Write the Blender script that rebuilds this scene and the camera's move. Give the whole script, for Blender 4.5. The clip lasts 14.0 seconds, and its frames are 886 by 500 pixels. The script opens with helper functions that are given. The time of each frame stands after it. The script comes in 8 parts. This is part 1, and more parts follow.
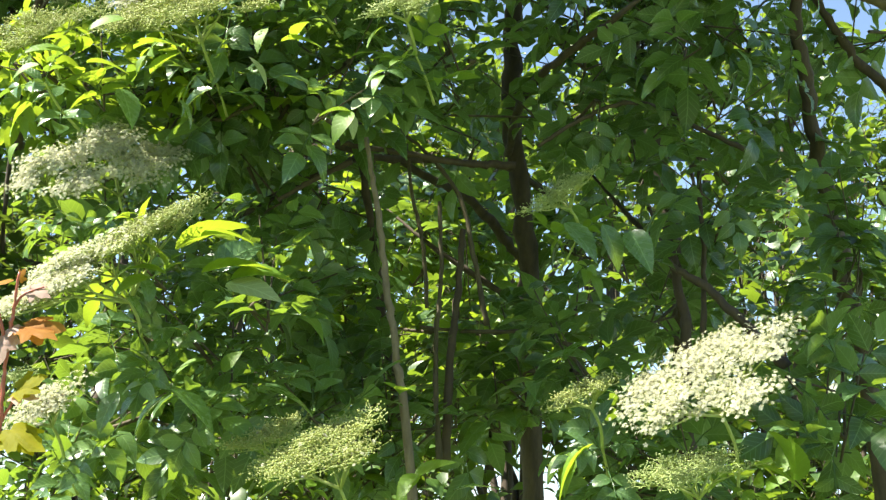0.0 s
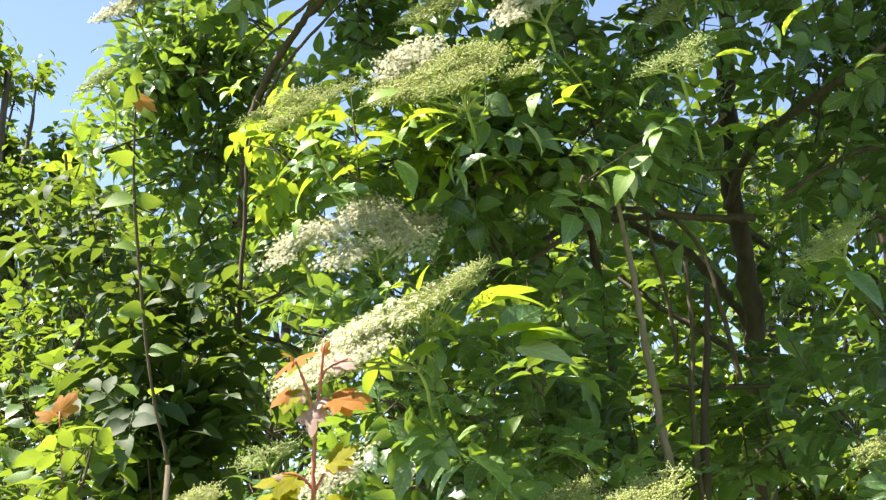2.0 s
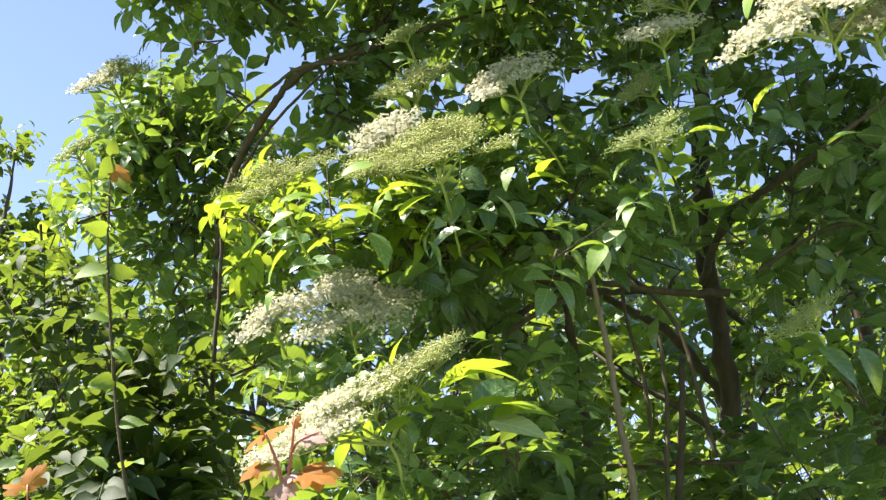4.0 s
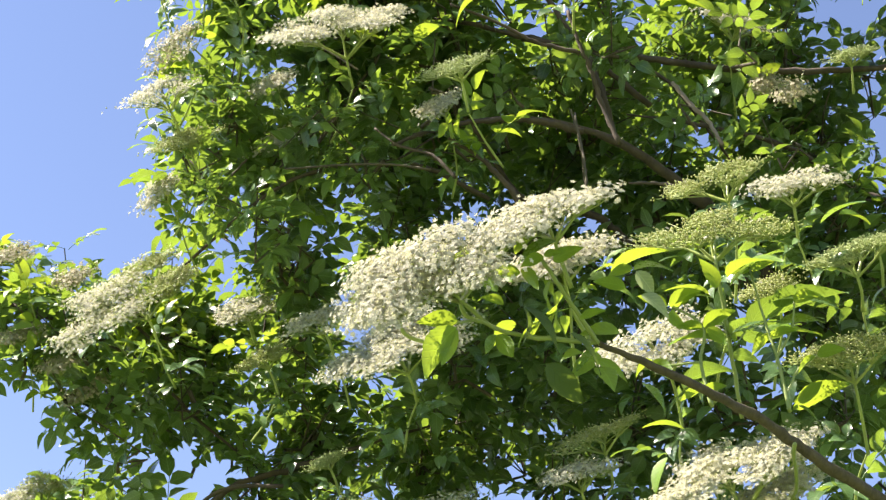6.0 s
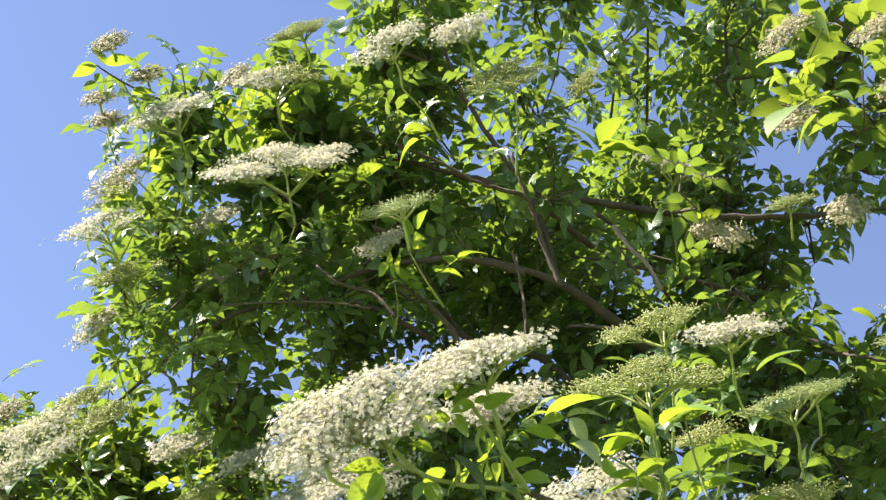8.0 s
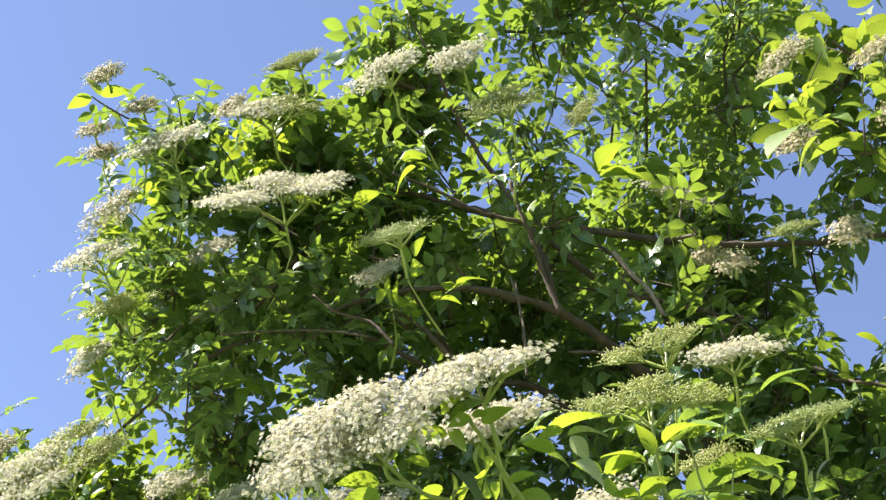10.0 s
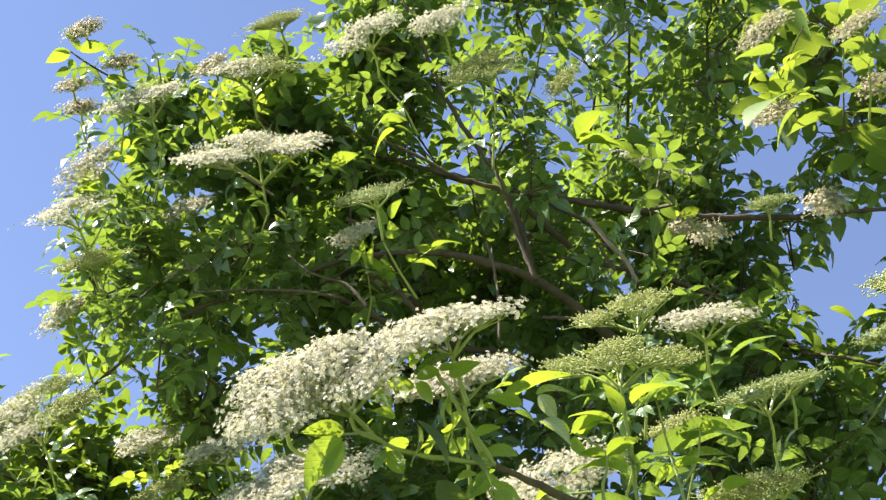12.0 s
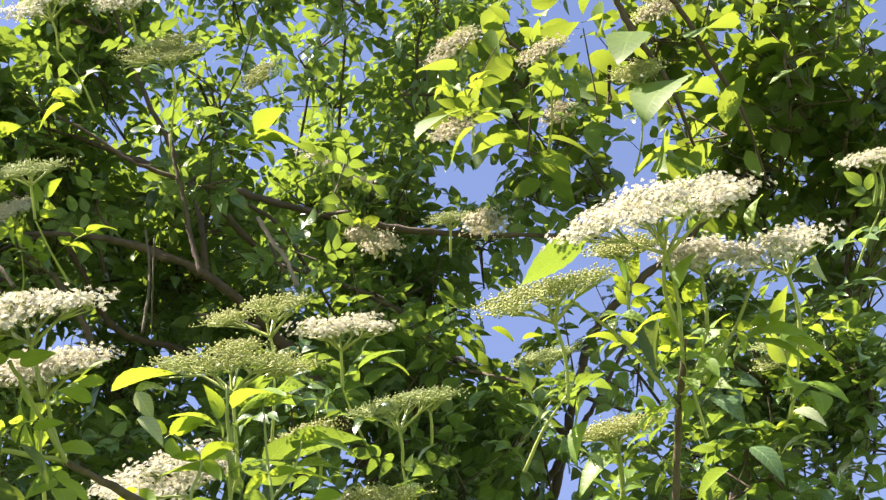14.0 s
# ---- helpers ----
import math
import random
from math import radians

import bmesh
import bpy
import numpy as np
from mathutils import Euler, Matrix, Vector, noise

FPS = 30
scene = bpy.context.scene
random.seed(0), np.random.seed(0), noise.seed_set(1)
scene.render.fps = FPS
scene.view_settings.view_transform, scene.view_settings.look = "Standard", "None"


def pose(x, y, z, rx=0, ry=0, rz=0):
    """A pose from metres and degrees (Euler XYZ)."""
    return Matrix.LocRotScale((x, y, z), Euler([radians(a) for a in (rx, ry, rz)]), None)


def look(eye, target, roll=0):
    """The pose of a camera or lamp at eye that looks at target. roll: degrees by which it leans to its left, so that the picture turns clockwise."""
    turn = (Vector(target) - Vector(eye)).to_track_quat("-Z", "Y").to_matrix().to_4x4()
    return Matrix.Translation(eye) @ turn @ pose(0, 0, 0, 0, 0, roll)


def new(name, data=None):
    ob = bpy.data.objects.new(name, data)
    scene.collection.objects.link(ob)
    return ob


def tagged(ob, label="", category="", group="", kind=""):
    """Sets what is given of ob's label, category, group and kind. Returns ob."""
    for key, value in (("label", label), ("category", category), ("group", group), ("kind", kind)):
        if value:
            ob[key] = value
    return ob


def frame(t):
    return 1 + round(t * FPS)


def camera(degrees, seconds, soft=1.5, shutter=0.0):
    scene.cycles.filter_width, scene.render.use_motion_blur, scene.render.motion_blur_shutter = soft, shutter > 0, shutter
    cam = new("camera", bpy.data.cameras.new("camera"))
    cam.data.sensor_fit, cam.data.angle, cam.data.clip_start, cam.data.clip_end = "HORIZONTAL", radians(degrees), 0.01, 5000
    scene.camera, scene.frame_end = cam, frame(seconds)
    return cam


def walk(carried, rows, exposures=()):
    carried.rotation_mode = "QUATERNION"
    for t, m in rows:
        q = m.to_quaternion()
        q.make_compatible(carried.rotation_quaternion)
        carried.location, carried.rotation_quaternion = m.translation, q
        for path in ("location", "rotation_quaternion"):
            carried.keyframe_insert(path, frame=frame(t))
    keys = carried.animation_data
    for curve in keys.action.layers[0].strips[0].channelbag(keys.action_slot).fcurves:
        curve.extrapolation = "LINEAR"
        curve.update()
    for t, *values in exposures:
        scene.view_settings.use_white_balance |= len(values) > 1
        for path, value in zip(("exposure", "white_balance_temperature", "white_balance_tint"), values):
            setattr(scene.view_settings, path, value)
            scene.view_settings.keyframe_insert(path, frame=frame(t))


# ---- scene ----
# ---- the camera and its way ----
cam = camera(36.40, 14.0, soft=1.35)
PATH = [
    (0, (0.111, 0.370, 1.662), (-0.056, 2.300, 2.161), 1.99),
    (0.5, (0.036, 0.387, 1.622), (-0.183, 2.283, 2.219), 1.85),
    (1, (-0.021, 0.366, 1.635), (-0.253, 2.259, 2.239), 0.88),
    (1.5, (-0.025, 0.364, 1.642), (-0.303, 2.259, 2.219), 0.52),
    (2, (-0.089, 0.348, 1.656), (-0.423, 2.231, 2.241), 0.71),
    (2.2, (-0.087, 0.349, 1.650), (-0.423, 2.236, 2.221), 0.45),
    (4.3, (-0.081, 0.352, 1.661), (-0.369, 2.181, 2.417), 0.78),
    (4.5, (-0.076, 0.338, 1.681), (-0.348, 2.145, 2.494), 0.31),
    (4.7, (-0.074, 0.331, 1.705), (-0.347, 2.112, 2.571), 0.36),
    (5, (-0.074, 0.320, 1.712), (-0.331, 2.065, 2.655), 0.39),
    (5.3, (-0.083, 0.341, 1.740), (-0.310, 2.042, 2.768), -0.66),
    (5.5, (-0.056, 0.302, 1.742), (-0.294, 1.996, 2.778), 0.17),
    (6, (-0.045, 0.299, 1.754), (-0.236, 1.922, 2.906), 0.52),
    (6.5, (-0.031, 0.291, 1.769), (-0.172, 1.870, 2.989), -0.75),
    (7, (-0.023, 0.293, 1.768), (-0.143, 1.850, 3.018), -0.10),
    (7.5, (-0.019, 0.303, 1.766), (-0.129, 1.905, 2.958), -0.10),
    (8, (-0.024, 0.302, 1.769), (-0.138, 1.812, 3.076), 0.11),
    (8.2, (-0.024, 0.301, 1.767), (-0.130, 1.763, 3.127), 0.17),
    (10.3, (-0.019, 0.352, 1.755), (-0.133, 1.809, 3.120), -0.33),
    (10.5, (-0.018, 0.356, 1.753), (-0.129, 1.814, 3.117), -0.41),
    (11, (-0.015, 0.366, 1.745), (-0.099, 1.847, 3.086), -0.71),
    (11.5, (-0.009, 0.367, 1.749), (-0.080, 1.857, 3.081), -0.57),
    (12, (-0.011, 0.363, 1.741), (-0.102, 1.842, 3.084), 0.49),
    (12.5, (-0.016, 0.369, 1.732), (-0.111, 1.857, 3.064), 0.39),
    (13, (-0.001, 0.375, 1.732), (-0.063, 1.895, 3.030), 0.28),
    (13.5, (0.051, 0.399, 1.736), (0.161, 1.894, 3.060), -1.30),
    (14, (0.142, 0.388, 1.764), (0.386, 1.853, 3.104), -3.01),
]
walk(cam, [(t, look(eye, target, roll)) for t, eye, target, roll in PATH], exposures=((0.0, 2.13, 6900, 8), (0.6, 2.25, 6900, 13), (2.2, 2.2, 6900, 17), (4.3, 2.17, 6750, 23), (5.5, 2.07, 6850, 24), (6.4, 1.97, 6720, 24), (12.8, 1.95, 6650, 23), (13.5, 2.04, 6850, 29), (14.0, 2.1, 6900, 31)))

# ---- world and light ----
SUN_ELEV, SUN_AZ = 54.0, -106.0      # height over the horizon; azimuth from +y, negative to -x
world = bpy.data.worlds.new("sky")
scene.world = world
world.use_nodes = True
wn, wl = world.node_tree.nodes, world.node_tree.links
wn.clear()
sky = wn.new("ShaderNodeTexSky")
sky.sky_type = "NISHITA"
sky.sun_disc = False
sky.sun_elevation = radians(SUN_ELEV)
sky.sun_rotation = radians(SUN_AZ)
sky.air_density, sky.dust_density, sky.ozone_density = 1.0, 0.0, 1.5
wback = wn.new("ShaderNodeBackground")
wback.inputs["Strength"].default_value = 0.066
wout = wn.new("ShaderNodeOutputWorld")
wl.new(sky.outputs[0], wback.inputs[0])
wl.new(wback.outputs[0], wout.inputs[0])

sun_data = bpy.data.lights.new("sun", "SUN")
sun_data.energy, sun_data.angle, sun_data.color = 5.0, radians(0.55), (1.0, 0.95, 0.86)
sun = new("sun", sun_data)
sun_way = Vector((math.sin(radians(SUN_AZ)) * math.cos(radians(SUN_ELEV)),
                  math.cos(radians(SUN_AZ)) * math.cos(radians(SUN_ELEV)), math.sin(radians(SUN_ELEV))))
sun.matrix_world = look(sun_way * 60, (0, 0, 0))


# ---- materials ----
def graph(name):
    m = bpy.data.materials.new(name)
    m.use_nodes = True
    t = m.node_tree
    t.nodes.clear()
    return m, t, t.nodes.new("ShaderNodeOutputMaterial")


def node(t, kind, links=(), **values):
    n = t.nodes.new(kind)
    for key, v in values.items():
        n.inputs[key.replace("_", " ")].default_value = v
    for key, src in links:
        t.links.new(src, n.inputs[key])
    return n


def mix_rgb(t, fac, a, b, mode="MIX"):
    n = t.nodes.new("ShaderNodeMix")
    n.data_type, n.blend_type = "RGBA", mode
    for sock, v in ((n.inputs[0], fac), (n.inputs[6], a), (n.inputs[7], b)):
        if hasattr(v, "is_output"):
            t.links.new(v, sock)
        else:
            sock.default_value = v if not isinstance(v, tuple) else (*v, 1.0)
    return n.outputs[2]


def math_node(t, op, a, b=0.0, c=0.0):
    n = t.nodes.new("ShaderNodeMath")
    n.operation = op
    for sock, v in zip(n.inputs, (a, b, c)):
        if hasattr(v, "is_output"):
            t.links.new(v, sock)
        else:
            sock.default_value = v
    return n.outputs[0]


def ramp(t, src, stops):
    n = t.nodes.new("ShaderNodeValToRGB")
    e = n.color_ramp.elements
    while len(e) < len(stops):
        e.new(0.5)
    for el, (pos, col) in zip(e, stops):
        el.position, el.color = pos, (*col, 1.0)
    t.links.new(src, n.inputs[0])
    return n.outputs[0]


def leaf_material(name, dark, mid, light, through_col, share=0.45, rough=0.38, vein=0.35, veins=7.0, gloss=0.5):
    """Leaf blade: upper gloss, green grain, side veins on the blade's own coordinates, light that comes through."""
    m, t, out = graph(name)
    geo = t.nodes.new("ShaderNodeNewGeometry")
    rnd = geo.outputs["Random Per Island"]
    uv = t.nodes.new("ShaderNodeUVMap")
    uv.uv_map = "blade"
    sep = t.nodes.new("ShaderNodeSeparateXYZ")
    t.links.new(uv.outputs[0], sep.inputs[0])
    u, v = sep.outputs[0], sep.outputs[1]
    across = math_node(t, "ABSOLUTE", math_node(t, "SUBTRACT", u, 0.5))
    slant = math_node(t, "SUBTRACT", v, math_node(t, "MULTIPLY", across, 0.55))
    wave = math_node(t, "SINE", math_node(t, "MULTIPLY", slant, veins * 6.2832))
    side = math_node(t, "POWER", math_node(t, "MAXIMUM", wave, 0.0), 10.0)
    midrib = math_node(t, "LESS_THAN", across, 0.022)
    line = math_node(t, "MAXIMUM", math_node(t, "MULTIPLY", side, 0.7), midrib)
    tex = t.nodes.new("ShaderNodeTexCoord")
    grain = node(t, "ShaderNodeTexNoise", [("Vector", tex.outputs["Object"])], Scale=55.0, Detail=4.0)
    blot = node(t, "ShaderNodeTexNoise", [("Vector", tex.outputs["Object"])], Scale=9.0, Detail=2.0)
    base = ramp(t, rnd, ((0.0, dark), (0.55, mid), (1.0, light)))
    base = mix_rgb(t, math_node(t, "MULTIPLY", grain.outputs[0], 0.5), base, mid)
    base = mix_rgb(t, math_node(t, "MULTIPLY", line, vein), base, tuple(min(1, c * 2.2 + 0.02) for c in light))
    bump_h = math_node(t, "ADD", math_node(t, "MULTIPLY", line, -0.8), math_node(t, "MULTIPLY", grain.outputs[0], 0.6))
    bump = node(t, "ShaderNodeBump", [("Height", bump_h)], Strength=0.5, Distance=0.0005)
    rr = math_node(t, "ADD", math_node(t, "MULTIPLY", blot.outputs[0], 0.25), rough - 0.1)
    top = node(t, "ShaderNodeBsdfPrincipled", [("Base Color", base), ("Roughness", rr), ("Normal", bump.outputs[0])])
    top.inputs["Specular IOR Level"].default_value = gloss
    tcol = ramp(t, rnd, ((0.0, tuple(c * 0.8 for c in through_col)), (1.0, tuple(min(1.0, c * 1.15) for c in through_col))))
    tcol = mix_rgb(t, math_node(t, "MULTIPLY", line, 0.22), tcol, tuple(c * 0.4 for c in through_col))
    tcol = mix_rgb(t, math_node(t, "MULTIPLY", blot.outputs[0], 0.35), tcol, tuple(c * 0.65 for c in through_col))
    back = node(t, "ShaderNodeBsdfTranslucent", [("Color", tcol), ("Normal", bump.outputs[0])])
    mx = node(t, "ShaderNodeMixShader", [(1, top.outputs[0]), (2, back.outputs[0])])
    mx.inputs[0].default_value = share
    t.links.new(mx.outputs[0], out.inputs[0])
    return m


def soft_material(name, a, b, c, share=0.3, rough=0.6, scale=120.0, bump_depth=0.0006):
    """Petals, buds and green stalks: three tones by piece, fine grain, a little light through."""
    m, t, out = graph(name)
    geo = t.nodes.new("ShaderNodeNewGeometry")
    tex = t.nodes.new("ShaderNodeTexCoord")
    grain = node(t, "ShaderNodeTexNoise", [("Vector", tex.outputs["Object"])], Scale=scale, Detail=3.0)
    base = ramp(t, geo.outputs["Random Per Island"], ((0.0, a), (0.5, b), (1.0, c)))
    base = mix_rgb(t, math_node(t, "MULTIPLY", grain.outputs[0], 0.4), base, a)
    bump = node(t, "ShaderNodeBump", [("Height", grain.outputs[0])], Strength=0.4, Distance=bump_depth)
    top = node(t, "ShaderNodeBsdfPrincipled", [("Base Color", base), ("Normal", bump.outputs[0])], Roughness=rough)
    back = node(t, "ShaderNodeBsdfTranslucent", [("Color", base)])
    mx = node(t, "ShaderNodeMixShader", [(1, top.outputs[0]), (2, back.outputs[0])])
    mx.inputs[0].default_value = share
    t.links.new(mx.outputs[0], out.inputs[0])
    return m


def bark_material(name, dark, light, scale=1.0):
    m, t, out = graph(name)
    tex = t.nodes.new("ShaderNodeTexCoord")
    mp = node(t, "ShaderNodeMapping", [("Vector", tex.outputs["Object"])])
    mp.inputs["Scale"].default_value = (60 * scale, 60 * scale, 14 * scale)
    furrow = node(t, "ShaderNodeTexNoise", [("Vector", mp.outputs[0])], Scale=1.0, Detail=6.0, Roughness=0.65)
    patch = node(t, "ShaderNodeTexNoise", [("Vector", tex.outputs["Object"])], Scale=7.0 * scale, Detail=3.0)
    col = ramp(t, furrow.outputs[0], ((0.3, dark), (0.7, light)))
    col = mix_rgb(t, math_node(t, "MULTIPLY", patch.outputs[0], 0.5), col, tuple(0.5 * (p + q) for p, q in zip(dark, light)))
    bump = node(t, "ShaderNodeBump", [("Height", furrow.outputs[0])], Strength=0.8, Distance=0.004)
    top = node(t, "ShaderNodeBsdfPrincipled", [("Base Color", col), ("Normal", bump.outputs[0])], Roughness=0.85)
    t.links.new(top.outputs[0], out.inputs[0])
    return m


ELDER = leaf_material("elder_leaf", (0.014, 0.037, 0.015), (0.052, 0.108, 0.043), (0.135, 0.220, 0.075), (0.36, 0.56, 0.050), share=0.245, rough=0.25)
YOUNG = leaf_material("young_leaf", (0.060, 0.13, 0.012), (0.088, 0.18, 0.014), (0.12, 0.22, 0.02), (0.40, 0.54, 0.036), share=0.39, rough=0.48)
BROAD = leaf_material("broad_leaf", (0.045, 0.10, 0.018), (0.07, 0.14, 0.02), (0.10, 0.17, 0.022), (0.35, 0.48, 0.04), share=0.34, veins=9.0, rough=0.58, vein=0.2)
WOODS = leaf_material("woodland_leaf", (0.018, 0.050, 0.010), (0.036, 0.082, 0.014), (0.07, 0.13, 0.018), (0.27, 0.40, 0.03), share=0.32, rough=0.40)
# darkened copy of the elder leaf: its colour stands in for shade
SHADED_ELDER = leaf_material("shaded_elder_leaf", (0.012, 0.034, 0.008), (0.018, 0.046, 0.010), (0.028, 0.064, 0.014), (0.20, 0.30, 0.03), share=0.3, rough=0.62, vein=0.1)
RUSSET = leaf_material("russet_leaf", (0.24, 0.10, 0.026), (0.31, 0.145, 0.036), (0.33, 0.18, 0.05), (0.75, 0.38, 0.07), share=0.5, rough=0.6, vein=0.08, gloss=0.12)
BLUSH = leaf_material("blush_leaf", (0.34, 0.23, 0.20), (0.42, 0.31, 0.27), (0.48, 0.38, 0.33), (0.62, 0.40, 0.28), share=0.4, rough=0.6, vein=0.05, gloss=0.12)
LIME = leaf_material("lime_leaf", (0.14, 0.16, 0.008), (0.19, 0.19, 0.008), (0.25, 0.19, 0.010), (0.70, 0.60, 0.02), share=0.48, rough=0.6, vein=0.08, gloss=0.12)
PALE = leaf_material("pale_leaf", (0.16, 0.22, 0.10), (0.22, 0.28, 0.14), (0.30, 0.35, 0.20), (0.45, 0.55, 0.20), share=0.3)
PETAL = soft_material("cream_petal", (0.375, 0.380, 0.268), (0.445, 0.450, 0.326), (0.505, 0.510, 0.385), share=0.50, bump_depth=0.0003)
BUD = soft_material("green_bud", (0.34, 0.39, 0.10), (0.43, 0.47, 0.17), (0.51, 0.53, 0.27), share=0.45)
GREENBUD = soft_material("dull_green_bud", (0.26, 0.34, 0.11), (0.37, 0.45, 0.17), (0.48, 0.54, 0.25), share=0.3)
FADED = soft_material("faded_petal", (0.28, 0.25, 0.13), (0.38, 0.355, 0.21), (0.47, 0.45, 0.30), share=0.35)
ANTHER = soft_material("yellow_anther", (0.60, 0.57, 0.30), (0.68, 0.66, 0.40), (0.74, 0.73, 0.50), share=0.3)
STALK = soft_material("green_stalk", (0.27, 0.35, 0.09), (0.35, 0.43, 0.13), (0.44, 0.51, 0.19), share=0.2, rough=0.45)
SHOOT = soft_material("green_shoot", (0.15, 0.20, 0.05), (0.20, 0.26, 0.065), (0.25, 0.32, 0.085), share=0.05, rough=0.5)
REDSTALK = soft_material("red_stalk", (0.30, 0.07, 0.05), (0.36, 0.10, 0.07), (0.42, 0.14, 0.10), share=0.1, rough=0.45)
BARK = bark_material("elder_bark", (0.026, 0.020, 0.014), (0.095, 0.070, 0.046))
PALEBARK = bark_material("pale_bark", (0.09, 0.07, 0.052), (0.26, 0.21, 0.16))
TWIG = bark_material("twig_bark", (0.032, 0.026, 0.015), (0.105, 0.084, 0.046), 2.0)


# ---- mesh tools ----
def mesh_of(name, verts, tris, material, uv=None, smooth=True):
    """One mesh from numpy arrays of corners and triangles."""
    me = bpy.data.meshes.new(name)
    nv, nt = len(verts), len(tris)
    me.vertices.add(nv)
    me.vertices.foreach_set("co", np.asarray(verts, np.float32).ravel())
    me.loops.add(nt * 3)
    me.loops.foreach_set("vertex_index", np.asarray(tris, np.int32).ravel())
    me.polygons.add(nt)
    me.polygons.foreach_set("loop_start", np.arange(0, nt * 3, 3, dtype=np.int32))
    me.polygons.foreach_set("use_smooth", np.full(nt, smooth))
    if uv is not None:
        layer = me.uv_layers.new(name="blade")
        layer.data.foreach_set("uv", np.asarray(uv, np.float32)[np.asarray(tris).ravel()].ravel())
    me.update()
    me.validate()
    me.materials.append(material)
    return me


def part(name, data, parent, label=""):
    ob = new(name, data)
    ob.parent = parent
    return tagged(ob, label) if label else ob


def gather(pieces):
    """Joins (verts, tris, uv) pieces into one."""
    vs, ts, us, n = [], [], [], 0
    for p in pieces:
        vs.append(p[0])
        ts.append(p[1] + n)
        us.append(p[2] if len(p) > 2 else np.zeros((len(p[0]), 2)))
        n += len(p[0])
    return np.concatenate(vs), np.concatenate(ts), np.concatenate(us)


def scatter(template, mats):
    """The template at many 4x4 poses, joined."""
    v, f, uv = template
    n = len(mats)
    mats = np.asarray(mats)
    allv = np.einsum("nij,vj->nvi", mats[:, :3, :3], v) + mats[:, None, :3, 3]
    allf = f[None] + (np.arange(n) * len(v))[:, None, None]
    return allv.reshape(-1, 3), allf.reshape(-1, 3), np.tile(uv, (n, 1))


def unit(v):
    v = np.asarray(v, float)
    return v / np.maximum(np.linalg.norm(v, axis=-1, keepdims=True), 1e-9)


def sticks(p0, p1, r0, r1, sides=3):
    """Straight tapered sticks between rows of points."""
    p0, p1 = np.atleast_2d(p0), np.atleast_2d(p1)
    n = len(p0)
    d = unit(p1 - p0)
    h = np.where(np.abs(d[:, 2:3]) > 0.9, np.array([[1.0, 0, 0]]), np.array([[0, 0, 1.0]]))
    a = unit(np.cross(d, h))
    b = np.cross(d, a)
    ang = np.arange(sides) * 2 * np.pi / sides
    ring = np.cos(ang)[None, :, None] * a[:, None] + np.sin(ang)[None, :, None] * b[:, None]
    r0, r1 = np.broadcast_to(r0, (n,)), np.broadcast_to(r1, (n,))
    v = np.concatenate([p0[:, None] + ring * r0[:, None, None], p1[:, None] + ring * r1[:, None, None]], 1)
    i = np.arange(sides)
    j = (i + 1) % sides
    f = np.concatenate([np.stack([i, j, j + sides], 1), np.stack([i, j + sides, i + sides], 1)])
    f = f[None] + (np.arange(n) * 2 * sides)[:, None, None]
    return v.reshape(-1, 3), f.reshape(-1, 3)


def tube(points, radii, sides=8, steps=6, rough=0.0, rng=None):
    """A bent round limb through a few points, capped, with slightly uneven girth."""
    pts = np.asarray(points, float)
    n = len(pts)
    ext = np.concatenate([[2 * pts[0] - pts[1]], pts, [2 * pts[-1] - pts[-2]]])
    out, rad = [], []
    radii = np.interp(np.linspace(0, 1, n), np.linspace(0, 1, len(radii)), radii)
    gap = np.maximum(np.linalg.norm(np.diff(ext, axis=0), axis=1, keepdims=True), 1e-9)
    slope = np.diff(ext, axis=0) / gap
    slope = (slope[:-1] * gap[1:] + slope[1:] * gap[:-1]) / (gap[:-1] + gap[1:])
    for k in range(n - 1):
        b, c, m0, m1 = pts[k], pts[k + 1], slope[k] * gap[k + 1], slope[k + 1] * gap[k + 1]
        for s in np.linspace(0, 1, steps, endpoint=False):
            out.append((2 * s**3 - 3 * s**2 + 1) * b + (s**3 - 2 * s**2 + s) * m0 + (3 * s**2 - 2 * s**3) * c + (s**3 - s**2) * m1)
            rad.append(radii[k] * (1 - s) + radii[k + 1] * s)
    out.append(pts[-1])
    rad.append(radii[-1])
    out, rad = np.array(out), np.array(rad)
    if rng is not None and rough:
        out[1:-1] += rng.normal(0, 2 * rough, (len(out) - 2, 3)) * rad[1:-1, None]
        rad = rad * (1 + rng.normal(0, 0.8 * rough, len(rad)))
    d = unit(np.gradient(out, axis=0))
    side = np.array([0.3, 0.9, 0.2])
    rings = []
    for k in range(len(out)):
        side = unit(side - d[k] * (side @ d[k]))
        b = np.cross(d[k], side)
        wob = 1 + (rng.normal(0, rough, sides) if rng is not None and rough else np.zeros(sides))
        ang = np.arange(sides) * 2 * np.pi / sides
        rings.append(out[k] + rad[k] * wob[:, None] * (np.cos(ang)[:, None] * side + np.sin(ang)[:, None] * b))
    m = len(out)
    v = np.concatenate(rings + [out[:1], out[-1:]])
    i = np.arange(sides)
    j = (i + 1) % sides
    f = []
    for k in range(m - 1):
        o = k * sides
        f += [np.stack([o + i, o + j, o + j + sides], 1), np.stack([o + i, o + j + sides, o + i + sides], 1)]
    f += [np.stack([j, i, np.full(sides, m * sides)], 1),
          np.stack([(m - 1) * sides + i, (m - 1) * sides + j, np.full(sides, m * sides + 1)], 1)]
    return v, np.concatenate(f), np.zeros((len(v), 2))


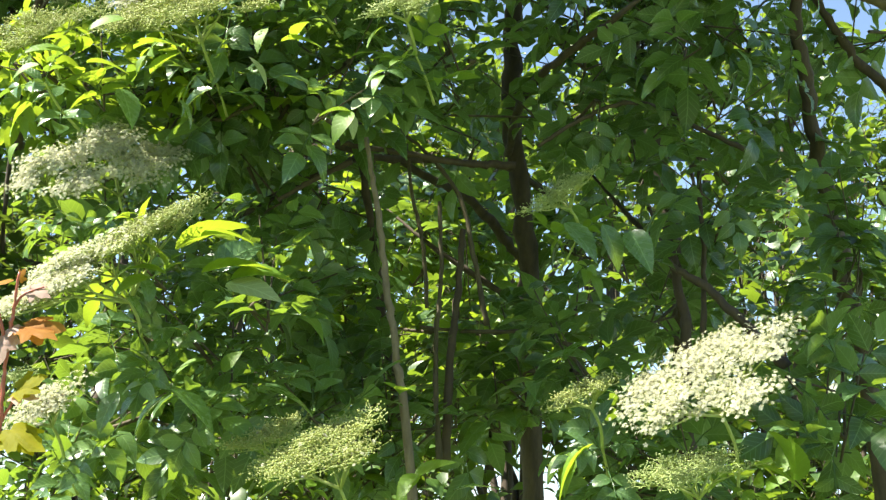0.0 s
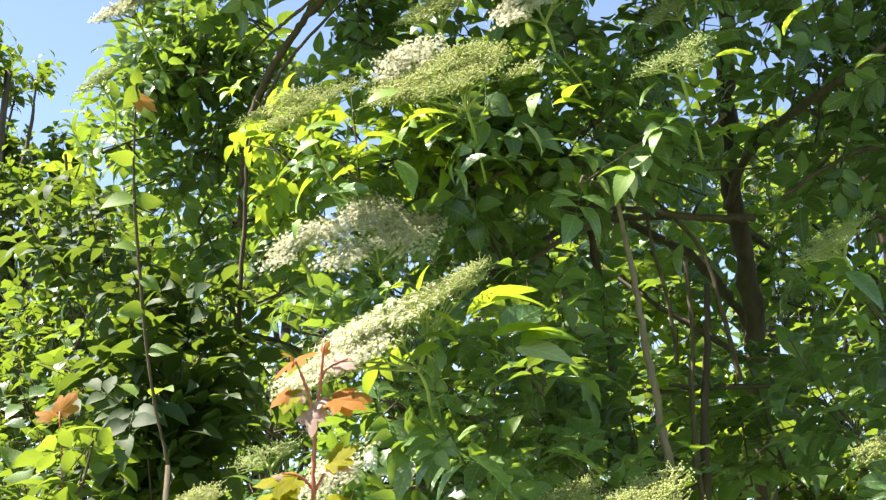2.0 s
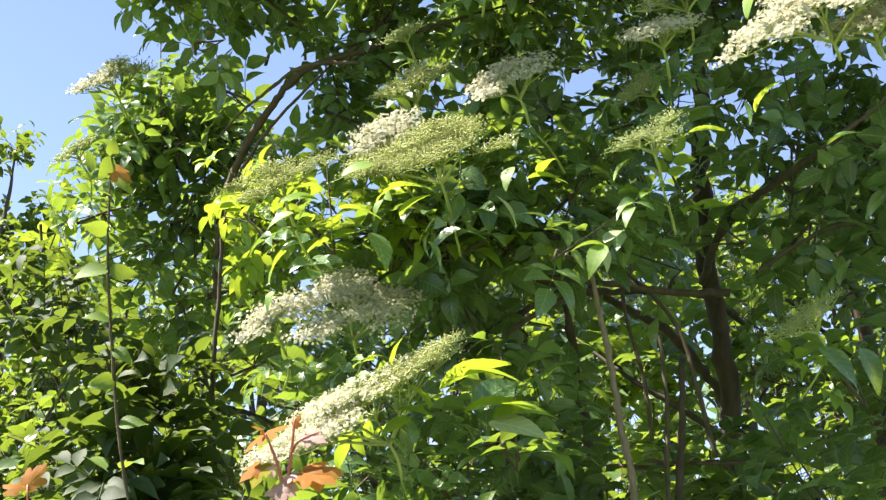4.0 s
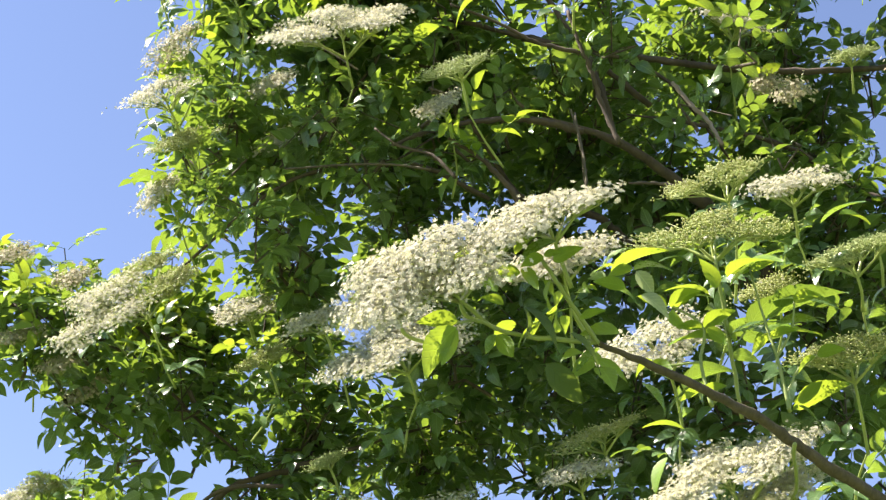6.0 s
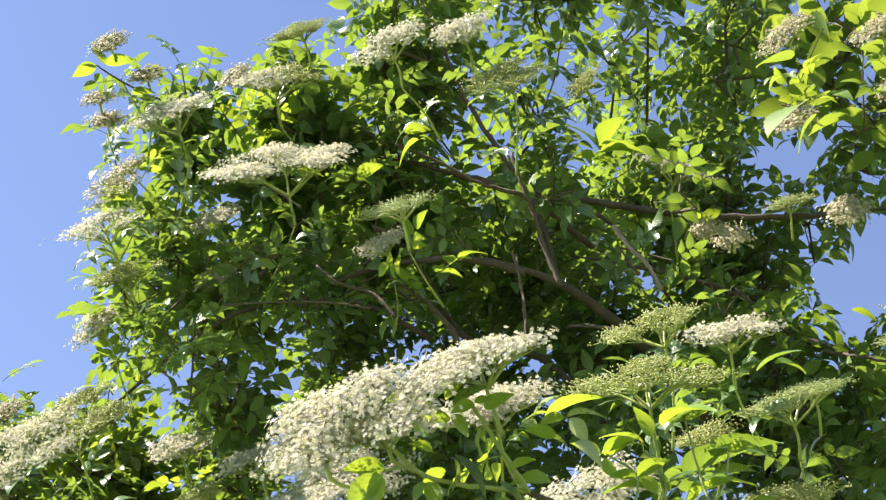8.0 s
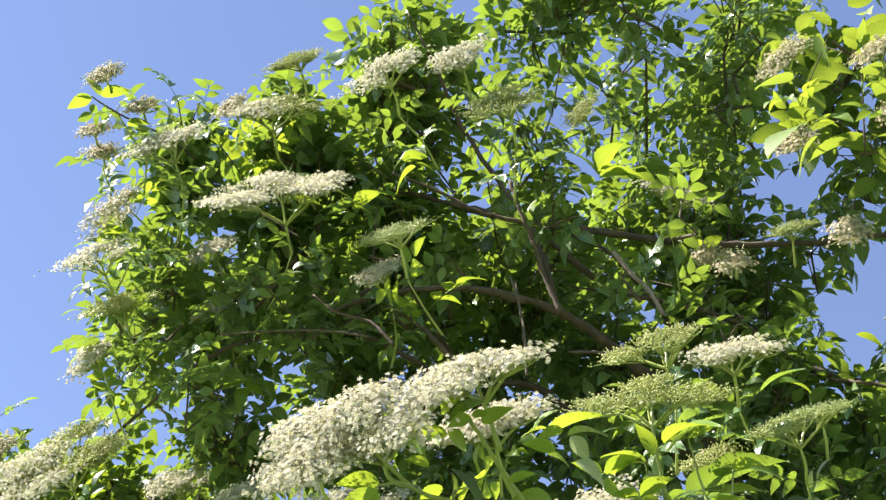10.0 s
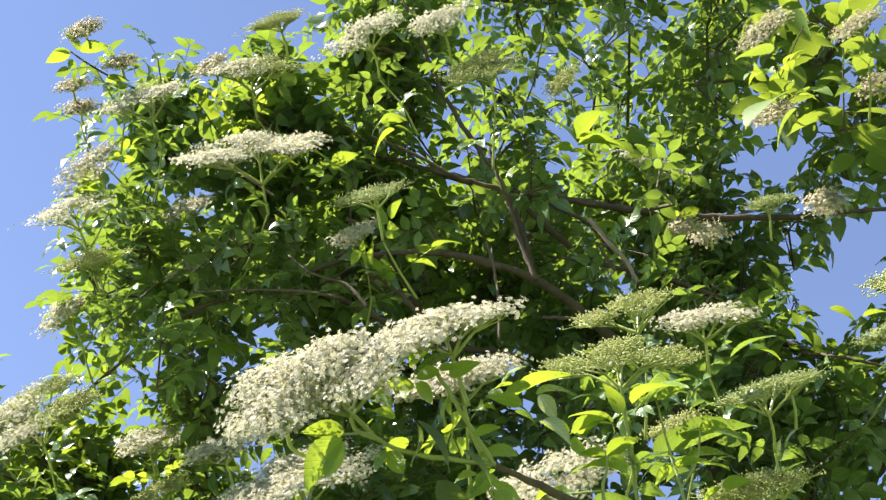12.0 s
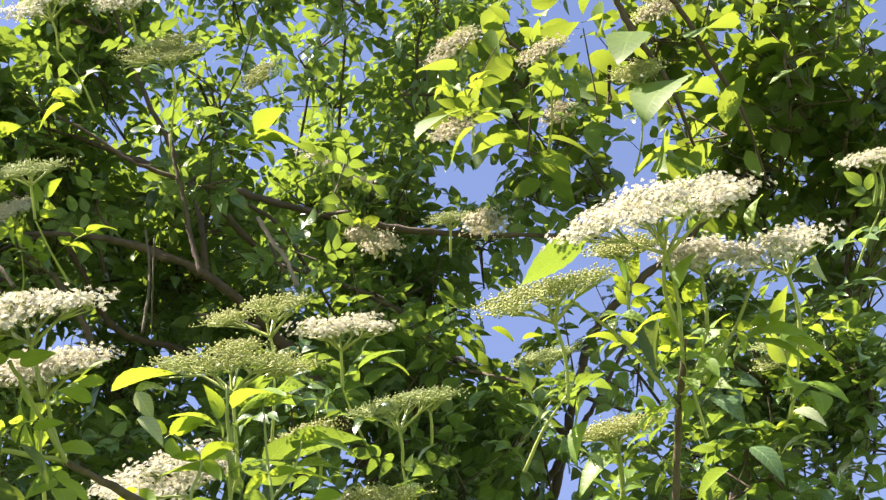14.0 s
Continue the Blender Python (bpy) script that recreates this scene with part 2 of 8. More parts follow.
def basis(x, z):
    """Columns: x along, z about up, made square."""
    x = unit(x)
    z = unit(np.asarray(z) - x * np.sum(x * z, -1, keepdims=True))
    y = np.cross(z, x)
    return np.stack([x, y, z], -1)


def poses(origin, x, z, size):
    n = len(origin)
    m = np.zeros((n, 4, 4))
    m[:, :3, :3] = basis(x, z) * np.reshape(size, (-1, 1, 1))
    m[:, :3, 3] = origin
    m[:, 3, 3] = 1
    return m


# ---- leaf shapes ----
def blade(length, width, rows=7, fold=0.25, droop=0.25, teeth=0.0, belly=0.42, seed=0):
    """A leaf blade along +x, pointed, folded along its midrib, bent down to its tip, toothed on request."""
    r = np.random.default_rng(seed)
    s = np.linspace(0, 1, rows)
    w = np.sin(np.pi * np.clip(s, 0, 1) ** (np.log(0.5) / np.log(belly))) ** 0.85 * (1 - 0.25 * s)
    w = w / w.max() * width / 2
    if teeth:
        w = w * (1 + teeth * np.where(np.arange(rows) % 2, 1, -1))
    w[0] = 0.0015
    w[-1] = 0.0006
    curl = r.normal(0, 0.06)
    v, uv = [], []
    for k in range(rows):
        x = length * s[k]
        z = -droop * length * s[k] ** 2 + 0.06 * length * np.sin(np.pi * s[k])
        for q, c in enumerate((-1, 0, 1)):
            y = c * w[k]
            v.append((x, y, z + abs(c) * w[k] * fold + c * curl * length * s[k] * 0.5))
            uv.append((0.5 + 0.5 * c * (w[k] / (width / 2 + 1e-6)), s[k]))
    f = []
    for k in range(rows - 1):
        for q in range(2):
            a = 3 * k + q
            f += [(a, a + 3, a + 4), (a, a + 4, a + 1)]
    return np.array(v), np.array(f), np.array(uv)


def moved(piece, m):
    m = np.array(m)
    return piece[0] @ m[:3, :3].T + m[:3, 3], piece[1], piece[2]


def elder_leaf(seed, fine=False):
    """A pinnate leaf about 0.17 m long: five to seven toothed leaflets on a thin stalk, along +x."""
    r = np.random.default_rng(seed)
    rows, teeth = (15, 0.035) if fine else (5, 0.0)
    pieces = []
    rach = np.array([(0, 0, 0), (0.045, 0, 0.006), (0.09, 0, 0.004), (0.115, 0, -0.004)])
    pieces.append(tube(rach, (0.0016, 0.0009), 4 if fine else 3, 2 if fine else 1))
    for at, size in ((0.045, 0.066), (0.088, 0.074)):
        for sgn in (-1, 1):
            b = blade(size * r.uniform(0.85, 1.12), size * r.uniform(0.48, 0.57), rows, r.uniform(0.12, 0.4), r.uniform(0.05, 0.4), teeth, 0.42, r.integers(999))
            yaw = sgn * r.uniform(48, 70)
            pieces.append(moved(b, pose(at, sgn * 0.003, 0.005, r.normal(0, 14) + sgn * 8, r.normal(4, 12), yaw)))
    b = blade(r.uniform(0.075, 0.092), r.uniform(0.041, 0.049), rows, r.uniform(0.12, 0.35), r.uniform(0.1, 0.4), teeth, 0.45, r.integers(999))
    pieces.append(moved(b, pose(0.113, 0, -0.004, r.normal(0, 10), r.normal(6, 10), r.normal(0, 8))))
    return gather(pieces)


def broad_leaf(seed, fine=False, length=0.085, width=0.058):
    """A simple oval pointed leaf on a short stalk, along +x."""
    r = np.random.default_rng(seed)
    b = blade(length * r.uniform(0.9, 1.1), width * r.uniform(0.9, 1.1), 15 if fine else 5, r.uniform(0.08, 0.3), r.uniform(0.05, 0.35), 0.04 if fine else 0.0, 0.42, seed)
    return gather([tube(np.array([(0, 0, 0), (0.02, 0, 0.001)]), (0.0012, 0.0009), 3, 1), moved(b, pose(0.02, 0, 0.001))])


LEAFLETS = [blade(1.0, 0.46 + 0.05 * (s % 3), 17, 0.16 + 0.08 * (s % 4), 0.08 + 0.06 * (s % 5), 0.035, 0.42, 60 + s) for s in range(8)]
WIDE = [blade(1.0, 0.58 + 0.04 * (s % 3), 17, 0.10 + 0.08 * (s % 3), 0.10 + 0.06 * (s % 4), 0.05, 0.40, 80 + s) for s in range(8)]


def lobed(seed, rings=4):
    """A young three-lobed leaf along +x, crumpled, its side lobes hanging."""
    r = np.random.default_rng(seed)
    n = 31
    th = np.linspace(-2.3, 2.3, n)
    peaks = ((0.0, 1.0, 0.42), (0.80, 0.74, 0.36), (-0.80, 0.74, 0.36), (1.65, 0.48, 0.4), (-1.65, 0.48, 0.4))
    rim = np.max([0.42 * np.cos(th * 0.45) + (p - 0.36) * np.exp(-((th - a) / w) ** 2) for a, p, w in peaks], 0)
    rim = rim * (1 + 0.05 * np.where(np.arange(n) % 2, 1, -1)) * r.uniform(0.93, 1.07, n)
    droop, hang, ph = r.uniform(0.15, 0.4), r.uniform(0.15, 0.5), r.uniform(0, 6)
    v, uv = [], []
    for k in range(rings + 1):
        d = rim * k / rings
        x, y = d * np.cos(th), d * np.sin(th)
        z = -droop * np.maximum(x, 0) ** 2 - hang * np.abs(y) ** 1.6 + 0.05 * np.sin(7 * x + ph) * np.cos(6 * y) * k / rings
        v.append(np.stack([x, y, z], 1))
        uv.append(np.stack([0.5 + 0.5 * y, x], 1))
    i = (np.arange(rings)[:, None] * n + np.arange(n - 1)).ravel()
    f = np.concatenate([np.stack([i, i + n, i + n + 1], 1), np.stack([i, i + n + 1, i + 1], 1)])
    return np.concatenate(v), f, np.concatenate(uv)


LOBED = [lobed(s) for s in range(8)]
ELDER_SHAPES = [elder_leaf(s) for s in range(8)]
ELDER_FINE = [elder_leaf(40 + s, True) for s in range(8)]
BROAD_SHAPES = [broad_leaf(s) for s in range(6)]
FAR_SHAPES = [moved(blade(0.085, 0.056, 4, 0.2, 0.2, 0.0, 0.42, s), pose(0.01, 0, 0)) for s in range(6)]
OVAL_SHAPES = [broad_leaf(90 + s, True, 0.105, 0.052) for s in range(6)]


# ---- the flower clusters ----
def floret_shape():
    """A five-petalled open flower, 1 across, facing +z."""
    v, f = [(0, 0, 0)], []
    for k in range(5):
        a = 2 * np.pi * k / 5
        c, s = np.cos(a), np.sin(a)
        for rad, off, z in ((0.30, 0.17, 0.06), (0.30, -0.17, 0.06), (0.54, 0.0, 0.0)):
            v.append((rad * c - off * s, rad * s + off * c, z))
        i = 1 + 3 * k
        f += [(0, i + 1, i), (i, i + 1, i + 2)]
    return np.array(v), np.array(f), np.zeros((len(v), 2))


def anther_shape():
    """Five small anthers that stand out round a flower's middle."""
    v, f = [], []
    for k in range(5):
        a = 2 * np.pi * (k + 0.5) / 5
        c, s = np.cos(a), np.sin(a)
        b = len(v)
        for rad, off, z in ((0.06, 0.0, 0.0), (0.36, 0.08, 0.42), (0.36, -0.08, 0.42)):
            v.append((rad * c - off * s, rad * s + off * c, z))
        f += [(b, b + 1, b + 2)]
    return np.array(v), np.array(f), np.zeros((len(v), 2))


def bud_shape():
    """A round closed bud, 1 across."""
    v = np.array([(1, 0, 0), (0.2, 0.98, 0), (-0.95, 0.3, 0), (0, -1, 0), (0, 0, 1.1), (0, 0, -0.9)], float) * 0.5
    ring = [(0, 1), (1, 2), (2, 3), (3, 0)]
    f = [(p, q, 4) for p, q in ring] + [(q, p, 5) for p, q in ring]
    return v, np.array(f), np.zeros((6, 2))


FLORET, ANTHERS, BUDBALL = floret_shape(), anther_shape(), bud_shape()
CLUSTER_WORDS = {
    "open": "wide flat cluster of open creamy-white elder flowers on green stalks",
    "half": "elder flower cluster, half open white, half pale green buds",
    "bud": "flat elder cluster of pale yellow-green closed buds on green stalks",
    "green": "loose elder cluster of small dull green closed buds",
    "faded": "fading elder flower cluster gone cream and brown",
}
cluster_count = [0]


def flower_cluster(at, up, along, half, kind="open", stretch=0.75, hang=(0, 0, -1), stem=0.12, dense=1.0):
    """A flat elder flower head: stalk, five rays that fork three times, and a flower or bud at each end.
    at: the middle of its face; up: the way it faces; along: its long way; half: half its length; hang: where its stalk comes from."""
    cluster_count[0] += 1
    r = np.random.default_rng(500 + cluster_count[0])
    M = basis(np.asarray(along, float), np.asarray(up, float))
    thing = new("flower_cluster")
    thing.location = at
    tagged(thing, CLUSTER_WORDS[kind], "flower", "elder flower clusters", "thing")
    root = np.array([0, 0, -0.42 * half])
    dome = {"bud": 0.05, "green": 0.04}.get(kind, 0.10)
    fill = float(np.clip((half / 0.095) ** 1.4, 0.6, 1.8)) * dense
    seg0, seg1, rad = [], [], []
    ends, ups, opened = [], [], []
    lean = r.uniform(0, 2 * np.pi)
    for p in range(6):
        if p == 5:
            c1 = np.array([0.0, 0.0])
            reach = 0.40
        else:
            a = lean + 2 * np.pi * p / 5 + r.normal(0, 0.16)
            c1 = 0.62 * np.array([np.cos(a), np.sin(a)]) * r.uniform(0.70, 1.18)
            reach = r.uniform(0.30, 0.50)
        h1 = r.normal(0.0, 0.05) + (0.05 if p == 5 else 0)
        mid = np.array([c1[0] * half * 0.55, c1[1] * half * stretch * 0.55, root[2] * 0.45])
        seg0.append(root), seg1.append(mid), rad.append((0.0024, 0.0017))
        ns = r.integers(6, 9)
        for q in range(ns):
            if r.random() < 0.15:
                continue
            b = 2 * np.pi * q / ns + r.normal(0, 0.3)
            c2 = c1 + reach * 0.62 * np.array([np.cos(b), np.sin(b)]) * r.uniform(0.55, 1.15) * (0 if q == 0 else 1)
            rr2 = min(1.3, np.hypot(*c2))
            z2 = h1 * half + dome * half * (1 - rr2**2) + r.normal(0, 0.035) * half
            j = np.array([c2[0] * half * 0.93, c2[1] * half * stretch * 0.93, z2 - 0.10 * half])
            seg0.append(mid), seg1.append(j), rad.append((0.0014, 0.0008))
            nt = max(4, int(r.integers(7, 11) * fill))
            for k in range(nt):
                g = r.uniform(0, 2 * np.pi)
                c3 = c2 + 0.20 * np.sqrt(r.uniform(0, 1)) * np.array([np.cos(g), np.sin(g)])
                e3 = np.array([c3[0] * half, c3[1] * half * stretch, z2 - 0.035 * half + r.normal(0, 0.012 * half)])
                seg0.append(j), seg1.append(e3), rad.append((0.0006, 0.0004))
                nf = max(2, int(round(r.integers(4, 8) * fill * {"open": 1.75, "bud": 1.6, "half": 1.8}.get(kind, 1.3))))
                for _ in range(nf):
                    o = r.normal(0, 1, 3) * np.array([0.0098, 0.0098, 0.0026]) + np.array([0, 0, 0.0035])
                    ends.append(e3 + o)
                    ups.append(np.array([o[0] * 45, o[1] * 45, 1.0]) + r.normal(0, 0.20, 3))
                    if kind != "open" and r.random() < 0.5:
                        seg0.append(e3), seg1.append(e3 + o * 0.9), rad.append((0.0004, 0.0003))
                    # the long-way end opens first on half-open heads
                    edge = c3[0] * 0.9 + r.normal(0, 0.22)
                    opened.append({"open": r.random() < 0.95, "faded": r.random() < 0.8, "half": edge < -0.05,
                                   "bud": r.random() < 0.015, "green": False}[kind])
    ends, ups, opened = np.array(ends), unit(np.array(ups)), np.array(opened)
    turn = lambda p: np.asarray(p) @ M.T  # noqa: E731
    rad = np.array(rad)
    seg0, seg1 = turn(np.array(seg0)), turn(np.array(seg1))
    v, f = sticks(seg0, seg1, rad[:, 0], rad[:, 1])
    hang = unit(hang)
    top = turn(root)
    bend = top - M[:, 2] * stem * 0.45
    v2, f2, _ = tube(np.array([top + M[:, 2] * 0.004, bend, bend + hang * stem * 0.7]), (0.0018, 0.0022), 6, 5)
    sv, sf, _ = gather([(v, f), (v2, f2)])
    part("stalk", mesh_of("stalk", sv, sf, STALK), thing, "pale green forking stalks")
    spin = unit(r.normal(0, 1, (len(ends), 3)))
    if opened.any():
        e, u, s = turn(ends[opened]), turn(ups[opened]), spin[opened]
        P = poses(e, np.cross(u, s), u, r.uniform(0.0044, 0.0060, len(e)))
        a = scatter(FLORET, P)
        bloom = part("bloom", mesh_of("bloom", a[0], a[1], FADED if kind == "faded" else PETAL, smooth=False), thing, "small white five-petalled flowers")
        bloom["kind"] = "stuff"
        a = scatter(ANTHERS, P[::3])
        part("anther_mass", mesh_of("anther_mass", a[0], a[1], FADED if kind == "faded" else ANTHER, smooth=False), bloom, "pale yellow anthers")["kind"] = "stuff"
    if (~opened).any():
        e, u, s = turn(ends[~opened]), turn(ups[~opened]), spin[~opened]
        size = r.uniform(0.0023, 0.0032, len(e)) * (0.85 if kind == "green" else 1.0)
        a = scatter(BUDBALL, poses(e, np.cross(u, s), u, size))
        part("bud_mass", mesh_of("bud_mass", a[0], a[1], GREENBUD if kind == "green" else BUD), thing, "round closed buds")["kind"] = "stuff"
    return thing


# ---- foliage ----
leaf_seed = [0]


def spread(n, centre, radii, r):
    p = unit(r.normal(0, 1, (n, 3))) * (r.uniform(0, 1, (n, 1)) ** (1 / 2.2))
    return np.asarray(centre) + p * np.asarray(radii), p


def foliage(plant, centre, radii, n, shapes, material, name="foliage", size=0.54, flat=0.30, twigs=True, wood=None, outward=0.7, pairs=3):
    """A clump of about n leaves inside an ellipsoid: short leafy shoots with crosswise pairs of leaves, joined, under a plant."""
    leaf_seed[0] += 1
    r = np.random.default_rng(2000 + leaf_seed[0])
    shoots = max(1, round(n / (2 * pairs)))
    reach = 0.22 * size
    inner = np.maximum(np.asarray(radii) - 0.05 * size, 0.55 * np.asarray(radii))
    mid, way = spread(shoots, centre, inner, r)
    d = unit(way * outward + np.array([-0.12, 0, 0.62]) + r.normal(0, 0.34, (shoots, 3)))
    base = mid - d * reach * 0.5
    side = unit(np.cross(d, r.normal(0, 1, (shoots, 3))))
    at, x, z, scale = [], [], [], []
    for p in range(pairs):
        o = base + d * reach * (p + 0.15) / max(1, pairs - 1)
        for sg in (-1, 1):
            at.append(o + r.normal(0, 0.006, (shoots, 3)))
            x.append(side * sg + d * r.uniform(0.05, 0.6, (shoots, 1)) + r.normal(0, 0.2, (shoots, 3)) - np.array([0, 0, 0.18]))
            z.append(d * 0.6 + np.array([0, 0, 0.7]) + r.normal(0, flat, (shoots, 3)))
            scale.append(size * r.uniform(0.78, 1.12, shoots) * (1.0 if p < pairs - 1 else 0.74))
        side = unit(np.cross(d, side))
    at, x, z, scale = np.concatenate(at), unit(np.concatenate(x)), np.concatenate(z), np.concatenate(scale)
    P = poses(at, x, z, scale)
    pick = r.integers(0, len(shapes), len(at))
    pieces = [scatter(shapes[k], P[pick == k]) for k in range(len(shapes)) if (pick == k).any()]
    v, f, uv = gather(pieces)
    ob = part(name, mesh_of(name, v, f, material, uv), plant)
    ob["kind"] = "stuff"
    if twigs:
        m = int(np.clip(shoots // 3, 1, 5))
        c = np.asarray(centre) + r.normal(0, 0.3, (m, 3)) * np.asarray(radii) - np.array([0, 0, 0.8]) * np.asarray(radii)
        ends = base[r.permutation(shoots)[:m]]
        fork = c + (ends - c) * r.uniform(0.5, 0.8, (m, 1)) + r.normal(0, 0.012, (m, 3))
        near = np.argmin(((base[:, None] - fork[None]) ** 2).sum(-1), 1)
        tv, tf, _ = gather([sticks(c, fork, 0.0034, 0.0026, 5), sticks(fork[near], base, 0.0022, 0.0017, 4), sticks(base, base + d * reach * 1.08, 0.0017, 0.0010, 4)])
        part("twig_work", mesh_of("twig_work", tv, tf, wood or TWIG), plant)["kind"] = "stuff"
    return ob


def limb(plant, pts, radii, name="limb", material=None, sides=9, label=""):
    leaf_seed[0] += 1
    r = np.random.default_rng(9000 + leaf_seed[0])
    v, f, uv = tube(np.array(pts), radii, sides, 9, 0.085, r)
    return part(name, mesh_of(name, v, f, material or BARK), plant, label)


def plant(name, label, category, group=""):
    return tagged(new(name), label, category, group, "thing")


# ---- ground ----
def ground():
    m, t, out = graph("meadow_soil")
    tex = t.nodes.new("ShaderNodeTexCoord")
    big = node(t, "ShaderNodeTexNoise", [("Vector", tex.outputs["Object"])], Scale=0.35, Detail=6.0)
    fine = node(t, "ShaderNodeTexNoise", [("Vector", tex.outputs["Object"])], Scale=18.0, Detail=6.0)
    col = ramp(t, big.outputs[0], ((0.35, (0.075, 0.135, 0.032)), (0.65, (0.135, 0.200, 0.055))))
    col = mix_rgb(t, math_node(t, "MULTIPLY", fine.outputs[0], 0.5), col, (0.11, 0.10, 0.05))
    bump = node(t, "ShaderNodeBump", [("Height", fine.outputs[0])], Strength=1.0, Distance=0.05)
    top = node(t, "ShaderNodeBsdfPrincipled", [("Base Color", col), ("Normal", bump.outputs[0])], Roughness=0.95)
    t.links.new(top.outputs[0], out.inputs[0])
    n = 61
    g = np.sinh(np.linspace(-1, 1, n) * 7) / np.sinh(7) * 2500
    X, Y = np.meshgrid(g, g)
    far = np.hypot(X, Y)
    Z = 0.05 * np.sin(X * 0.9) * np.cos(Y * 0.7) * np.clip(far / 3, 0, 1) - np.clip(far - 60, 0, None) * 0.001
    v = np.stack([X, Y, Z], -1).reshape(-1, 3)
    i = (np.arange(n - 1)[:, None] * n + np.arange(n - 1)).ravel()
    f = np.concatenate([np.stack([i, i + 1, i + n + 1], 1), np.stack([i, i + n + 1, i + n], 1)])
    ob = new("ground", mesh_of("ground", v, f, m))
    tagged(ob, "rough green meadow ground under the shrubs", "ground", "", "structure")


ground()


# ---- leaves that stand singly ----
LEAF_MESHES = {}


def leaf_mesh(kind, k):
    key = (kind, k)
    if key not in LEAF_MESHES:
        shapes, mat = {"elder": (ELDER_FINE, ELDER), "young": (ELDER_FINE, YOUNG), "russet": (LOBED, RUSSET), "blush": (LOBED, BLUSH), "lobed": (LOBED, LIME),
                       "young leaflet": (LEAFLETS, YOUNG), "elder leaflet": (LEAFLETS, ELDER), "broad leaflet": (WIDE, BROAD), "pale leaflet": (LEAFLETS, PALE), "shaded leaflet": (LEAFLETS, SHADED_ELDER)}[kind]
        v, f, uv = shapes[k % len(shapes)]
        LEAF_MESHES[key] = mesh_of("leaf", v, f, mat, uv)
    return LEAF_MESHES[key]


def leaf(owner, at, way, up, size, kind, k):
    """One leaf as a part of its plant."""
    ob = part("leaf", leaf_mesh(kind, k), owner)
    m = np.eye(4)
    m[:3, :3] = basis(np.asarray(way, float), np.asarray(up, float)) * size
    m[:3, 3] = at
    ob.matrix_local = Matrix(m.tolist())
    return ob


def sprig(owner, base, tip, pairs=2, size=0.8, kind="young", radius=0.0028, spreading=1.0, wood=None):
    """A shoot from base to tip that bears opposite pairs of leaves."""
    leaf_seed[0] += 1
    r = np.random.default_rng(4000 + leaf_seed[0])
    base, tip = np.asarray(base, float), np.asarray(tip, float)
    d = unit(tip - base)
    mid = (base + tip) / 2 + r.normal(0, 0.03, 3) * np.linalg.norm(tip - base)
    v, f, uv = tube(np.array([base, mid, tip]), (radius, radius * 0.6), 6, 5)
    part("shoot", mesh_of("shoot", v, f, wood or STALK), owner)
    side = unit(np.cross(d, unit(r.normal(0, 1, 3) + np.array([0.6, 0, 0.2]))))
    for p in range(pairs):
        s = 1.0 if pairs == 1 else 0.45 + 0.55 * p / (pairs - 1)
        o = base + (tip - base) * s + (mid - (base + tip) / 2) * 2 * s * (1 - s)
        for sg in (-1, 1):
            way = sg * side * spreading + d * r.uniform(0.2, 0.7) + r.normal(0, 0.15, 3)
            up = np.array([0, 0, 1.0]) + d * 0.3 + r.normal(0, 0.3, 3)
            leaf(owner, o, way, up, size * r.uniform(0.8, 1.15) * (0.75 if p == pairs - 1 and pairs > 1 else 1.0), kind, int(r.integers(8)))
        side = unit(np.cross(d, side))



def background_tree(centre, radii, n, words="green leafy tree standing behind the elder shrub"):
    """A small tree or tall shrub behind: trunk, limbs and a loose crown of several clumps."""
    tree = plant("background_tree", words, "tree", "trees behind the elder")
    r = np.random.default_rng(int(abs(centre[0]) * 100) + n)
    c, rad = np.array(centre), np.array(radii)
    foot = np.array([c[0] + r.normal(0, 0.1), c[1], -0.05])
    limb(tree, (foot, (foot + c) / 2 + r.normal(0, 0.06, 3), c), (0.05, 0.035, 0.02), "trunk")
    for k in range(6):
        way = unit(r.normal(0, 1, 3) + np.array([0, 0, 0.3]))
        at = c + way * rad * 0.62
        start = foot + (c - foot) * r.uniform(0.55, 0.95)
        limb(tree, (start, (start + at) / 2 + r.normal(0, 0.05, 3), at), (0.018, 0.012, 0.005), "limb", sides=6)
        foliage(tree, at, rad * r.uniform(0.4, 0.6), n // 4, FAR_SHAPES, WOODS, size=1.0)


# ---- the elder shrub ----
elder = plant("elder_shrub", "large flowering elder shrub with dark green pinnate leaves", "shrub")
near_branch = plant("elder_branch", "arching elder branch with fresh green leaves before the shrub", "branch", "near elder branches")
right_branch = plant("elder_branch", "upright dark elder branch with fresh green leaves against the sky", "branch", "near elder branches")
limb(elder, ((0.067, 2.975, -0.050), (0.096, 2.978, 1.029), (0.064, 2.942, 2.107), (0.059, 2.874, 2.281), (0.023, 2.780, 2.578), (0.028, 2.734, 2.766), (0.044, 2.656, 3.020)), (0.0298, 0.0219, 0.0175, 0.0149), "trunk")
limb(elder, ((-0.157, 2.812, 1.870), (-0.175, 2.737, 2.016), (-0.206, 2.693, 2.222), (-0.229, 2.583, 2.408), (-0.243, 2.573, 2.558)), (0.0092, 0.0088, 0.0080, 0.0064, 0.0024), "limb")
limb(elder, ((0.678, 2.760, -0.050), (0.695, 2.770, 0.997), (0.652, 2.739, 2.044), (0.601, 2.699, 2.286), (0.553, 2.638, 2.505), (0.518, 2.569, 2.688), (0.503, 2.528, 2.883)), (0.0220, 0.0162, 0.0129, 0.0110), "trunk")
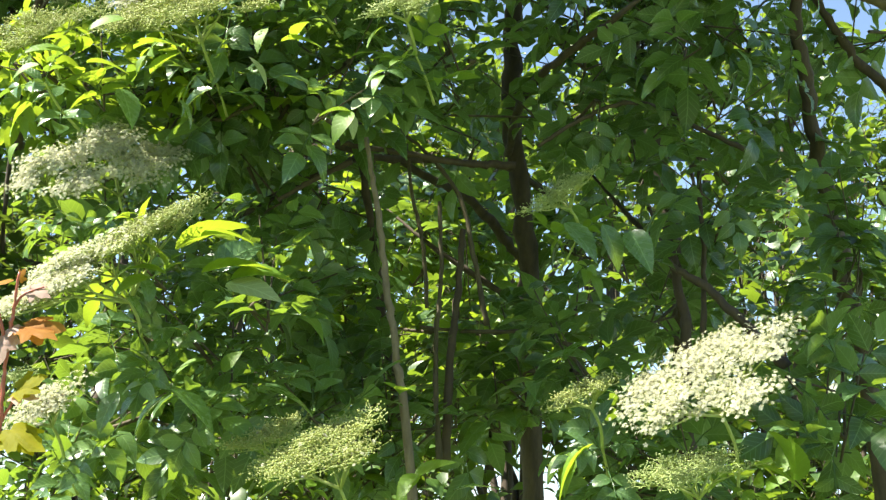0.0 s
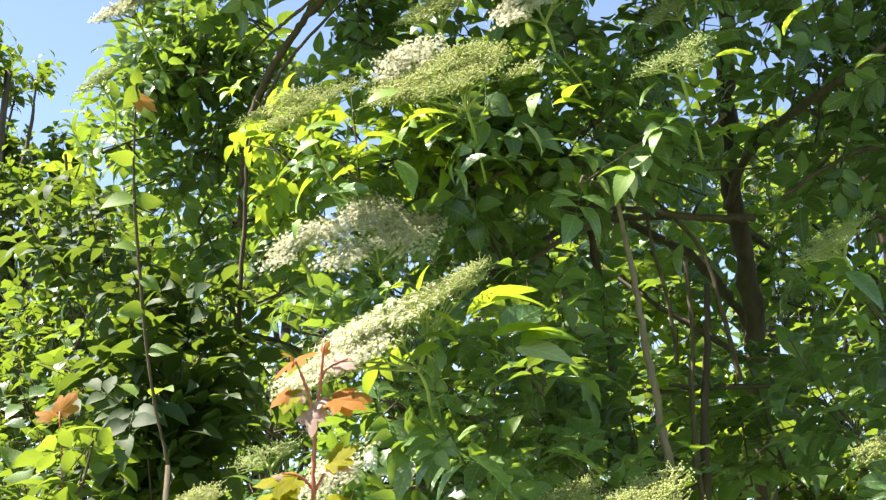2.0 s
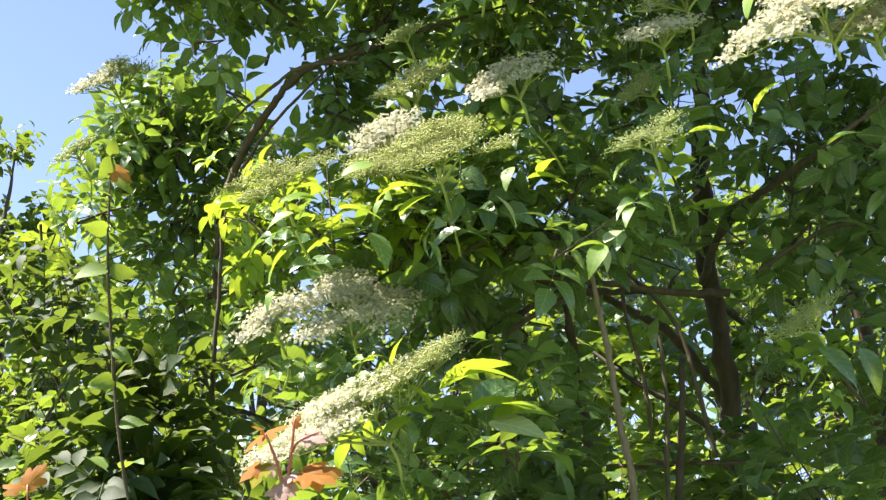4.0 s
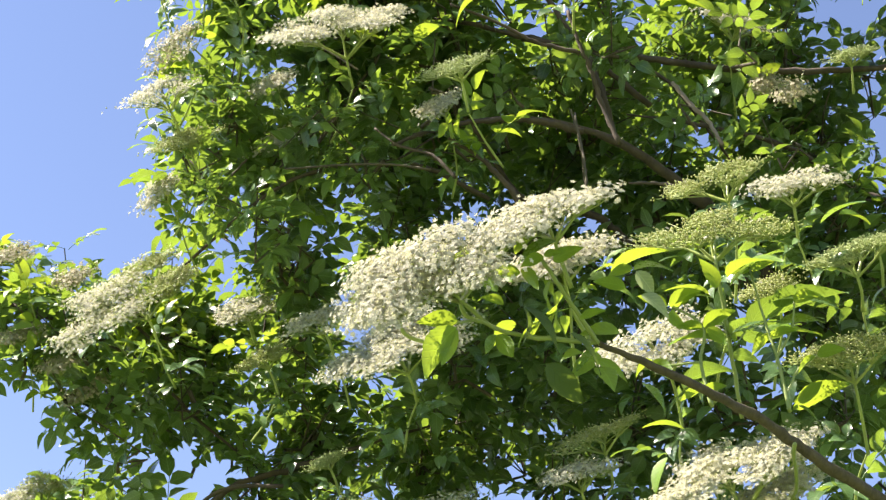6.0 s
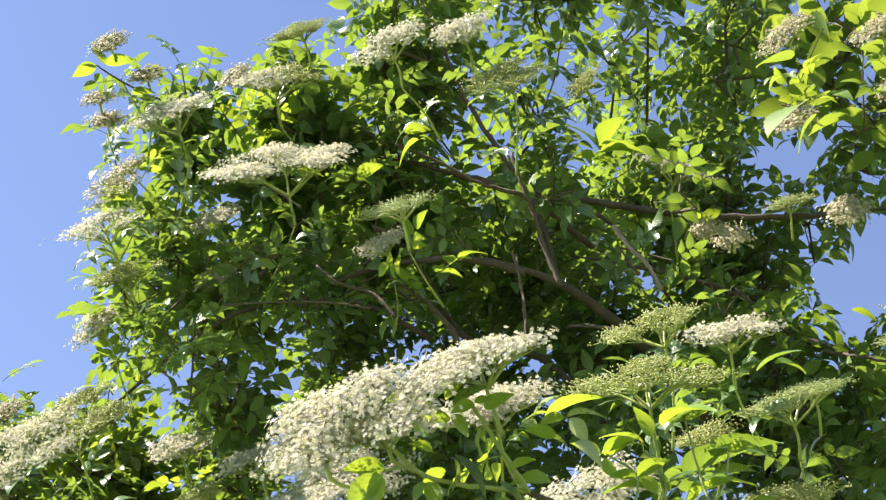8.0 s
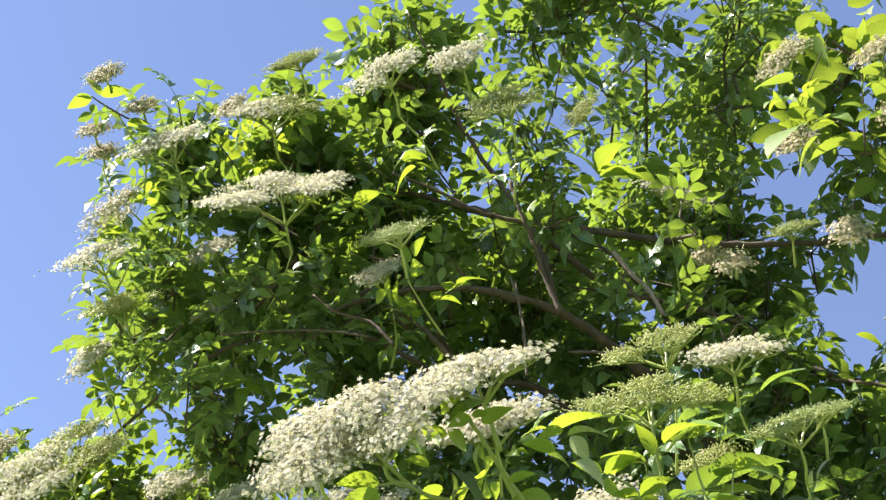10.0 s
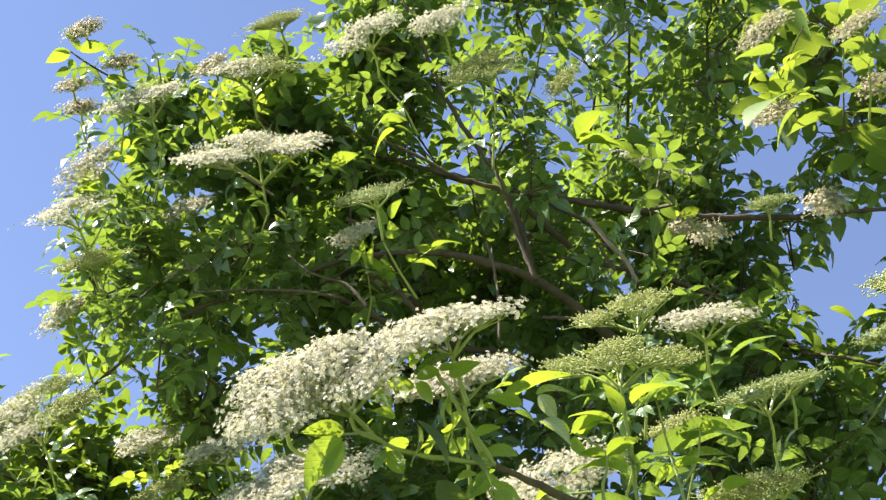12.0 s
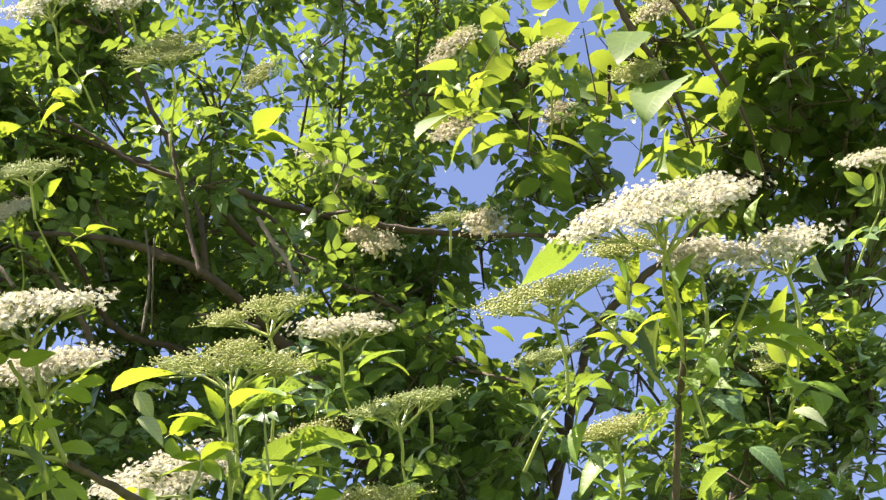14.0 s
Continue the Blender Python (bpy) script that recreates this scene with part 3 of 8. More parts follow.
limb(elder, ((0.816, 2.752, 2.436), (0.728, 2.692, 2.547), (0.650, 2.683, 2.619), (0.579, 2.655, 2.717), (0.498, 2.685, 2.857)), (0.0105, 0.0100, 0.0091, 0.0073, 0.0027), "limb")
limb(elder, ((0.018, 2.797, 2.480), (0.039, 2.629, 2.499), (0.077, 2.422, 2.481), (0.146, 2.262, 2.476), (0.190, 2.202, 2.486), (0.272, 2.150, 2.534)), (0.0079, 0.0075, 0.0068, 0.0055, 0.0021), "limb")
limb(elder, ((0.374, 3.101, -0.050), (0.399, 3.107, 1.055), (0.364, 3.073, 2.159), (0.345, 3.019, 2.403), (0.262, 2.941, 2.787), (0.249, 2.908, 2.973)), (0.0279, 0.0205, 0.0164, 0.0140), "trunk")
limb(elder, ((0.550, 2.817, 2.006), (0.469, 2.760, 2.124), (0.400, 2.754, 2.199), (0.331, 2.748, 2.254), (0.262, 2.783, 2.336), (0.178, 2.887, 2.469)), (0.0083, 0.0080, 0.0073, 0.0058, 0.0022), "limb")
limb(elder, ((0.098, 2.947, 2.442), (0.025, 2.804, 2.451), (-0.096, 2.650, 2.415), (-0.212, 2.539, 2.388), (-0.325, 2.460, 2.405), (-0.439, 2.440, 2.452)), (0.0063, 0.0061, 0.0055, 0.0044, 0.0017), "limb")
limb(elder, ((-0.156, 2.709, 2.431), (-0.229, 2.586, 2.399), (-0.325, 2.489, 2.316), (-0.388, 2.391, 2.238), (-0.451, 2.353, 2.190)), (0.0065, 0.0063, 0.0057, 0.0045, 0.0017), "limb")
limb(elder, ((-0.056, 2.330, -0.050), (-0.061, 2.305, 0.945), (-0.106, 2.280, 1.941), (-0.119, 2.260, 2.018), (-0.133, 2.240, 2.113), (-0.149, 2.220, 2.217), (-0.164, 2.200, 2.302)), (0.011, 0.0082, 0.0060, 0.0052, 0.0044, 0.0032), "trunk", PALEBARK)
limb(elder, ((0.152, 3.041, 2.112), (0.065, 2.925, 2.193), (-0.020, 2.860, 2.243), (-0.118, 2.838, 2.303), (-0.235, 2.872, 2.405)), (0.0068, 0.0065, 0.0059, 0.0048, 0.0018), "limb")
limb(elder, ((0.185, 3.036, 2.143), (0.065, 2.981, 2.170), (-0.113, 2.973, 2.165), (-0.253, 3.026, 2.191)), (0.0064, 0.0061, 0.0056, 0.0045, 0.0017), "limb")
limb(elder, ((0.081, 3.072, 2.268), (0.018, 2.930, 2.342), (-0.065, 2.809, 2.400), (-0.143, 2.698, 2.411), (-0.224, 2.644, 2.453)), (0.0099, 0.0094, 0.0086, 0.0069, 0.0026), "limb")
limb(elder, ((-0.915, 2.748, 2.468), (-0.867, 2.604, 2.554), (-0.804, 2.484, 2.626), (-0.729, 2.418, 2.702), (-0.651, 2.380, 2.756), (-0.559, 2.369, 2.778), (-0.441, 2.373, 2.817), (-0.307, 2.438, 2.890)), (0.0076, 0.0073, 0.0066, 0.0053, 0.0020), "limb")
limb(elder, ((-0.533, 2.259, 2.696), (-0.631, 2.273, 2.703), (-0.701, 2.318, 2.687), (-0.753, 2.363, 2.679), (-0.858, 2.514, 2.692)), (0.0033, 0.0032, 0.0029, 0.0023, 0.0009), "limb")
limb(elder, ((-0.855, 2.638, 2.108), (-0.844, 2.556, 2.253), (-0.832, 2.520, 2.387), (-0.804, 2.464, 2.557), (-0.730, 2.394, 2.638), (-0.648, 2.377, 2.720), (-0.550, 2.416, 2.847)), (0.0040, 0.0039, 0.0035, 0.0028, 0.0011), "limb")
limb(elder, ((-0.708, 2.826, 2.173), (-0.818, 2.734, 2.226), (-0.917, 2.696, 2.248), (-1.014, 2.655, 2.265), (-1.141, 2.661, 2.318)), (0.0056, 0.0053, 0.0048, 0.0039, 0.0014), "limb")
limb(elder, ((0.348, 2.285, 2.905), (0.270, 2.166, 2.994), (0.139, 2.052, 3.093), (0.025, 1.965, 3.133), (-0.090, 1.940, 3.164), (-0.207, 1.935, 3.159), (-0.310, 1.957, 3.116), (-0.436, 2.044, 3.092)), (0.0110, 0.0105, 0.0090, 0.0062, 0.0034, 0.0024, 0.0017, 0.0010), "limb")
limb(elder, ((0.035, 2.007, 3.161), (0.011, 1.972, 3.280), (-0.043, 1.941, 3.386), (-0.113, 1.888, 3.505), (-0.145, 1.821, 3.563), (-0.193, 1.781, 3.679)), (0.0050, 0.0046, 0.0042, 0.0034, 0.0014), "limb")
limb(elder, ((0.104, 2.100, 3.315), (-0.009, 2.022, 3.373), (-0.095, 2.000, 3.395), (-0.182, 1.976, 3.415), (-0.313, 1.999, 3.475)), (0.0057, 0.0054, 0.0049, 0.0040, 0.0015), "limb")
limb(elder, ((-0.110, 2.000, 3.401), (0.034, 2.000, 3.353), (0.136, 2.000, 3.322), (0.301, 2.000, 3.285), (0.467, 2.000, 3.276), (0.579, 2.000, 3.285), (0.763, 2.000, 3.287)), (0.0068, 0.0065, 0.0060, 0.0048, 0.0018), "limb")
limb(elder, ((0.156, 2.415, 3.059), (0.070, 2.318, 3.159), (0.003, 2.282, 3.214), (-0.128, 2.257, 3.245), (-0.190, 2.149, 3.296), (-0.254, 2.097, 3.379)), (0.0077, 0.0073, 0.0067, 0.0053, 0.0020), "limb")
limb(elder, ((-0.174, 2.035, 3.081), (-0.293, 1.965, 3.109), (-0.364, 1.953, 3.108), (-0.462, 1.948, 3.087), (-0.654, 2.024, 2.991), (-0.772, 2.131, 2.962)), (0.0042, 0.0040, 0.0036, 0.0029, 0.0011), "limb")
limb(elder, ((0.651, 2.214, 3.014), (0.542, 2.159, 3.093), (0.440, 2.154, 3.139), (0.335, 2.121, 3.214), (0.196, 2.104, 3.263), (0.065, 2.148, 3.339)), (0.0063, 0.0060, 0.0054, 0.0044, 0.0016), "limb")
limb(elder, ((0.070, 2.121, 3.442), (0.141, 2.129, 3.395), (0.197, 2.175, 3.335), (0.233, 2.206, 3.291), (0.312, 2.332, 3.227)), (0.0036, 0.0034, 0.0031, 0.0025, 0.0009), "limb")
limb(elder, ((-1.132, 2.157, 3.012), (-1.031, 2.168, 3.024), (-0.945, 2.220, 3.009), (-0.830, 2.292, 2.973), (-0.719, 2.332, 2.871), (-0.619, 2.428, 2.810)), (0.0047, 0.0045, 0.0041, 0.0033, 0.0012), "limb")
limb(near_branch, ((1.250, 2.500, -0.050), (1.210, 2.400, 1.200), (0.950, 2.020, 2.080), (0.600, 1.780, 2.260), (0.360, 1.660, 2.300), (0.197, 1.546, 2.347), (0.131, 1.489, 2.371), (0.065, 1.433, 2.384), (-0.027, 1.396, 2.415)), (0.0160, 0.0130, 0.0100, 0.0085, 0.0068, 0.0060, 0.0052, 0.0042, 0.0030), "branch", material=TWIG)
limb(near_branch, ((-0.025, 1.397, 2.414), (-0.051, 1.358, 2.440), (-0.074, 1.319, 2.462)), (0.0024, 0.0021, 0.0017), "shoot", material=SHOOT)
limb(near_branch, ((-0.027, 1.396, 2.415), (-0.120, 1.358, 2.414), (-0.163, 1.288, 2.424)), (0.0023, 0.0021, 0.0017), "shoot", material=SHOOT)
limb(near_branch, ((0.154, 1.480, 2.343), (0.151, 1.599, 2.336), (0.109, 1.621, 2.350)), (0.0020, 0.0018, 0.0014), "shoot", material=SHOOT)
limb(near_branch, ((0.151, 1.599, 2.336), (0.164, 1.643, 2.331), (0.152, 1.636, 2.351)), (0.0017, 0.0015, 0.0012), "shoot", material=SHOOT)
limb(near_branch, ((0.117, 1.550, 2.409), (0.110, 1.512, 2.480), (0.101, 1.466, 2.555)), (0.0023, 0.0021, 0.0017), "shoot", material=SHOOT)
limb(right_branch, ((0.510, 2.555, 2.810), (0.562, 2.077, 2.611), (0.536, 1.493, 2.412), (0.532, 1.418, 2.491), (0.529, 1.350, 2.548)), (0.0054, 0.0047, 0.0040, 0.0036, 0.0029), "branch", material=TWIG)
limb(right_branch, ((0.529, 1.354, 2.544), (0.503, 1.307, 2.579), (0.500, 1.264, 2.611)), (0.0021, 0.0019, 0.0015), "shoot", material=SHOOT)
limb(right_branch, ((0.531, 1.391, 2.512), (0.575, 1.354, 2.553), (0.597, 1.304, 2.598)), (0.0022, 0.0019, 0.0015), "shoot", material=SHOOT)
limb(right_branch, ((0.529, 1.398, 2.503), (0.475, 1.372, 2.562), (0.424, 1.351, 2.590)), (0.0021, 0.0019, 0.0015), "shoot", material=SHOOT)
limb(right_branch, ((0.540, 1.530, 2.409), (0.508, 1.537, 2.475), (0.499, 1.508, 2.524), (0.493, 1.497, 2.543)), (0.0026, 0.0023, 0.0019), "shoot", material=SHOOT)
limb(elder, ((0.294, 2.254, 3.165), (0.411, 2.205, 3.165), (0.546, 2.205, 3.132), (0.678, 2.197, 3.097), (0.813, 2.248, 3.092)), (0.0056, 0.0053, 0.0048, 0.0039, 0.0015), "limb")
limb(elder, ((0.560, 2.580, 2.690), (0.590, 2.480, 2.840), (0.644, 2.364, 3.014), (0.670, 2.237, 3.132), (0.695, 2.166, 3.215), (0.748, 2.106, 3.264), (0.842, 2.072, 3.340), (0.943, 2.004, 3.437), (1.035, 2.004, 3.553)), (0.0092, 0.0088, 0.0080, 0.0064, 0.0024), "limb")
limb(elder, ((0.561, 1.588, 3.520), (0.624, 1.611, 3.478), (0.665, 1.659, 3.431), (0.723, 1.704, 3.375), (0.811, 1.833, 3.321)), (0.0066, 0.0062, 0.0056, 0.0045, 0.0018), "limb")
limb(elder, ((0.661, 1.653, 3.576), (0.736, 1.663, 3.533), (0.826, 1.735, 3.445), (0.866, 1.767, 3.402), (0.949, 1.894, 3.341)), (0.0052, 0.0050, 0.0045, 0.0036, 0.0015), "limb")
limb(elder, ((1.141, 2.413, 2.832), (1.140, 2.293, 2.959), (1.137, 2.123, 3.196), (1.144, 1.992, 3.414), (1.133, 1.921, 3.559), (1.124, 1.919, 3.714)), (0.0072, 0.0069, 0.0063, 0.0050, 0.0019), "limb")
limb(elder, ((0.522, 2.475, 2.874), (0.590, 2.361, 2.979), (0.618, 2.336, 3.009), (0.654, 2.297, 3.054), (0.699, 2.242, 3.113), (0.768, 2.220, 3.233)), (0.0080, 0.0076, 0.0069, 0.0055, 0.0021), "limb")
viburnum = plant("broad_leaved_shrub", "sunlit shrub with broad pale green veined leaves", "shrub")
thicket = plant("hedge_thicket", "dense sunlit hedge shrubs with small leaves behind the elder", "shrub")
foliage(elder, (-0.602, 1.969, 3.488), (0.077, 0.150, 0.051), 94, ELDER_SHAPES, ELDER)
foliage(elder, (-0.379, 1.896, 3.478), (0.089, 0.170, 0.045), 90, ELDER_SHAPES, ELDER)
foliage(elder, (-0.665, 2.083, 3.352), (0.086, 0.150, 0.086), 67, ELDER_SHAPES, ELDER)
foliage(elder, (-0.427, 1.980, 3.360), (0.142, 0.200, 0.079), 135, ELDER_SHAPES, ELDER)
foliage(elder, (-0.557, 2.213, 3.324), (0.113, 0.170, 0.052), 77, ELDER_SHAPES, ELDER)
foliage(elder, (-0.244, 2.055, 3.434), (0.132, 0.200, 0.099), 135, ELDER_SHAPES, ELDER)
foliage(elder, (-0.187, 1.959, 3.624), (0.124, 0.250, 0.083), 102, ELDER_SHAPES, ELDER)
foliage(elder, (-0.326, 2.315, 3.437), (0.176, 0.250, 0.079), 157, ELDER_SHAPES, ELDER)
foliage(elder, (0.016, 2.126, 3.685), (0.142, 0.250, 0.115), 61, ELDER_SHAPES, ELDER)
foliage(elder, (-0.019, 2.266, 3.475), (0.156, 0.250, 0.104), 181, ELDER_SHAPES, ELDER)
foliage(elder, (0.236, 2.225, 3.917), (0.145, 0.300, 0.106), 62, ELDER_SHAPES, ELDER)
foliage(elder, (0.262, 2.335, 3.674), (0.157, 0.300, 0.111), 131, ELDER_SHAPES, ELDER)
foliage(elder, (0.377, 2.323, 3.442), (0.115, 0.250, 0.098), 135, ELDER_SHAPES, ELDER)
foliage(elder, (0.438, 2.277, 3.906), (0.120, 0.250, 0.120), 90, ELDER_SHAPES, ELDER)
foliage(elder, (-0.165, 1.920, 3.787), (0.089, 0.200, 0.044), 59, ELDER_SHAPES, ELDER)
foliage(elder, (0.085, 1.989, 3.925), (0.185, 0.250, 0.074), 112, ELDER_SHAPES, ELDER)
foliage(elder, (0.428, 2.053, 3.960), (0.145, 0.250, 0.077), 90, ELDER_SHAPES, ELDER)
foliage(elder, (-0.817, 2.373, 3.079), (0.115, 0.170, 0.053), 63, ELDER_SHAPES, ELDER)
foliage(elder, (-0.582, 2.400, 3.120), (0.113, 0.200, 0.069), 65, ELDER_SHAPES, ELDER)
foliage(elder, (-0.393, 2.536, 3.306), (0.147, 0.250, 0.092), 135, ELDER_SHAPES, ELDER)
foliage(elder, (-0.123, 2.525, 3.311), (0.142, 0.300, 0.106), 135, ELDER_SHAPES, ELDER)
foliage(elder, (0.150, 2.346, 3.295), (0.136, 0.250, 0.076), 112, ELDER_SHAPES, ELDER)
foliage(elder, (0.378, 2.121, 3.046), (0.098, 0.200, 0.075), 82, ELDER_SHAPES, ELDER)
foliage(elder, (0.513, 2.180, 3.004), (0.069, 0.200, 0.077), 46, ELDER_SHAPES, ELDER)
foliage(elder, (0.432, 2.166, 2.871), (0.095, 0.200, 0.051), 65, ELDER_SHAPES, ELDER)
foliage(elder, (0.190, 1.994, 2.870), (0.135, 0.170, 0.054), 66, ELDER_SHAPES, ELDER)
foliage(viburnum, (0.424, 1.751, 3.363), (0.066, 0.150, 0.066), 9, OVAL_SHAPES, BROAD, size=0.78, flat=0.25, pairs=2)
foliage(viburnum, (0.539, 1.704, 3.443), (0.098, 0.150, 0.045), 10, OVAL_SHAPES, BROAD, size=0.78, flat=0.25, pairs=2)
foliage(viburnum, (0.638, 1.767, 3.391), (0.098, 0.170, 0.068), 13, OVAL_SHAPES, BROAD, size=0.78, flat=0.25, pairs=2)
foliage(viburnum, (0.802, 1.791, 3.381), (0.100, 0.170, 0.062), 13, OVAL_SHAPES, BROAD, size=0.78, flat=0.25, pairs=2)
foliage(thicket, (0.793, 1.877, 3.690), (0.170, 0.250, 0.068), 167, BROAD_SHAPES, WOODS, size=0.6)
foliage(thicket, (1.002, 1.802, 3.530), (0.130, 0.250, 0.089), 229, BROAD_SHAPES, WOODS, size=0.6)
foliage(thicket, (1.123, 1.941, 3.489), (0.093, 0.250, 0.102), 188, BROAD_SHAPES, WOODS, size=0.6)
foliage(thicket, (1.157, 2.087, 3.324), (0.085, 0.250, 0.119), 167, BROAD_SHAPES, WOODS, size=0.6)
foliage(thicket, (1.256, 1.847, 3.490), (0.102, 0.250, 0.170), 229, BROAD_SHAPES, WOODS, size=0.6)
foliage(thicket, (0.977, 2.054, 3.534), (0.142, 0.200, 0.071), 125, BROAD_SHAPES, WOODS, size=0.6)
foliage(thicket, (1.016, 1.722, 3.715), (0.212, 0.250, 0.051), 188, BROAD_SHAPES, WOODS, size=0.6)
foliage(elder, (0.871, 1.955, 2.992), (0.143, 0.200, 0.071), 79, ELDER_SHAPES, ELDER)
foliage(elder, (1.008, 2.017, 2.906), (0.088, 0.200, 0.095), 71, ELDER_SHAPES, ELDER)
foliage(elder, (0.785, 2.001, 2.835), (0.125, 0.170, 0.056), 63, ELDER_SHAPES, ELDER)
foliage(elder, (0.546, 2.223, 3.091), (0.049, 0.130, 0.041), 11, ELDER_SHAPES, ELDER)
foliage(elder, (0.302, 2.286, 3.123), (0.081, 0.170, 0.097), 48, ELDER_SHAPES, ELDER)
foliage(elder, (1.079, 2.160, 3.603), (0.185, 0.250, 0.139), 116, ELDER_SHAPES, ELDER)
foliage(elder, (0.395, 2.011, 3.740), (0.089, 0.200, 0.106), 59, ELDER_SHAPES, ELDER)
foliage(elder, (0.348, 2.199, 3.576), (0.098, 0.200, 0.080), 50, ELDER_SHAPES, ELDER)
foliage(elder, (-1.104, 2.293, 3.095), (0.083, 0.170, 0.083), 41, ELDER_SHAPES, ELDER)
foliage(elder, (-0.965, 2.396, 3.098), (0.119, 0.200, 0.092), 69, ELDER_SHAPES, ELDER)
foliage(elder, (-0.754, 2.395, 3.105), (0.100, 0.170, 0.073), 57, ELDER_SHAPES, ELDER)
foliage(elder, (-0.522, 2.137, 3.067), (0.064, 0.170, 0.072), 53, ELDER_SHAPES, ELDER)
foliage(elder, (-0.841, 2.470, 2.957), (0.055, 0.150, 0.055), 22, ELDER_SHAPES, ELDER)
foliage(elder, (-0.739, 2.533, 3.009), (0.110, 0.200, 0.101), 73, ELDER_SHAPES, ELDER)
foliage(elder, (-0.526, 2.432, 2.912), (0.133, 0.250, 0.108), 111, ELDER_SHAPES, ELDER)
foliage(elder, (-0.317, 2.518, 2.920), (0.149, 0.300, 0.116), 143, ELDER_SHAPES, ELDER)
foliage(elder, (-0.107, 2.376, 2.989), (0.122, 0.250, 0.097), 95, ELDER_SHAPES, ELDER)
foliage(elder, (-0.075, 2.421, 2.696), (0.116, 0.250, 0.093), 48, ELDER_SHAPES, ELDER)
foliage(elder, (0.141, 2.369, 2.539), (0.132, 0.250, 0.095), 32, ELDER_SHAPES, ELDER)
foliage(elder, (-1.065, 2.628, 2.757), (0.096, 0.170, 0.077), 57, ELDER_SHAPES, ELDER)
foliage(elder, (-0.941, 2.692, 2.802), (0.115, 0.200, 0.105), 53, ELDER_SHAPES, ELDER)
foliage(elder, (-0.626, 2.487, 2.761), (0.102, 0.200, 0.076), 53, ELDER_SHAPES, ELDER)
foliage(elder, (-0.605, 2.118, 2.379), (0.090, 0.130, 0.030), 33, ELDER_SHAPES, YOUNG, size=0.46)
foliage(elder, (-0.398, 2.167, 2.379), (0.098, 0.130, 0.038), 38, ELDER_SHAPES, YOUNG, size=0.46)
foliage(elder, (-0.247, 2.153, 2.384), (0.133, 0.170, 0.060), 38, ELDER_SHAPES, ELDER)
foliage(elder, (-0.484, 2.309, 2.386), (0.132, 0.170, 0.051), 41, ELDER_SHAPES, ELDER)
foliage(elder, (-0.015, 2.408, 2.465), (0.120, 0.200, 0.068), 19, ELDER_SHAPES, ELDER)
foliage(elder, (-0.527, 2.212, 2.429), (0.107, 0.150, 0.043), 15, ELDER_SHAPES, ELDER, size=0.76)
foliage(elder, (-0.359, 2.156, 2.363), (0.101, 0.150, 0.054), 26, ELDER_SHAPES, ELDER, size=0.76)
foliage(elder, (-0.201, 2.231, 2.421), (0.102, 0.200, 0.061), 30, ELDER_SHAPES, ELDER, size=0.76)
foliage(elder, (-0.064, 2.153, 2.443), (0.073, 0.170, 0.046), 4, ELDER_SHAPES, ELDER, size=0.76)
foliage(elder, (0.085, 2.570, 2.632), (0.113, 0.250, 0.081), 9, ELDER_SHAPES, ELDER, size=0.76)
foliage(elder, (0.263, 2.461, 2.593), (0.108, 0.250, 0.069), 9, ELDER_SHAPES, ELDER, size=0.76)
foliage(elder, (0.265, 2.713, 2.508), (0.110, 0.250, 0.085), 14, ELDER_SHAPES, ELDER, size=0.76)
foliage(elder, (-0.090, 2.683, 2.491), (0.110, 0.200, 0.059), 6, ELDER_SHAPES, ELDER, size=0.76)
foliage(elder, (-0.413, 2.566, 2.431), (0.097, 0.200, 0.057), 18, ELDER_SHAPES, ELDER, size=0.76)
foliage(elder, (-0.391, 2.034, 2.064), (0.086, 0.130, 0.040), 8, ELDER_SHAPES, YOUNG, size=0.46)
foliage(elder, (-0.302, 2.242, 2.088), (0.068, 0.130, 0.034), 10, ELDER_SHAPES, ELDER, size=0.76)
foliage(elder, (-0.507, 2.332, 2.070), (0.100, 0.150, 0.043), 18, ELDER_SHAPES, ELDER, size=0.76)
foliage(elder, (-0.321, 2.893, 2.263), (0.133, 0.250, 0.080), 18, ELDER_SHAPES, ELDER, size=0.76)
foliage(elder, (-0.992, 2.868, 2.660), (0.125, 0.300, 0.174), 42, ELDER_SHAPES, ELDER, size=0.76)
foliage(elder, (-1.151, 2.871, 2.631), (0.090, 0.250, 0.130), 24, ELDER_SHAPES, ELDER, size=0.76)
foliage(elder, (-0.819, 2.707, 2.648), (0.093, 0.200, 0.102), 24, ELDER_SHAPES, ELDER, size=0.76)
foliage(elder, (-0.452, 2.469, 1.951), (0.147, 0.200, 0.059), 36, ELDER_SHAPES, ELDER, size=0.76)
foliage(elder, (-0.252, 2.738, 2.058), (0.122, 0.250, 0.081), 30, ELDER_SHAPES, ELDER, size=0.76)
foliage(elder, (0.058, 2.549, 2.029), (0.105, 0.200, 0.060), 26, ELDER_SHAPES, ELDER, size=0.76)
foliage(elder, (0.312, 2.644, 2.196), (0.073, 0.200, 0.097), 18, ELDER_SHAPES, ELDER, size=0.76)
foliage(elder, (-0.095, 2.464, 1.928), (0.103, 0.150, 0.044), 15, ELDER_SHAPES, ELDER, size=0.76)
foliage(thicket, (-1.510, 3.612, 2.684), (0.198, 0.450, 0.161), 132, BROAD_SHAPES, WOODS, size=0.6)
foliage(thicket, (-1.232, 3.463, 2.439), (0.185, 0.350, 0.116), 108, BROAD_SHAPES, WOODS, size=0.6)
foliage(thicket, (-1.651, 3.840, 2.446), (0.184, 0.450, 0.157), 108, BROAD_SHAPES, WOODS, size=0.6)
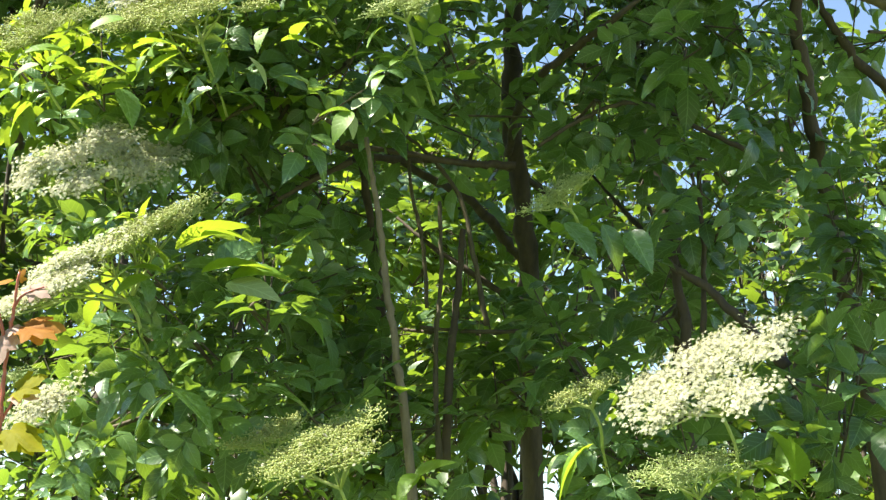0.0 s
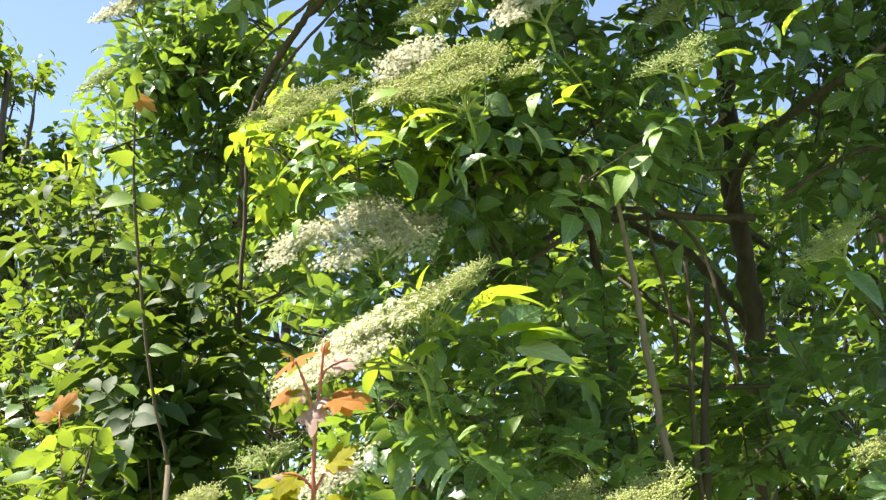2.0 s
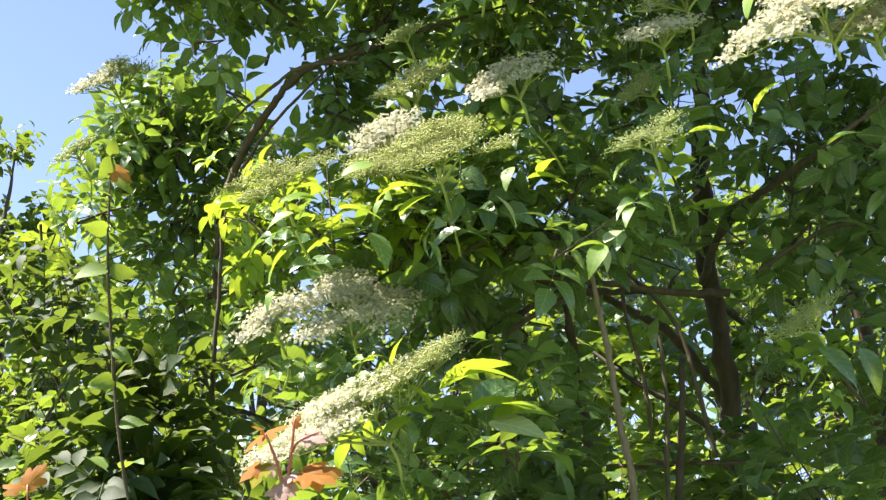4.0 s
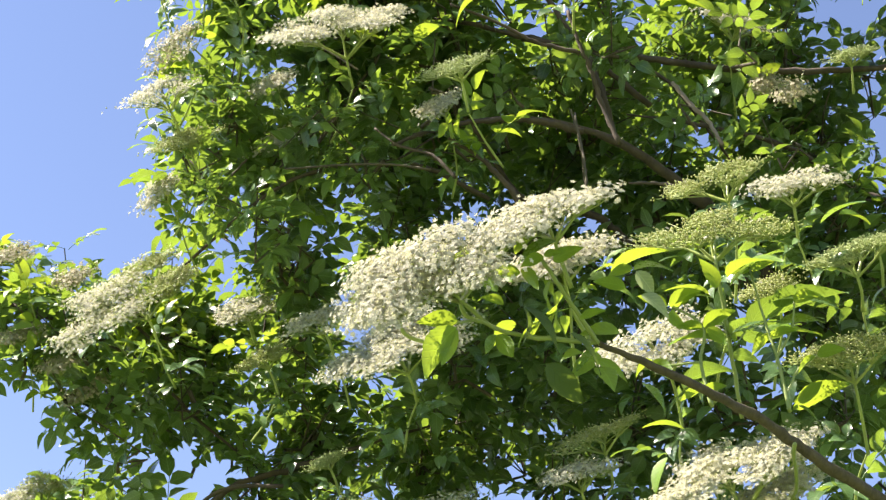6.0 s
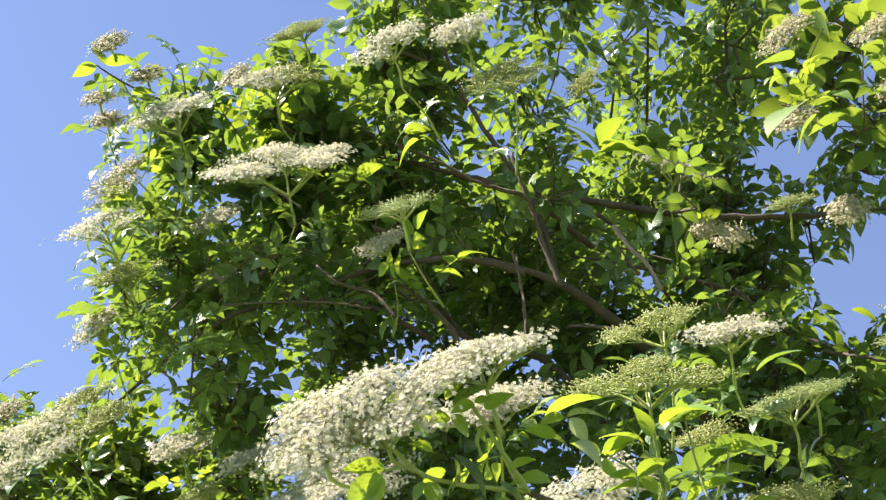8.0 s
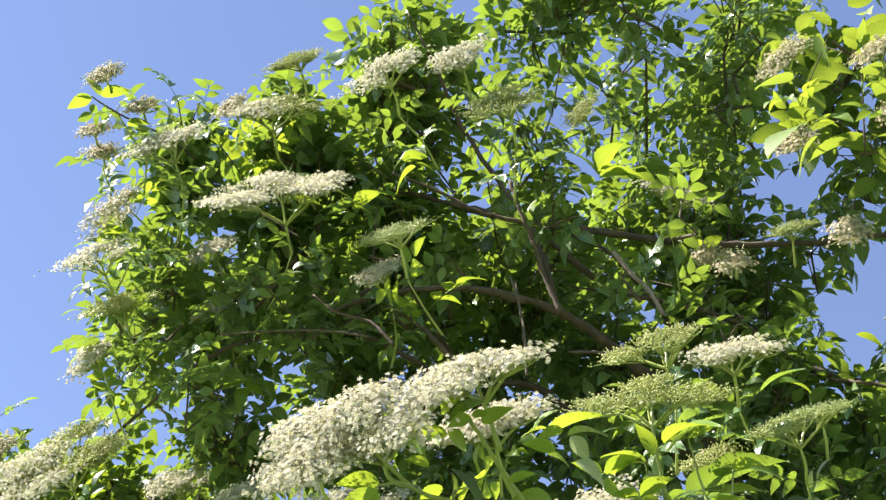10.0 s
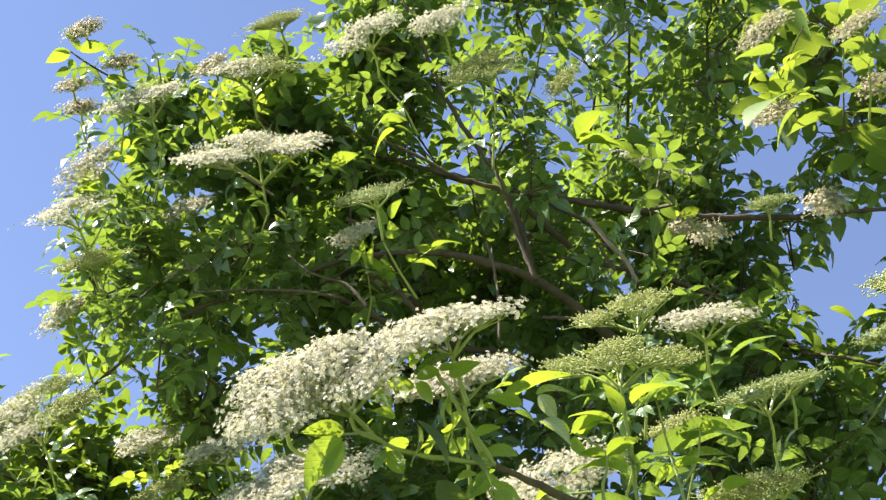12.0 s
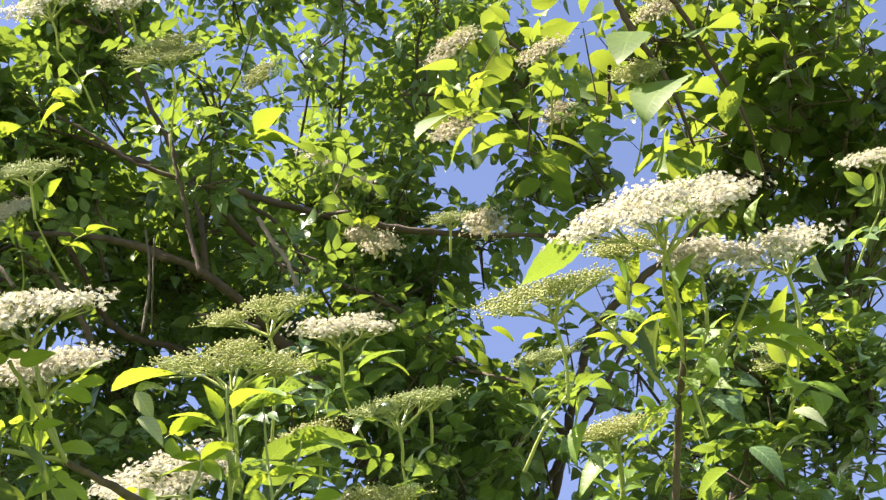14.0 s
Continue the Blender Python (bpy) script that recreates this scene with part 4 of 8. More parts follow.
foliage(thicket, (-0.946, 3.081, 2.189), (0.140, 0.250, 0.090), 60, BROAD_SHAPES, WOODS, size=0.6)
foliage(thicket, (-1.321, 3.477, 2.217), (0.208, 0.350, 0.104), 108, BROAD_SHAPES, WOODS, size=0.6)
foliage(thicket, (-0.950, 3.325, 2.507), (0.130, 0.350, 0.108), 72, BROAD_SHAPES, WOODS, size=0.6)
foliage(viburnum, (-0.935, 2.371, 1.916), (0.108, 0.150, 0.046), 8, OVAL_SHAPES, BROAD, size=0.78, flat=0.25, pairs=2)
foliage(thicket, (-0.933, 2.907, 1.976), (0.130, 0.250, 0.056), 60, BROAD_SHAPES, WOODS, size=0.6)
foliage(elder, (-0.271, 2.824, 3.962), (0.301, 0.250, 0.127), 99, ELDER_SHAPES, ELDER)
foliage(elder, (0.147, 2.814, 3.981), (0.301, 0.250, 0.139), 99, ELDER_SHAPES, ELDER)
foliage(elder, (-0.460, 2.451, 3.842), (0.170, 0.170, 0.096), 59, ELDER_SHAPES, ELDER)
foliage(elder, (-0.588, 3.081, 2.952), (0.270, 0.200, 0.130), 69, ELDER_SHAPES, ELDER)
foliage(elder, (-0.208, 3.136, 2.927), (0.216, 0.200, 0.130), 63, ELDER_SHAPES, ELDER)
foliage(elder, (0.149, 3.100, 2.734), (0.208, 0.200, 0.104), 32, ELDER_SHAPES, ELDER)
foliage(elder, (-0.461, 3.094, 3.197), (0.280, 0.200, 0.134), 69, ELDER_SHAPES, ELDER)
foliage(elder, (-0.683, 2.843, 3.296), (0.119, 0.170, 0.097), 30, ELDER_SHAPES, ELDER)
foliage(elder, (0.630, 2.668, 2.690), (0.080, 0.200, 0.071), 14, ELDER_SHAPES, ELDER, size=0.76)
foliage(elder, (0.474, 2.729, 2.827), (0.083, 0.200, 0.056), 6, ELDER_SHAPES, ELDER, size=0.76)
foliage(elder, (0.518, 2.811, 2.632), (0.065, 0.200, 0.083), 5, ELDER_SHAPES, ELDER, size=0.76)
foliage(elder, (0.379, 2.685, 2.620), (0.136, 0.250, 0.085), 19, ELDER_SHAPES, ELDER, size=0.76)
foliage(elder, (0.532, 2.716, 2.480), (0.119, 0.250, 0.093), 19, ELDER_SHAPES, ELDER, size=0.76)
foliage(elder, (0.642, 2.823, 2.712), (0.111, 0.250, 0.102), 14, ELDER_SHAPES, ELDER, size=0.76)
foliage(elder, (0.284, 2.792, 2.505), (0.106, 0.200, 0.080), 11, ELDER_SHAPES, ELDER, size=0.76)
foliage(elder, (0.430, 2.729, 2.323), (0.110, 0.200, 0.059), 9, ELDER_SHAPES, ELDER, size=0.76)
foliage(elder, (0.495, 2.354, 1.947), (0.090, 0.170, 0.042), 17, ELDER_SHAPES, ELDER, size=0.76)
foliage(elder, (0.249, 2.326, 1.857), (0.101, 0.150, 0.041), 19, ELDER_SHAPES, ELDER, size=0.76)
foliage(elder, (0.143, 2.338, 2.021), (0.063, 0.130, 0.035), 9, ELDER_SHAPES, ELDER, size=0.76)
foliage(elder, (0.017, 2.614, 1.992), (0.100, 0.200, 0.069), 20, ELDER_SHAPES, ELDER, size=0.76)
foliage(elder, (-0.211, 2.503, 1.898), (0.117, 0.200, 0.066), 25, ELDER_SHAPES, ELDER, size=0.76)
foliage(elder, (-0.484, 2.398, 2.002), (0.103, 0.170, 0.066), 20, ELDER_SHAPES, ELDER, size=0.76)
foliage(elder, (-0.527, 2.434, 1.865), (0.117, 0.200, 0.059), 28, ELDER_SHAPES, ELDER, size=0.76)
foliage(elder, (-0.607, 2.253, 1.804), (0.069, 0.150, 0.035), 10, ELDER_SHAPES, ELDER, size=0.76)
foliage(elder, (0.443, 2.651, 2.064), (0.097, 0.170, 0.049), 13, ELDER_SHAPES, ELDER, size=0.76)
foliage(elder, (0.623, 2.920, 2.267), (0.093, 0.200, 0.093), 15, ELDER_SHAPES, ELDER, size=0.76)
foliage(elder, (-0.231, 1.881, 3.645), (0.076, 0.170, 0.034), 45, ELDER_SHAPES, ELDER)
foliage(elder, (-0.227, 2.393, 3.621), (0.241, 0.200, 0.116), 203, ELDER_SHAPES, ELDER)
foliage(elder, (-0.489, 2.270, 3.511), (0.148, 0.170, 0.093), 112, ELDER_SHAPES, ELDER)
foliage(elder, (-0.328, 2.832, 3.077), (0.221, 0.200, 0.140), 143, ELDER_SHAPES, ELDER)
foliage(elder, (-0.031, 2.757, 3.029), (0.154, 0.200, 0.125), 111, ELDER_SHAPES, ELDER)
foliage(elder, (0.113, 2.646, 2.790), (0.115, 0.200, 0.098), 26, ELDER_SHAPES, ELDER)
foliage(elder, (0.252, 2.477, 2.639), (0.089, 0.200, 0.097), 40, ELDER_SHAPES, ELDER)
foliage(elder, (0.421, 2.339, 3.074), (0.110, 0.200, 0.093), 79, ELDER_SHAPES, ELDER)
foliage(elder, (0.188, 2.546, 3.363), (0.154, 0.200, 0.077), 96, ELDER_SHAPES, ELDER)
foliage(elder, (-0.169, 2.652, 3.212), (0.193, 0.200, 0.116), 95, ELDER_SHAPES, ELDER)
foliage(elder, (-0.576, 2.763, 2.382), (0.106, 0.200, 0.080), 26, ELDER_SHAPES, ELDER, size=0.76)
foliage(elder, (-0.727, 2.825, 2.405), (0.093, 0.200, 0.083), 20, ELDER_SHAPES, ELDER, size=0.76)
foliage(elder, (-0.200, 3.265, 2.466), (0.208, 0.250, 0.135), 42, ELDER_SHAPES, ELDER, size=0.76)
foliage(elder, (0.123, 3.015, 2.433), (0.125, 0.200, 0.125), 16, ELDER_SHAPES, ELDER, size=0.76)
foliage(elder, (0.569, 2.545, 2.254), (0.049, 0.130, 0.130), 12, ELDER_SHAPES, ELDER, size=0.76)
foliage(elder, (0.366, 2.279, 3.564), (0.056, 0.150, 0.046), 27, ELDER_SHAPES, ELDER)
foliage(elder, (0.519, 2.275, 3.513), (0.074, 0.130, 0.030), 22, ELDER_SHAPES, ELDER)
foliage(elder, (0.440, 2.366, 3.456), (0.046, 0.150, 0.083), 30, ELDER_SHAPES, ELDER)
foliage(elder, (0.414, 2.372, 3.294), (0.044, 0.150, 0.053), 27, ELDER_SHAPES, ELDER)
foliage(elder, (0.471, 2.379, 3.100), (0.076, 0.150, 0.059), 41, ELDER_SHAPES, ELDER)
foliage(elder, (0.624, 2.081, 3.084), (0.039, 0.130, 0.039), 13, ELDER_SHAPES, ELDER)
foliage(elder, (0.575, 2.171, 2.978), (0.046, 0.130, 0.046), 18, ELDER_SHAPES, ELDER)
foliage(thicket, (0.733, 2.189, 3.601), (0.074, 0.170, 0.074), 62, BROAD_SHAPES, WOODS, size=0.6)
foliage(elder, (0.597, 2.100, 3.500), (0.053, 0.110, 0.035), 16, ELDER_SHAPES, ELDER)
foliage(elder, (0.817, 2.327, 3.310), (0.098, 0.200, 0.106), 30, ELDER_SHAPES, ELDER)
foliage(elder, (0.964, 2.247, 3.337), (0.098, 0.200, 0.089), 65, ELDER_SHAPES, ELDER)
foliage(elder, (0.702, 2.273, 2.996), (0.057, 0.150, 0.041), 13, ELDER_SHAPES, ELDER)
foliage(elder, (0.998, 2.322, 3.225), (0.142, 0.200, 0.098), 63, ELDER_SHAPES, ELDER)
foliage(viburnum, (0.524, 1.816, 3.353), (0.060, 0.150, 0.060), 6, OVAL_SHAPES, BROAD, size=0.78, flat=0.25, pairs=2)
foliage(thicket, (0.535, 1.931, 3.613), (0.076, 0.170, 0.068), 71, BROAD_SHAPES, WOODS, size=0.6)
foliage(thicket, (0.643, 2.073, 3.597), (0.071, 0.170, 0.071), 62, BROAD_SHAPES, WOODS, size=0.6)
foliage(elder, (0.207, 2.198, 2.777), (0.132, 0.200, 0.051), 71, ELDER_SHAPES, ELDER)
foliage(elder, (0.034, 2.301, 2.822), (0.116, 0.200, 0.039), 53, ELDER_SHAPES, ELDER)
foliage(elder, (0.341, 2.144, 2.730), (0.059, 0.150, 0.037), 38, ELDER_SHAPES, ELDER)
foliage(elder, (-0.371, 2.533, 2.706), (0.093, 0.170, 0.042), 18, ELDER_SHAPES, ELDER, size=0.76)
foliage(elder, (-0.245, 2.491, 2.711), (0.091, 0.170, 0.041), 18, ELDER_SHAPES, ELDER, size=0.76)
foliage(elder, (-0.344, 2.561, 3.748), (0.276, 0.170, 0.117), 181, ELDER_SHAPES, ELDER)
foliage(elder, (-0.000, 2.614, 3.640), (0.229, 0.170, 0.094), 135, ELDER_SHAPES, ELDER)
foliage(elder, (-0.200, 3.077, 2.388), (0.125, 0.250, 0.096), 23, ELDER_SHAPES, ELDER, size=0.76)
foliage(elder, (-0.325, 2.696, 2.369), (0.102, 0.200, 0.068), 23, ELDER_SHAPES, ELDER, size=0.76)
foliage(elder, (-0.043, 2.954, 2.499), (0.120, 0.250, 0.093), 15, ELDER_SHAPES, ELDER, size=0.76)
foliage(elder, (-0.255, 2.862, 2.174), (0.106, 0.200, 0.080), 12, ELDER_SHAPES, ELDER, size=0.76)
foliage(elder, (-0.362, 2.435, 2.327), (0.069, 0.150, 0.046), 13, ELDER_SHAPES, ELDER, size=0.76)
foliage(elder, (-0.057, 3.122, 2.256), (0.106, 0.250, 0.087), 19, ELDER_SHAPES, ELDER, size=0.76)
foliage(elder, (0.141, 3.086, 2.420), (0.087, 0.250, 0.096), 11, ELDER_SHAPES, ELDER, size=0.76)
foliage(elder, (-0.368, 2.428, 2.155), (0.083, 0.150, 0.045), 13, ELDER_SHAPES, ELDER, size=0.76)
foliage(elder, (0.421, 3.113, 2.238), (0.106, 0.250, 0.077), 17, ELDER_SHAPES, ELDER, size=0.76)
foliage(elder, (0.758, 3.111, 2.434), (0.060, 0.250, 0.201), 15, ELDER_SHAPES, ELDER, size=0.76)
foliage(elder, (-0.127, 2.685, 2.630), (0.136, 0.250, 0.076), 17, ELDER_SHAPES, ELDER, size=0.76)
foliage(elder, (-0.416, 2.358, 2.416), (0.105, 0.170, 0.053), 23, ELDER_SHAPES, ELDER, size=0.76)
foliage(elder, (-0.598, 2.388, 2.175), (0.060, 0.150, 0.045), 12, ELDER_SHAPES, ELDER, size=0.76)

# ---- the flower clusters ----
flower_cluster((0.277, 1.852, 1.905), (-0.398, -0.506, 0.765), (0.896, -0.037, 0.442), 0.120, "open", stem=0.09, hang=(0.120, 0.600, -0.800), dense=0.9)
flower_cluster((0.147, 1.947, 1.899), (-0.431, -0.308, 0.848), (0.824, 0.249, 0.509), 0.047, "bud", stem=0.05, hang=(0.120, 0.600, -0.800))
flower_cluster((-0.139, 1.854, 1.812), (-0.329, -0.442, 0.834), (0.849, 0.249, 0.467), 0.106, "bud", stem=0.09, hang=(0.120, 0.600, -0.800))
flower_cluster((-0.228, 1.959, 1.841), (-0.236, -0.443, 0.865), (0.794, 0.426, 0.434), 0.054, "bud", stem=0.04, hang=(0.100, 0.900, -0.450))
flower_cluster((0.115, 2.057, 2.178), (-0.527, -0.426, 0.735), (0.790, 0.074, 0.609), 0.063, "green", stem=0.04, hang=(0.100, 0.900, -0.450))
flower_cluster((0.263, 1.869, 1.806), (-0.225, -0.409, 0.885), (0.957, 0.081, 0.280), 0.079, "green", stem=0.07, hang=(0.120, 0.600, -0.800))
flower_cluster((-0.419, 1.874, 2.037), (-0.416, -0.462, 0.783), (0.818, 0.186, 0.544), 0.148, "half", stem=0.04, hang=(0.120, 0.600, -0.800))
flower_cluster((-0.493, 2.075, 2.220), (-0.100, -0.700, 0.700), (0.900, 0.285, 0.330), 0.122, "open", stem=0.04, hang=(0.100, 0.900, -0.450))
flower_cluster((-0.576, 1.985, 2.383), (-0.164, -0.589, 0.791), (0.842, 0.334, 0.423), 0.085, "bud", stem=0.04, hang=(0.100, 0.900, -0.450))
flower_cluster((-0.416, 1.937, 2.412), (-0.212, -0.782, 0.587), (0.797, 0.210, 0.567), 0.063, "open", stem=0.04, hang=(0.100, 0.900, -0.450))
flower_cluster((-0.352, 1.899, 2.373), (-0.217, -0.627, 0.749), (0.907, 0.154, 0.391), 0.123, "bud", stem=0.04, hang=(0.100, 0.900, -0.450))
flower_cluster((-0.077, 1.839, 2.345), (-0.295, -0.584, 0.756), (0.889, 0.123, 0.442), 0.058, "green", stem=0.04, hang=(0.100, 0.900, -0.450))
flower_cluster((-0.512, 1.970, 1.869), (-0.311, -0.606, 0.732), (0.692, 0.383, 0.612), 0.065, "open", stem=0.04, hang=(0.120, 0.600, -0.800))
flower_cluster((-0.777, 2.219, 1.875), (-0.228, -0.503, 0.833), (0.643, 0.565, 0.517), 0.047, "bud", stem=0.04, hang=(0.100, 0.900, -0.450))
flower_cluster((-0.683, 2.245, 1.942), (-0.126, -0.488, 0.864), (0.749, 0.524, 0.406), 0.052, "green", stem=0.04, hang=(0.100, 0.900, -0.450))
flower_cluster((-0.640, 2.187, 2.241), (-0.342, -0.655, 0.674), (0.676, 0.327, 0.660), 0.056, "open", stem=0.04, hang=(0.100, 0.900, -0.450), dense=0.9)
flower_cluster((-0.160, 1.290, 2.442), (-0.244, -0.865, 0.438), (0.883, -0.011, 0.470), 0.101, "open", stem=0.03, hang=(0.780, 0.620, -0.050), dense=1.35)
flower_cluster((-0.068, 1.307, 2.502), (-0.258, -0.749, 0.611), (0.907, 0.030, 0.420), 0.066, "open", stem=0.04, hang=(0.300, 0.500, -0.800), dense=1.35)
flower_cluster((-0.059, 1.382, 2.501), (-0.205, -0.764, 0.612), (0.911, 0.081, 0.405), 0.058, "open", stem=0.06, hang=(0.400, 0.100, -0.900), dense=1.35)
flower_cluster((-0.287, 1.832, 2.688), (-0.260, -0.816, 0.516), (0.871, 0.032, 0.490), 0.104, "open", stem=0.04, hang=(0.100, 0.900, -0.450))
flower_cluster((-0.415, 1.922, 2.795), (-0.268, -0.772, 0.576), (0.794, 0.162, 0.586), 0.056, "open", stem=0.04, hang=(0.100, 0.900, -0.450), dense=0.9)
flower_cluster((0.101, 1.486, 2.603), (-0.136, -0.651, 0.747), (0.984, -0.001, 0.178), 0.084, "bud", stem=0.08, hang=(0.120, 0.600, -0.800))
flower_cluster((0.132, 1.572, 2.737), (-0.272, -0.671, 0.690), (0.949, -0.070, 0.307), 0.071, "bud", stem=0.04, hang=(0.120, 0.600, -0.800))
flower_cluster((0.219, 1.612, 2.750), (-0.126, -0.689, 0.714), (0.984, 0.006, 0.180), 0.062, "open", stem=0.04, hang=(0.100, 0.900, -0.450))
flower_cluster((0.047, 1.598, 2.528), (-0.232, -0.777, 0.585), (0.933, -0.007, 0.360), 0.084, "open", stem=0.06, hang=(0.120, 0.600, -0.800))
flower_cluster((0.253, 1.630, 2.525), (-0.147, -0.589, 0.795), (0.988, -0.056, 0.142), 0.080, "bud", stem=0.07, hang=(0.120, 0.600, -0.800))
flower_cluster((0.292, 1.693, 2.701), (-0.229, -0.584, 0.779), (0.972, -0.088, 0.220), 0.069, "green", stem=0.04, hang=(0.100, 0.900, -0.450))
flower_cluster((0.196, 1.726, 2.680), (-0.337, -0.682, 0.649), (0.862, 0.053, 0.504), 0.037, "bud", stem=0.04, hang=(0.100, 0.900, -0.450))
flower_cluster((-0.714, 1.960, 2.888), (-0.220, -0.851, 0.477), (0.810, 0.114, 0.576), 0.120, "half", stem=0.04, hang=(0.100, 0.900, -0.450))
flower_cluster((-0.601, 2.157, 2.977), (-0.184, -0.789, 0.586), (0.796, 0.230, 0.559), 0.056, "open", stem=0.04, hang=(0.100, 0.900, -0.450), dense=0.9)
flower_cluster((-0.365, 1.701, 3.165), (-0.077, -0.808, 0.584), (0.949, 0.121, 0.293), 0.122, "open", stem=0.04, hang=(0.100, 0.900, -0.450), dense=0.9)
flower_cluster((-0.551, 1.708, 3.292), (-0.206, -0.865, 0.458), (0.858, 0.065, 0.509), 0.081, "open", stem=0.04, hang=(0.100, 0.900, -0.450), dense=0.9)
flower_cluster((-0.634, 1.762, 3.208), (-0.352, -0.913, 0.209), (0.667, -0.088, 0.740), 0.064, "faded", stem=0.015, hang=(0.100, 0.900, -0.450))
flower_cluster((-0.647, 1.769, 3.118), (-0.263, -0.804, 0.534), (0.808, 0.119, 0.577), 0.073, "open", stem=0.04, hang=(0.100, 0.900, -0.450), dense=0.9)
flower_cluster((-0.619, 1.823, 3.071), (-0.204, -0.748, 0.632), (0.830, 0.210, 0.517), 0.066, "bud", stem=0.04, hang=(0.100, 0.900, -0.450))
flower_cluster((-0.678, 1.899, 3.032), (-0.432, -0.831, 0.351), (0.605, 0.022, 0.796), 0.052, "open", stem=0.04, hang=(0.100, 0.900, -0.450), dense=0.9)
flower_cluster((-0.409, 1.751, 3.403), (-0.059, -0.841, 0.538), (0.928, 0.153, 0.340), 0.083, "half", stem=0.04, hang=(0.100, 0.900, -0.450))
flower_cluster((0.237, 1.883, 3.285), (0.330, -0.773, 0.541), (0.942, 0.307, -0.135), 0.066, "open", stem=0.04, hang=(0.100, 0.900, -0.450), dense=0.9)
flower_cluster((-0.191, 1.695, 3.061), (-0.168, -0.775, 0.609), (0.902, 0.128, 0.413), 0.054, "green", stem=0.04, hang=(0.100, 0.900, -0.450))
flower_cluster((-0.227, 1.805, 3.085), (-0.275, -0.827, 0.490), (0.782, 0.105, 0.615), 0.039, "open", stem=0.04, hang=(0.100, 0.900, -0.450), dense=0.9)
flower_cluster((-0.506, 1.872, 3.216), (-0.241, -0.863, 0.443), (0.732, 0.138, 0.667), 0.042, "open", stem=0.04, hang=(0.100, 0.900, -0.450), dense=0.9)
flower_cluster((-0.506, 1.933, 3.146), (-0.355, -0.834, 0.422), (0.704, 0.059, 0.708), 0.047, "open", stem=0.04, hang=(0.100, 0.900, -0.450), dense=0.9)
flower_cluster((0.098, 1.583, 2.364), (-0.342, -0.643, 0.685), (0.932, -0.137, 0.336), 0.111, "open", stem=0.02, hang=(0.300, 0.900, -0.200))
flower_cluster((0.154, 1.624, 2.361), (-0.337, -0.620, 0.708), (0.918, -0.050, 0.393), 0.059, "open", stem=0.02, hang=(0.300, 0.900, -0.200))
flower_cluster((-0.058, 1.934, 2.540), (-0.248, -0.604, 0.758), (0.926, 0.083, 0.369), 0.063, "open", stem=0.04, hang=(0.100, 0.900, -0.450))
flower_cluster((-0.026, 1.955, 2.606), (-0.314, -0.571, 0.758), (0.917, 0.025, 0.398), 0.067, "bud", stem=0.04, hang=(0.100, 0.900, -0.450))
flower_cluster((-0.253, 1.949, 2.489), (-0.342, -0.638, 0.690), (0.855, 0.094, 0.510), 0.073, "open", stem=0.04, hang=(0.100, 0.900, -0.450))
flower_cluster((-0.403, 2.020, 2.529), (-0.228, -0.623, 0.748), (0.873, 0.209, 0.440), 0.071, "bud", stem=0.04, hang=(0.100, 0.900, -0.450))
flower_cluster((-0.984, 2.313, 2.724), (-0.223, -0.690, 0.689), (0.782, 0.296, 0.549), 0.088, "half", stem=0.04, hang=(0.100, 0.900, -0.450))
flower_cluster((-1.069, 2.381, 2.627), (-0.356, -0.602, 0.715), (0.635, 0.405, 0.657), 0.049, "green", stem=0.04, hang=(0.100, 0.900, -0.450))
flower_cluster((-0.705, 2.407, 2.626), (-0.338, -0.547, 0.766), (0.778, 0.296, 0.554), 0.059, "green", stem=0.04, hang=(0.100, 0.900, -0.450))
flower_cluster((-0.624, 2.262, 3.038), (-0.166, -0.736, 0.657), (0.852, 0.229, 0.471), 0.064, "open", stem=0.04, hang=(0.100, 0.900, -0.450), dense=0.9)
flower_cluster((-0.212, 1.326, 2.436), (-0.107, -0.932, 0.345), (0.812, 0.119, 0.571), 0.056, "open", stem=0.05, hang=(0.800, 0.500, -0.100), dense=1.35)
flower_cluster((-0.955, 2.019, 3.015), (-0.113, -0.893, 0.435), (0.608, 0.285, 0.741), 0.040, "faded", stem=0.015, hang=(0.100, 0.900, -0.450))
flower_cluster((-0.965, 2.120, 2.922), (-0.004, -0.837, 0.547), (0.610, 0.431, 0.665), 0.036, "faded", stem=0.015, hang=(0.100, 0.900, -0.450))
flower_cluster((-0.892, 2.129, 2.864), (-0.033, -0.764, 0.645), (0.635, 0.483, 0.604), 0.035, "faded", stem=0.015, hang=(0.100, 0.900, -0.450))
flower_cluster((-0.851, 2.163, 2.837), (-0.190, -0.851, 0.490), (0.667, 0.254, 0.700), 0.049, "faded", stem=0.015, hang=(0.100, 0.900, -0.450))
flower_cluster((-0.854, 2.034, 2.971), (-0.129, -0.874, 0.468), (0.585, 0.314, 0.748), 0.035, "faded", stem=0.015, hang=(0.100, 0.900, -0.450))
flower_cluster((-0.527, 2.046, 2.810), (-0.322, -0.710, 0.626), (0.746, 0.217, 0.630), 0.046, "bud", stem=0.04, hang=(0.100, 0.900, -0.450))
flower_cluster((-0.442, 2.160, 2.688), (-0.326, -0.640, 0.695), (0.714, 0.316, 0.625), 0.036, "green", stem=0.04, hang=(0.100, 0.900, -0.450))
flower_cluster((-0.075, 2.054, 2.525), (-0.467, -0.539, 0.701), (0.811, 0.055, 0.583), 0.054, "green", stem=0.04, hang=(0.100, 0.900, -0.450))
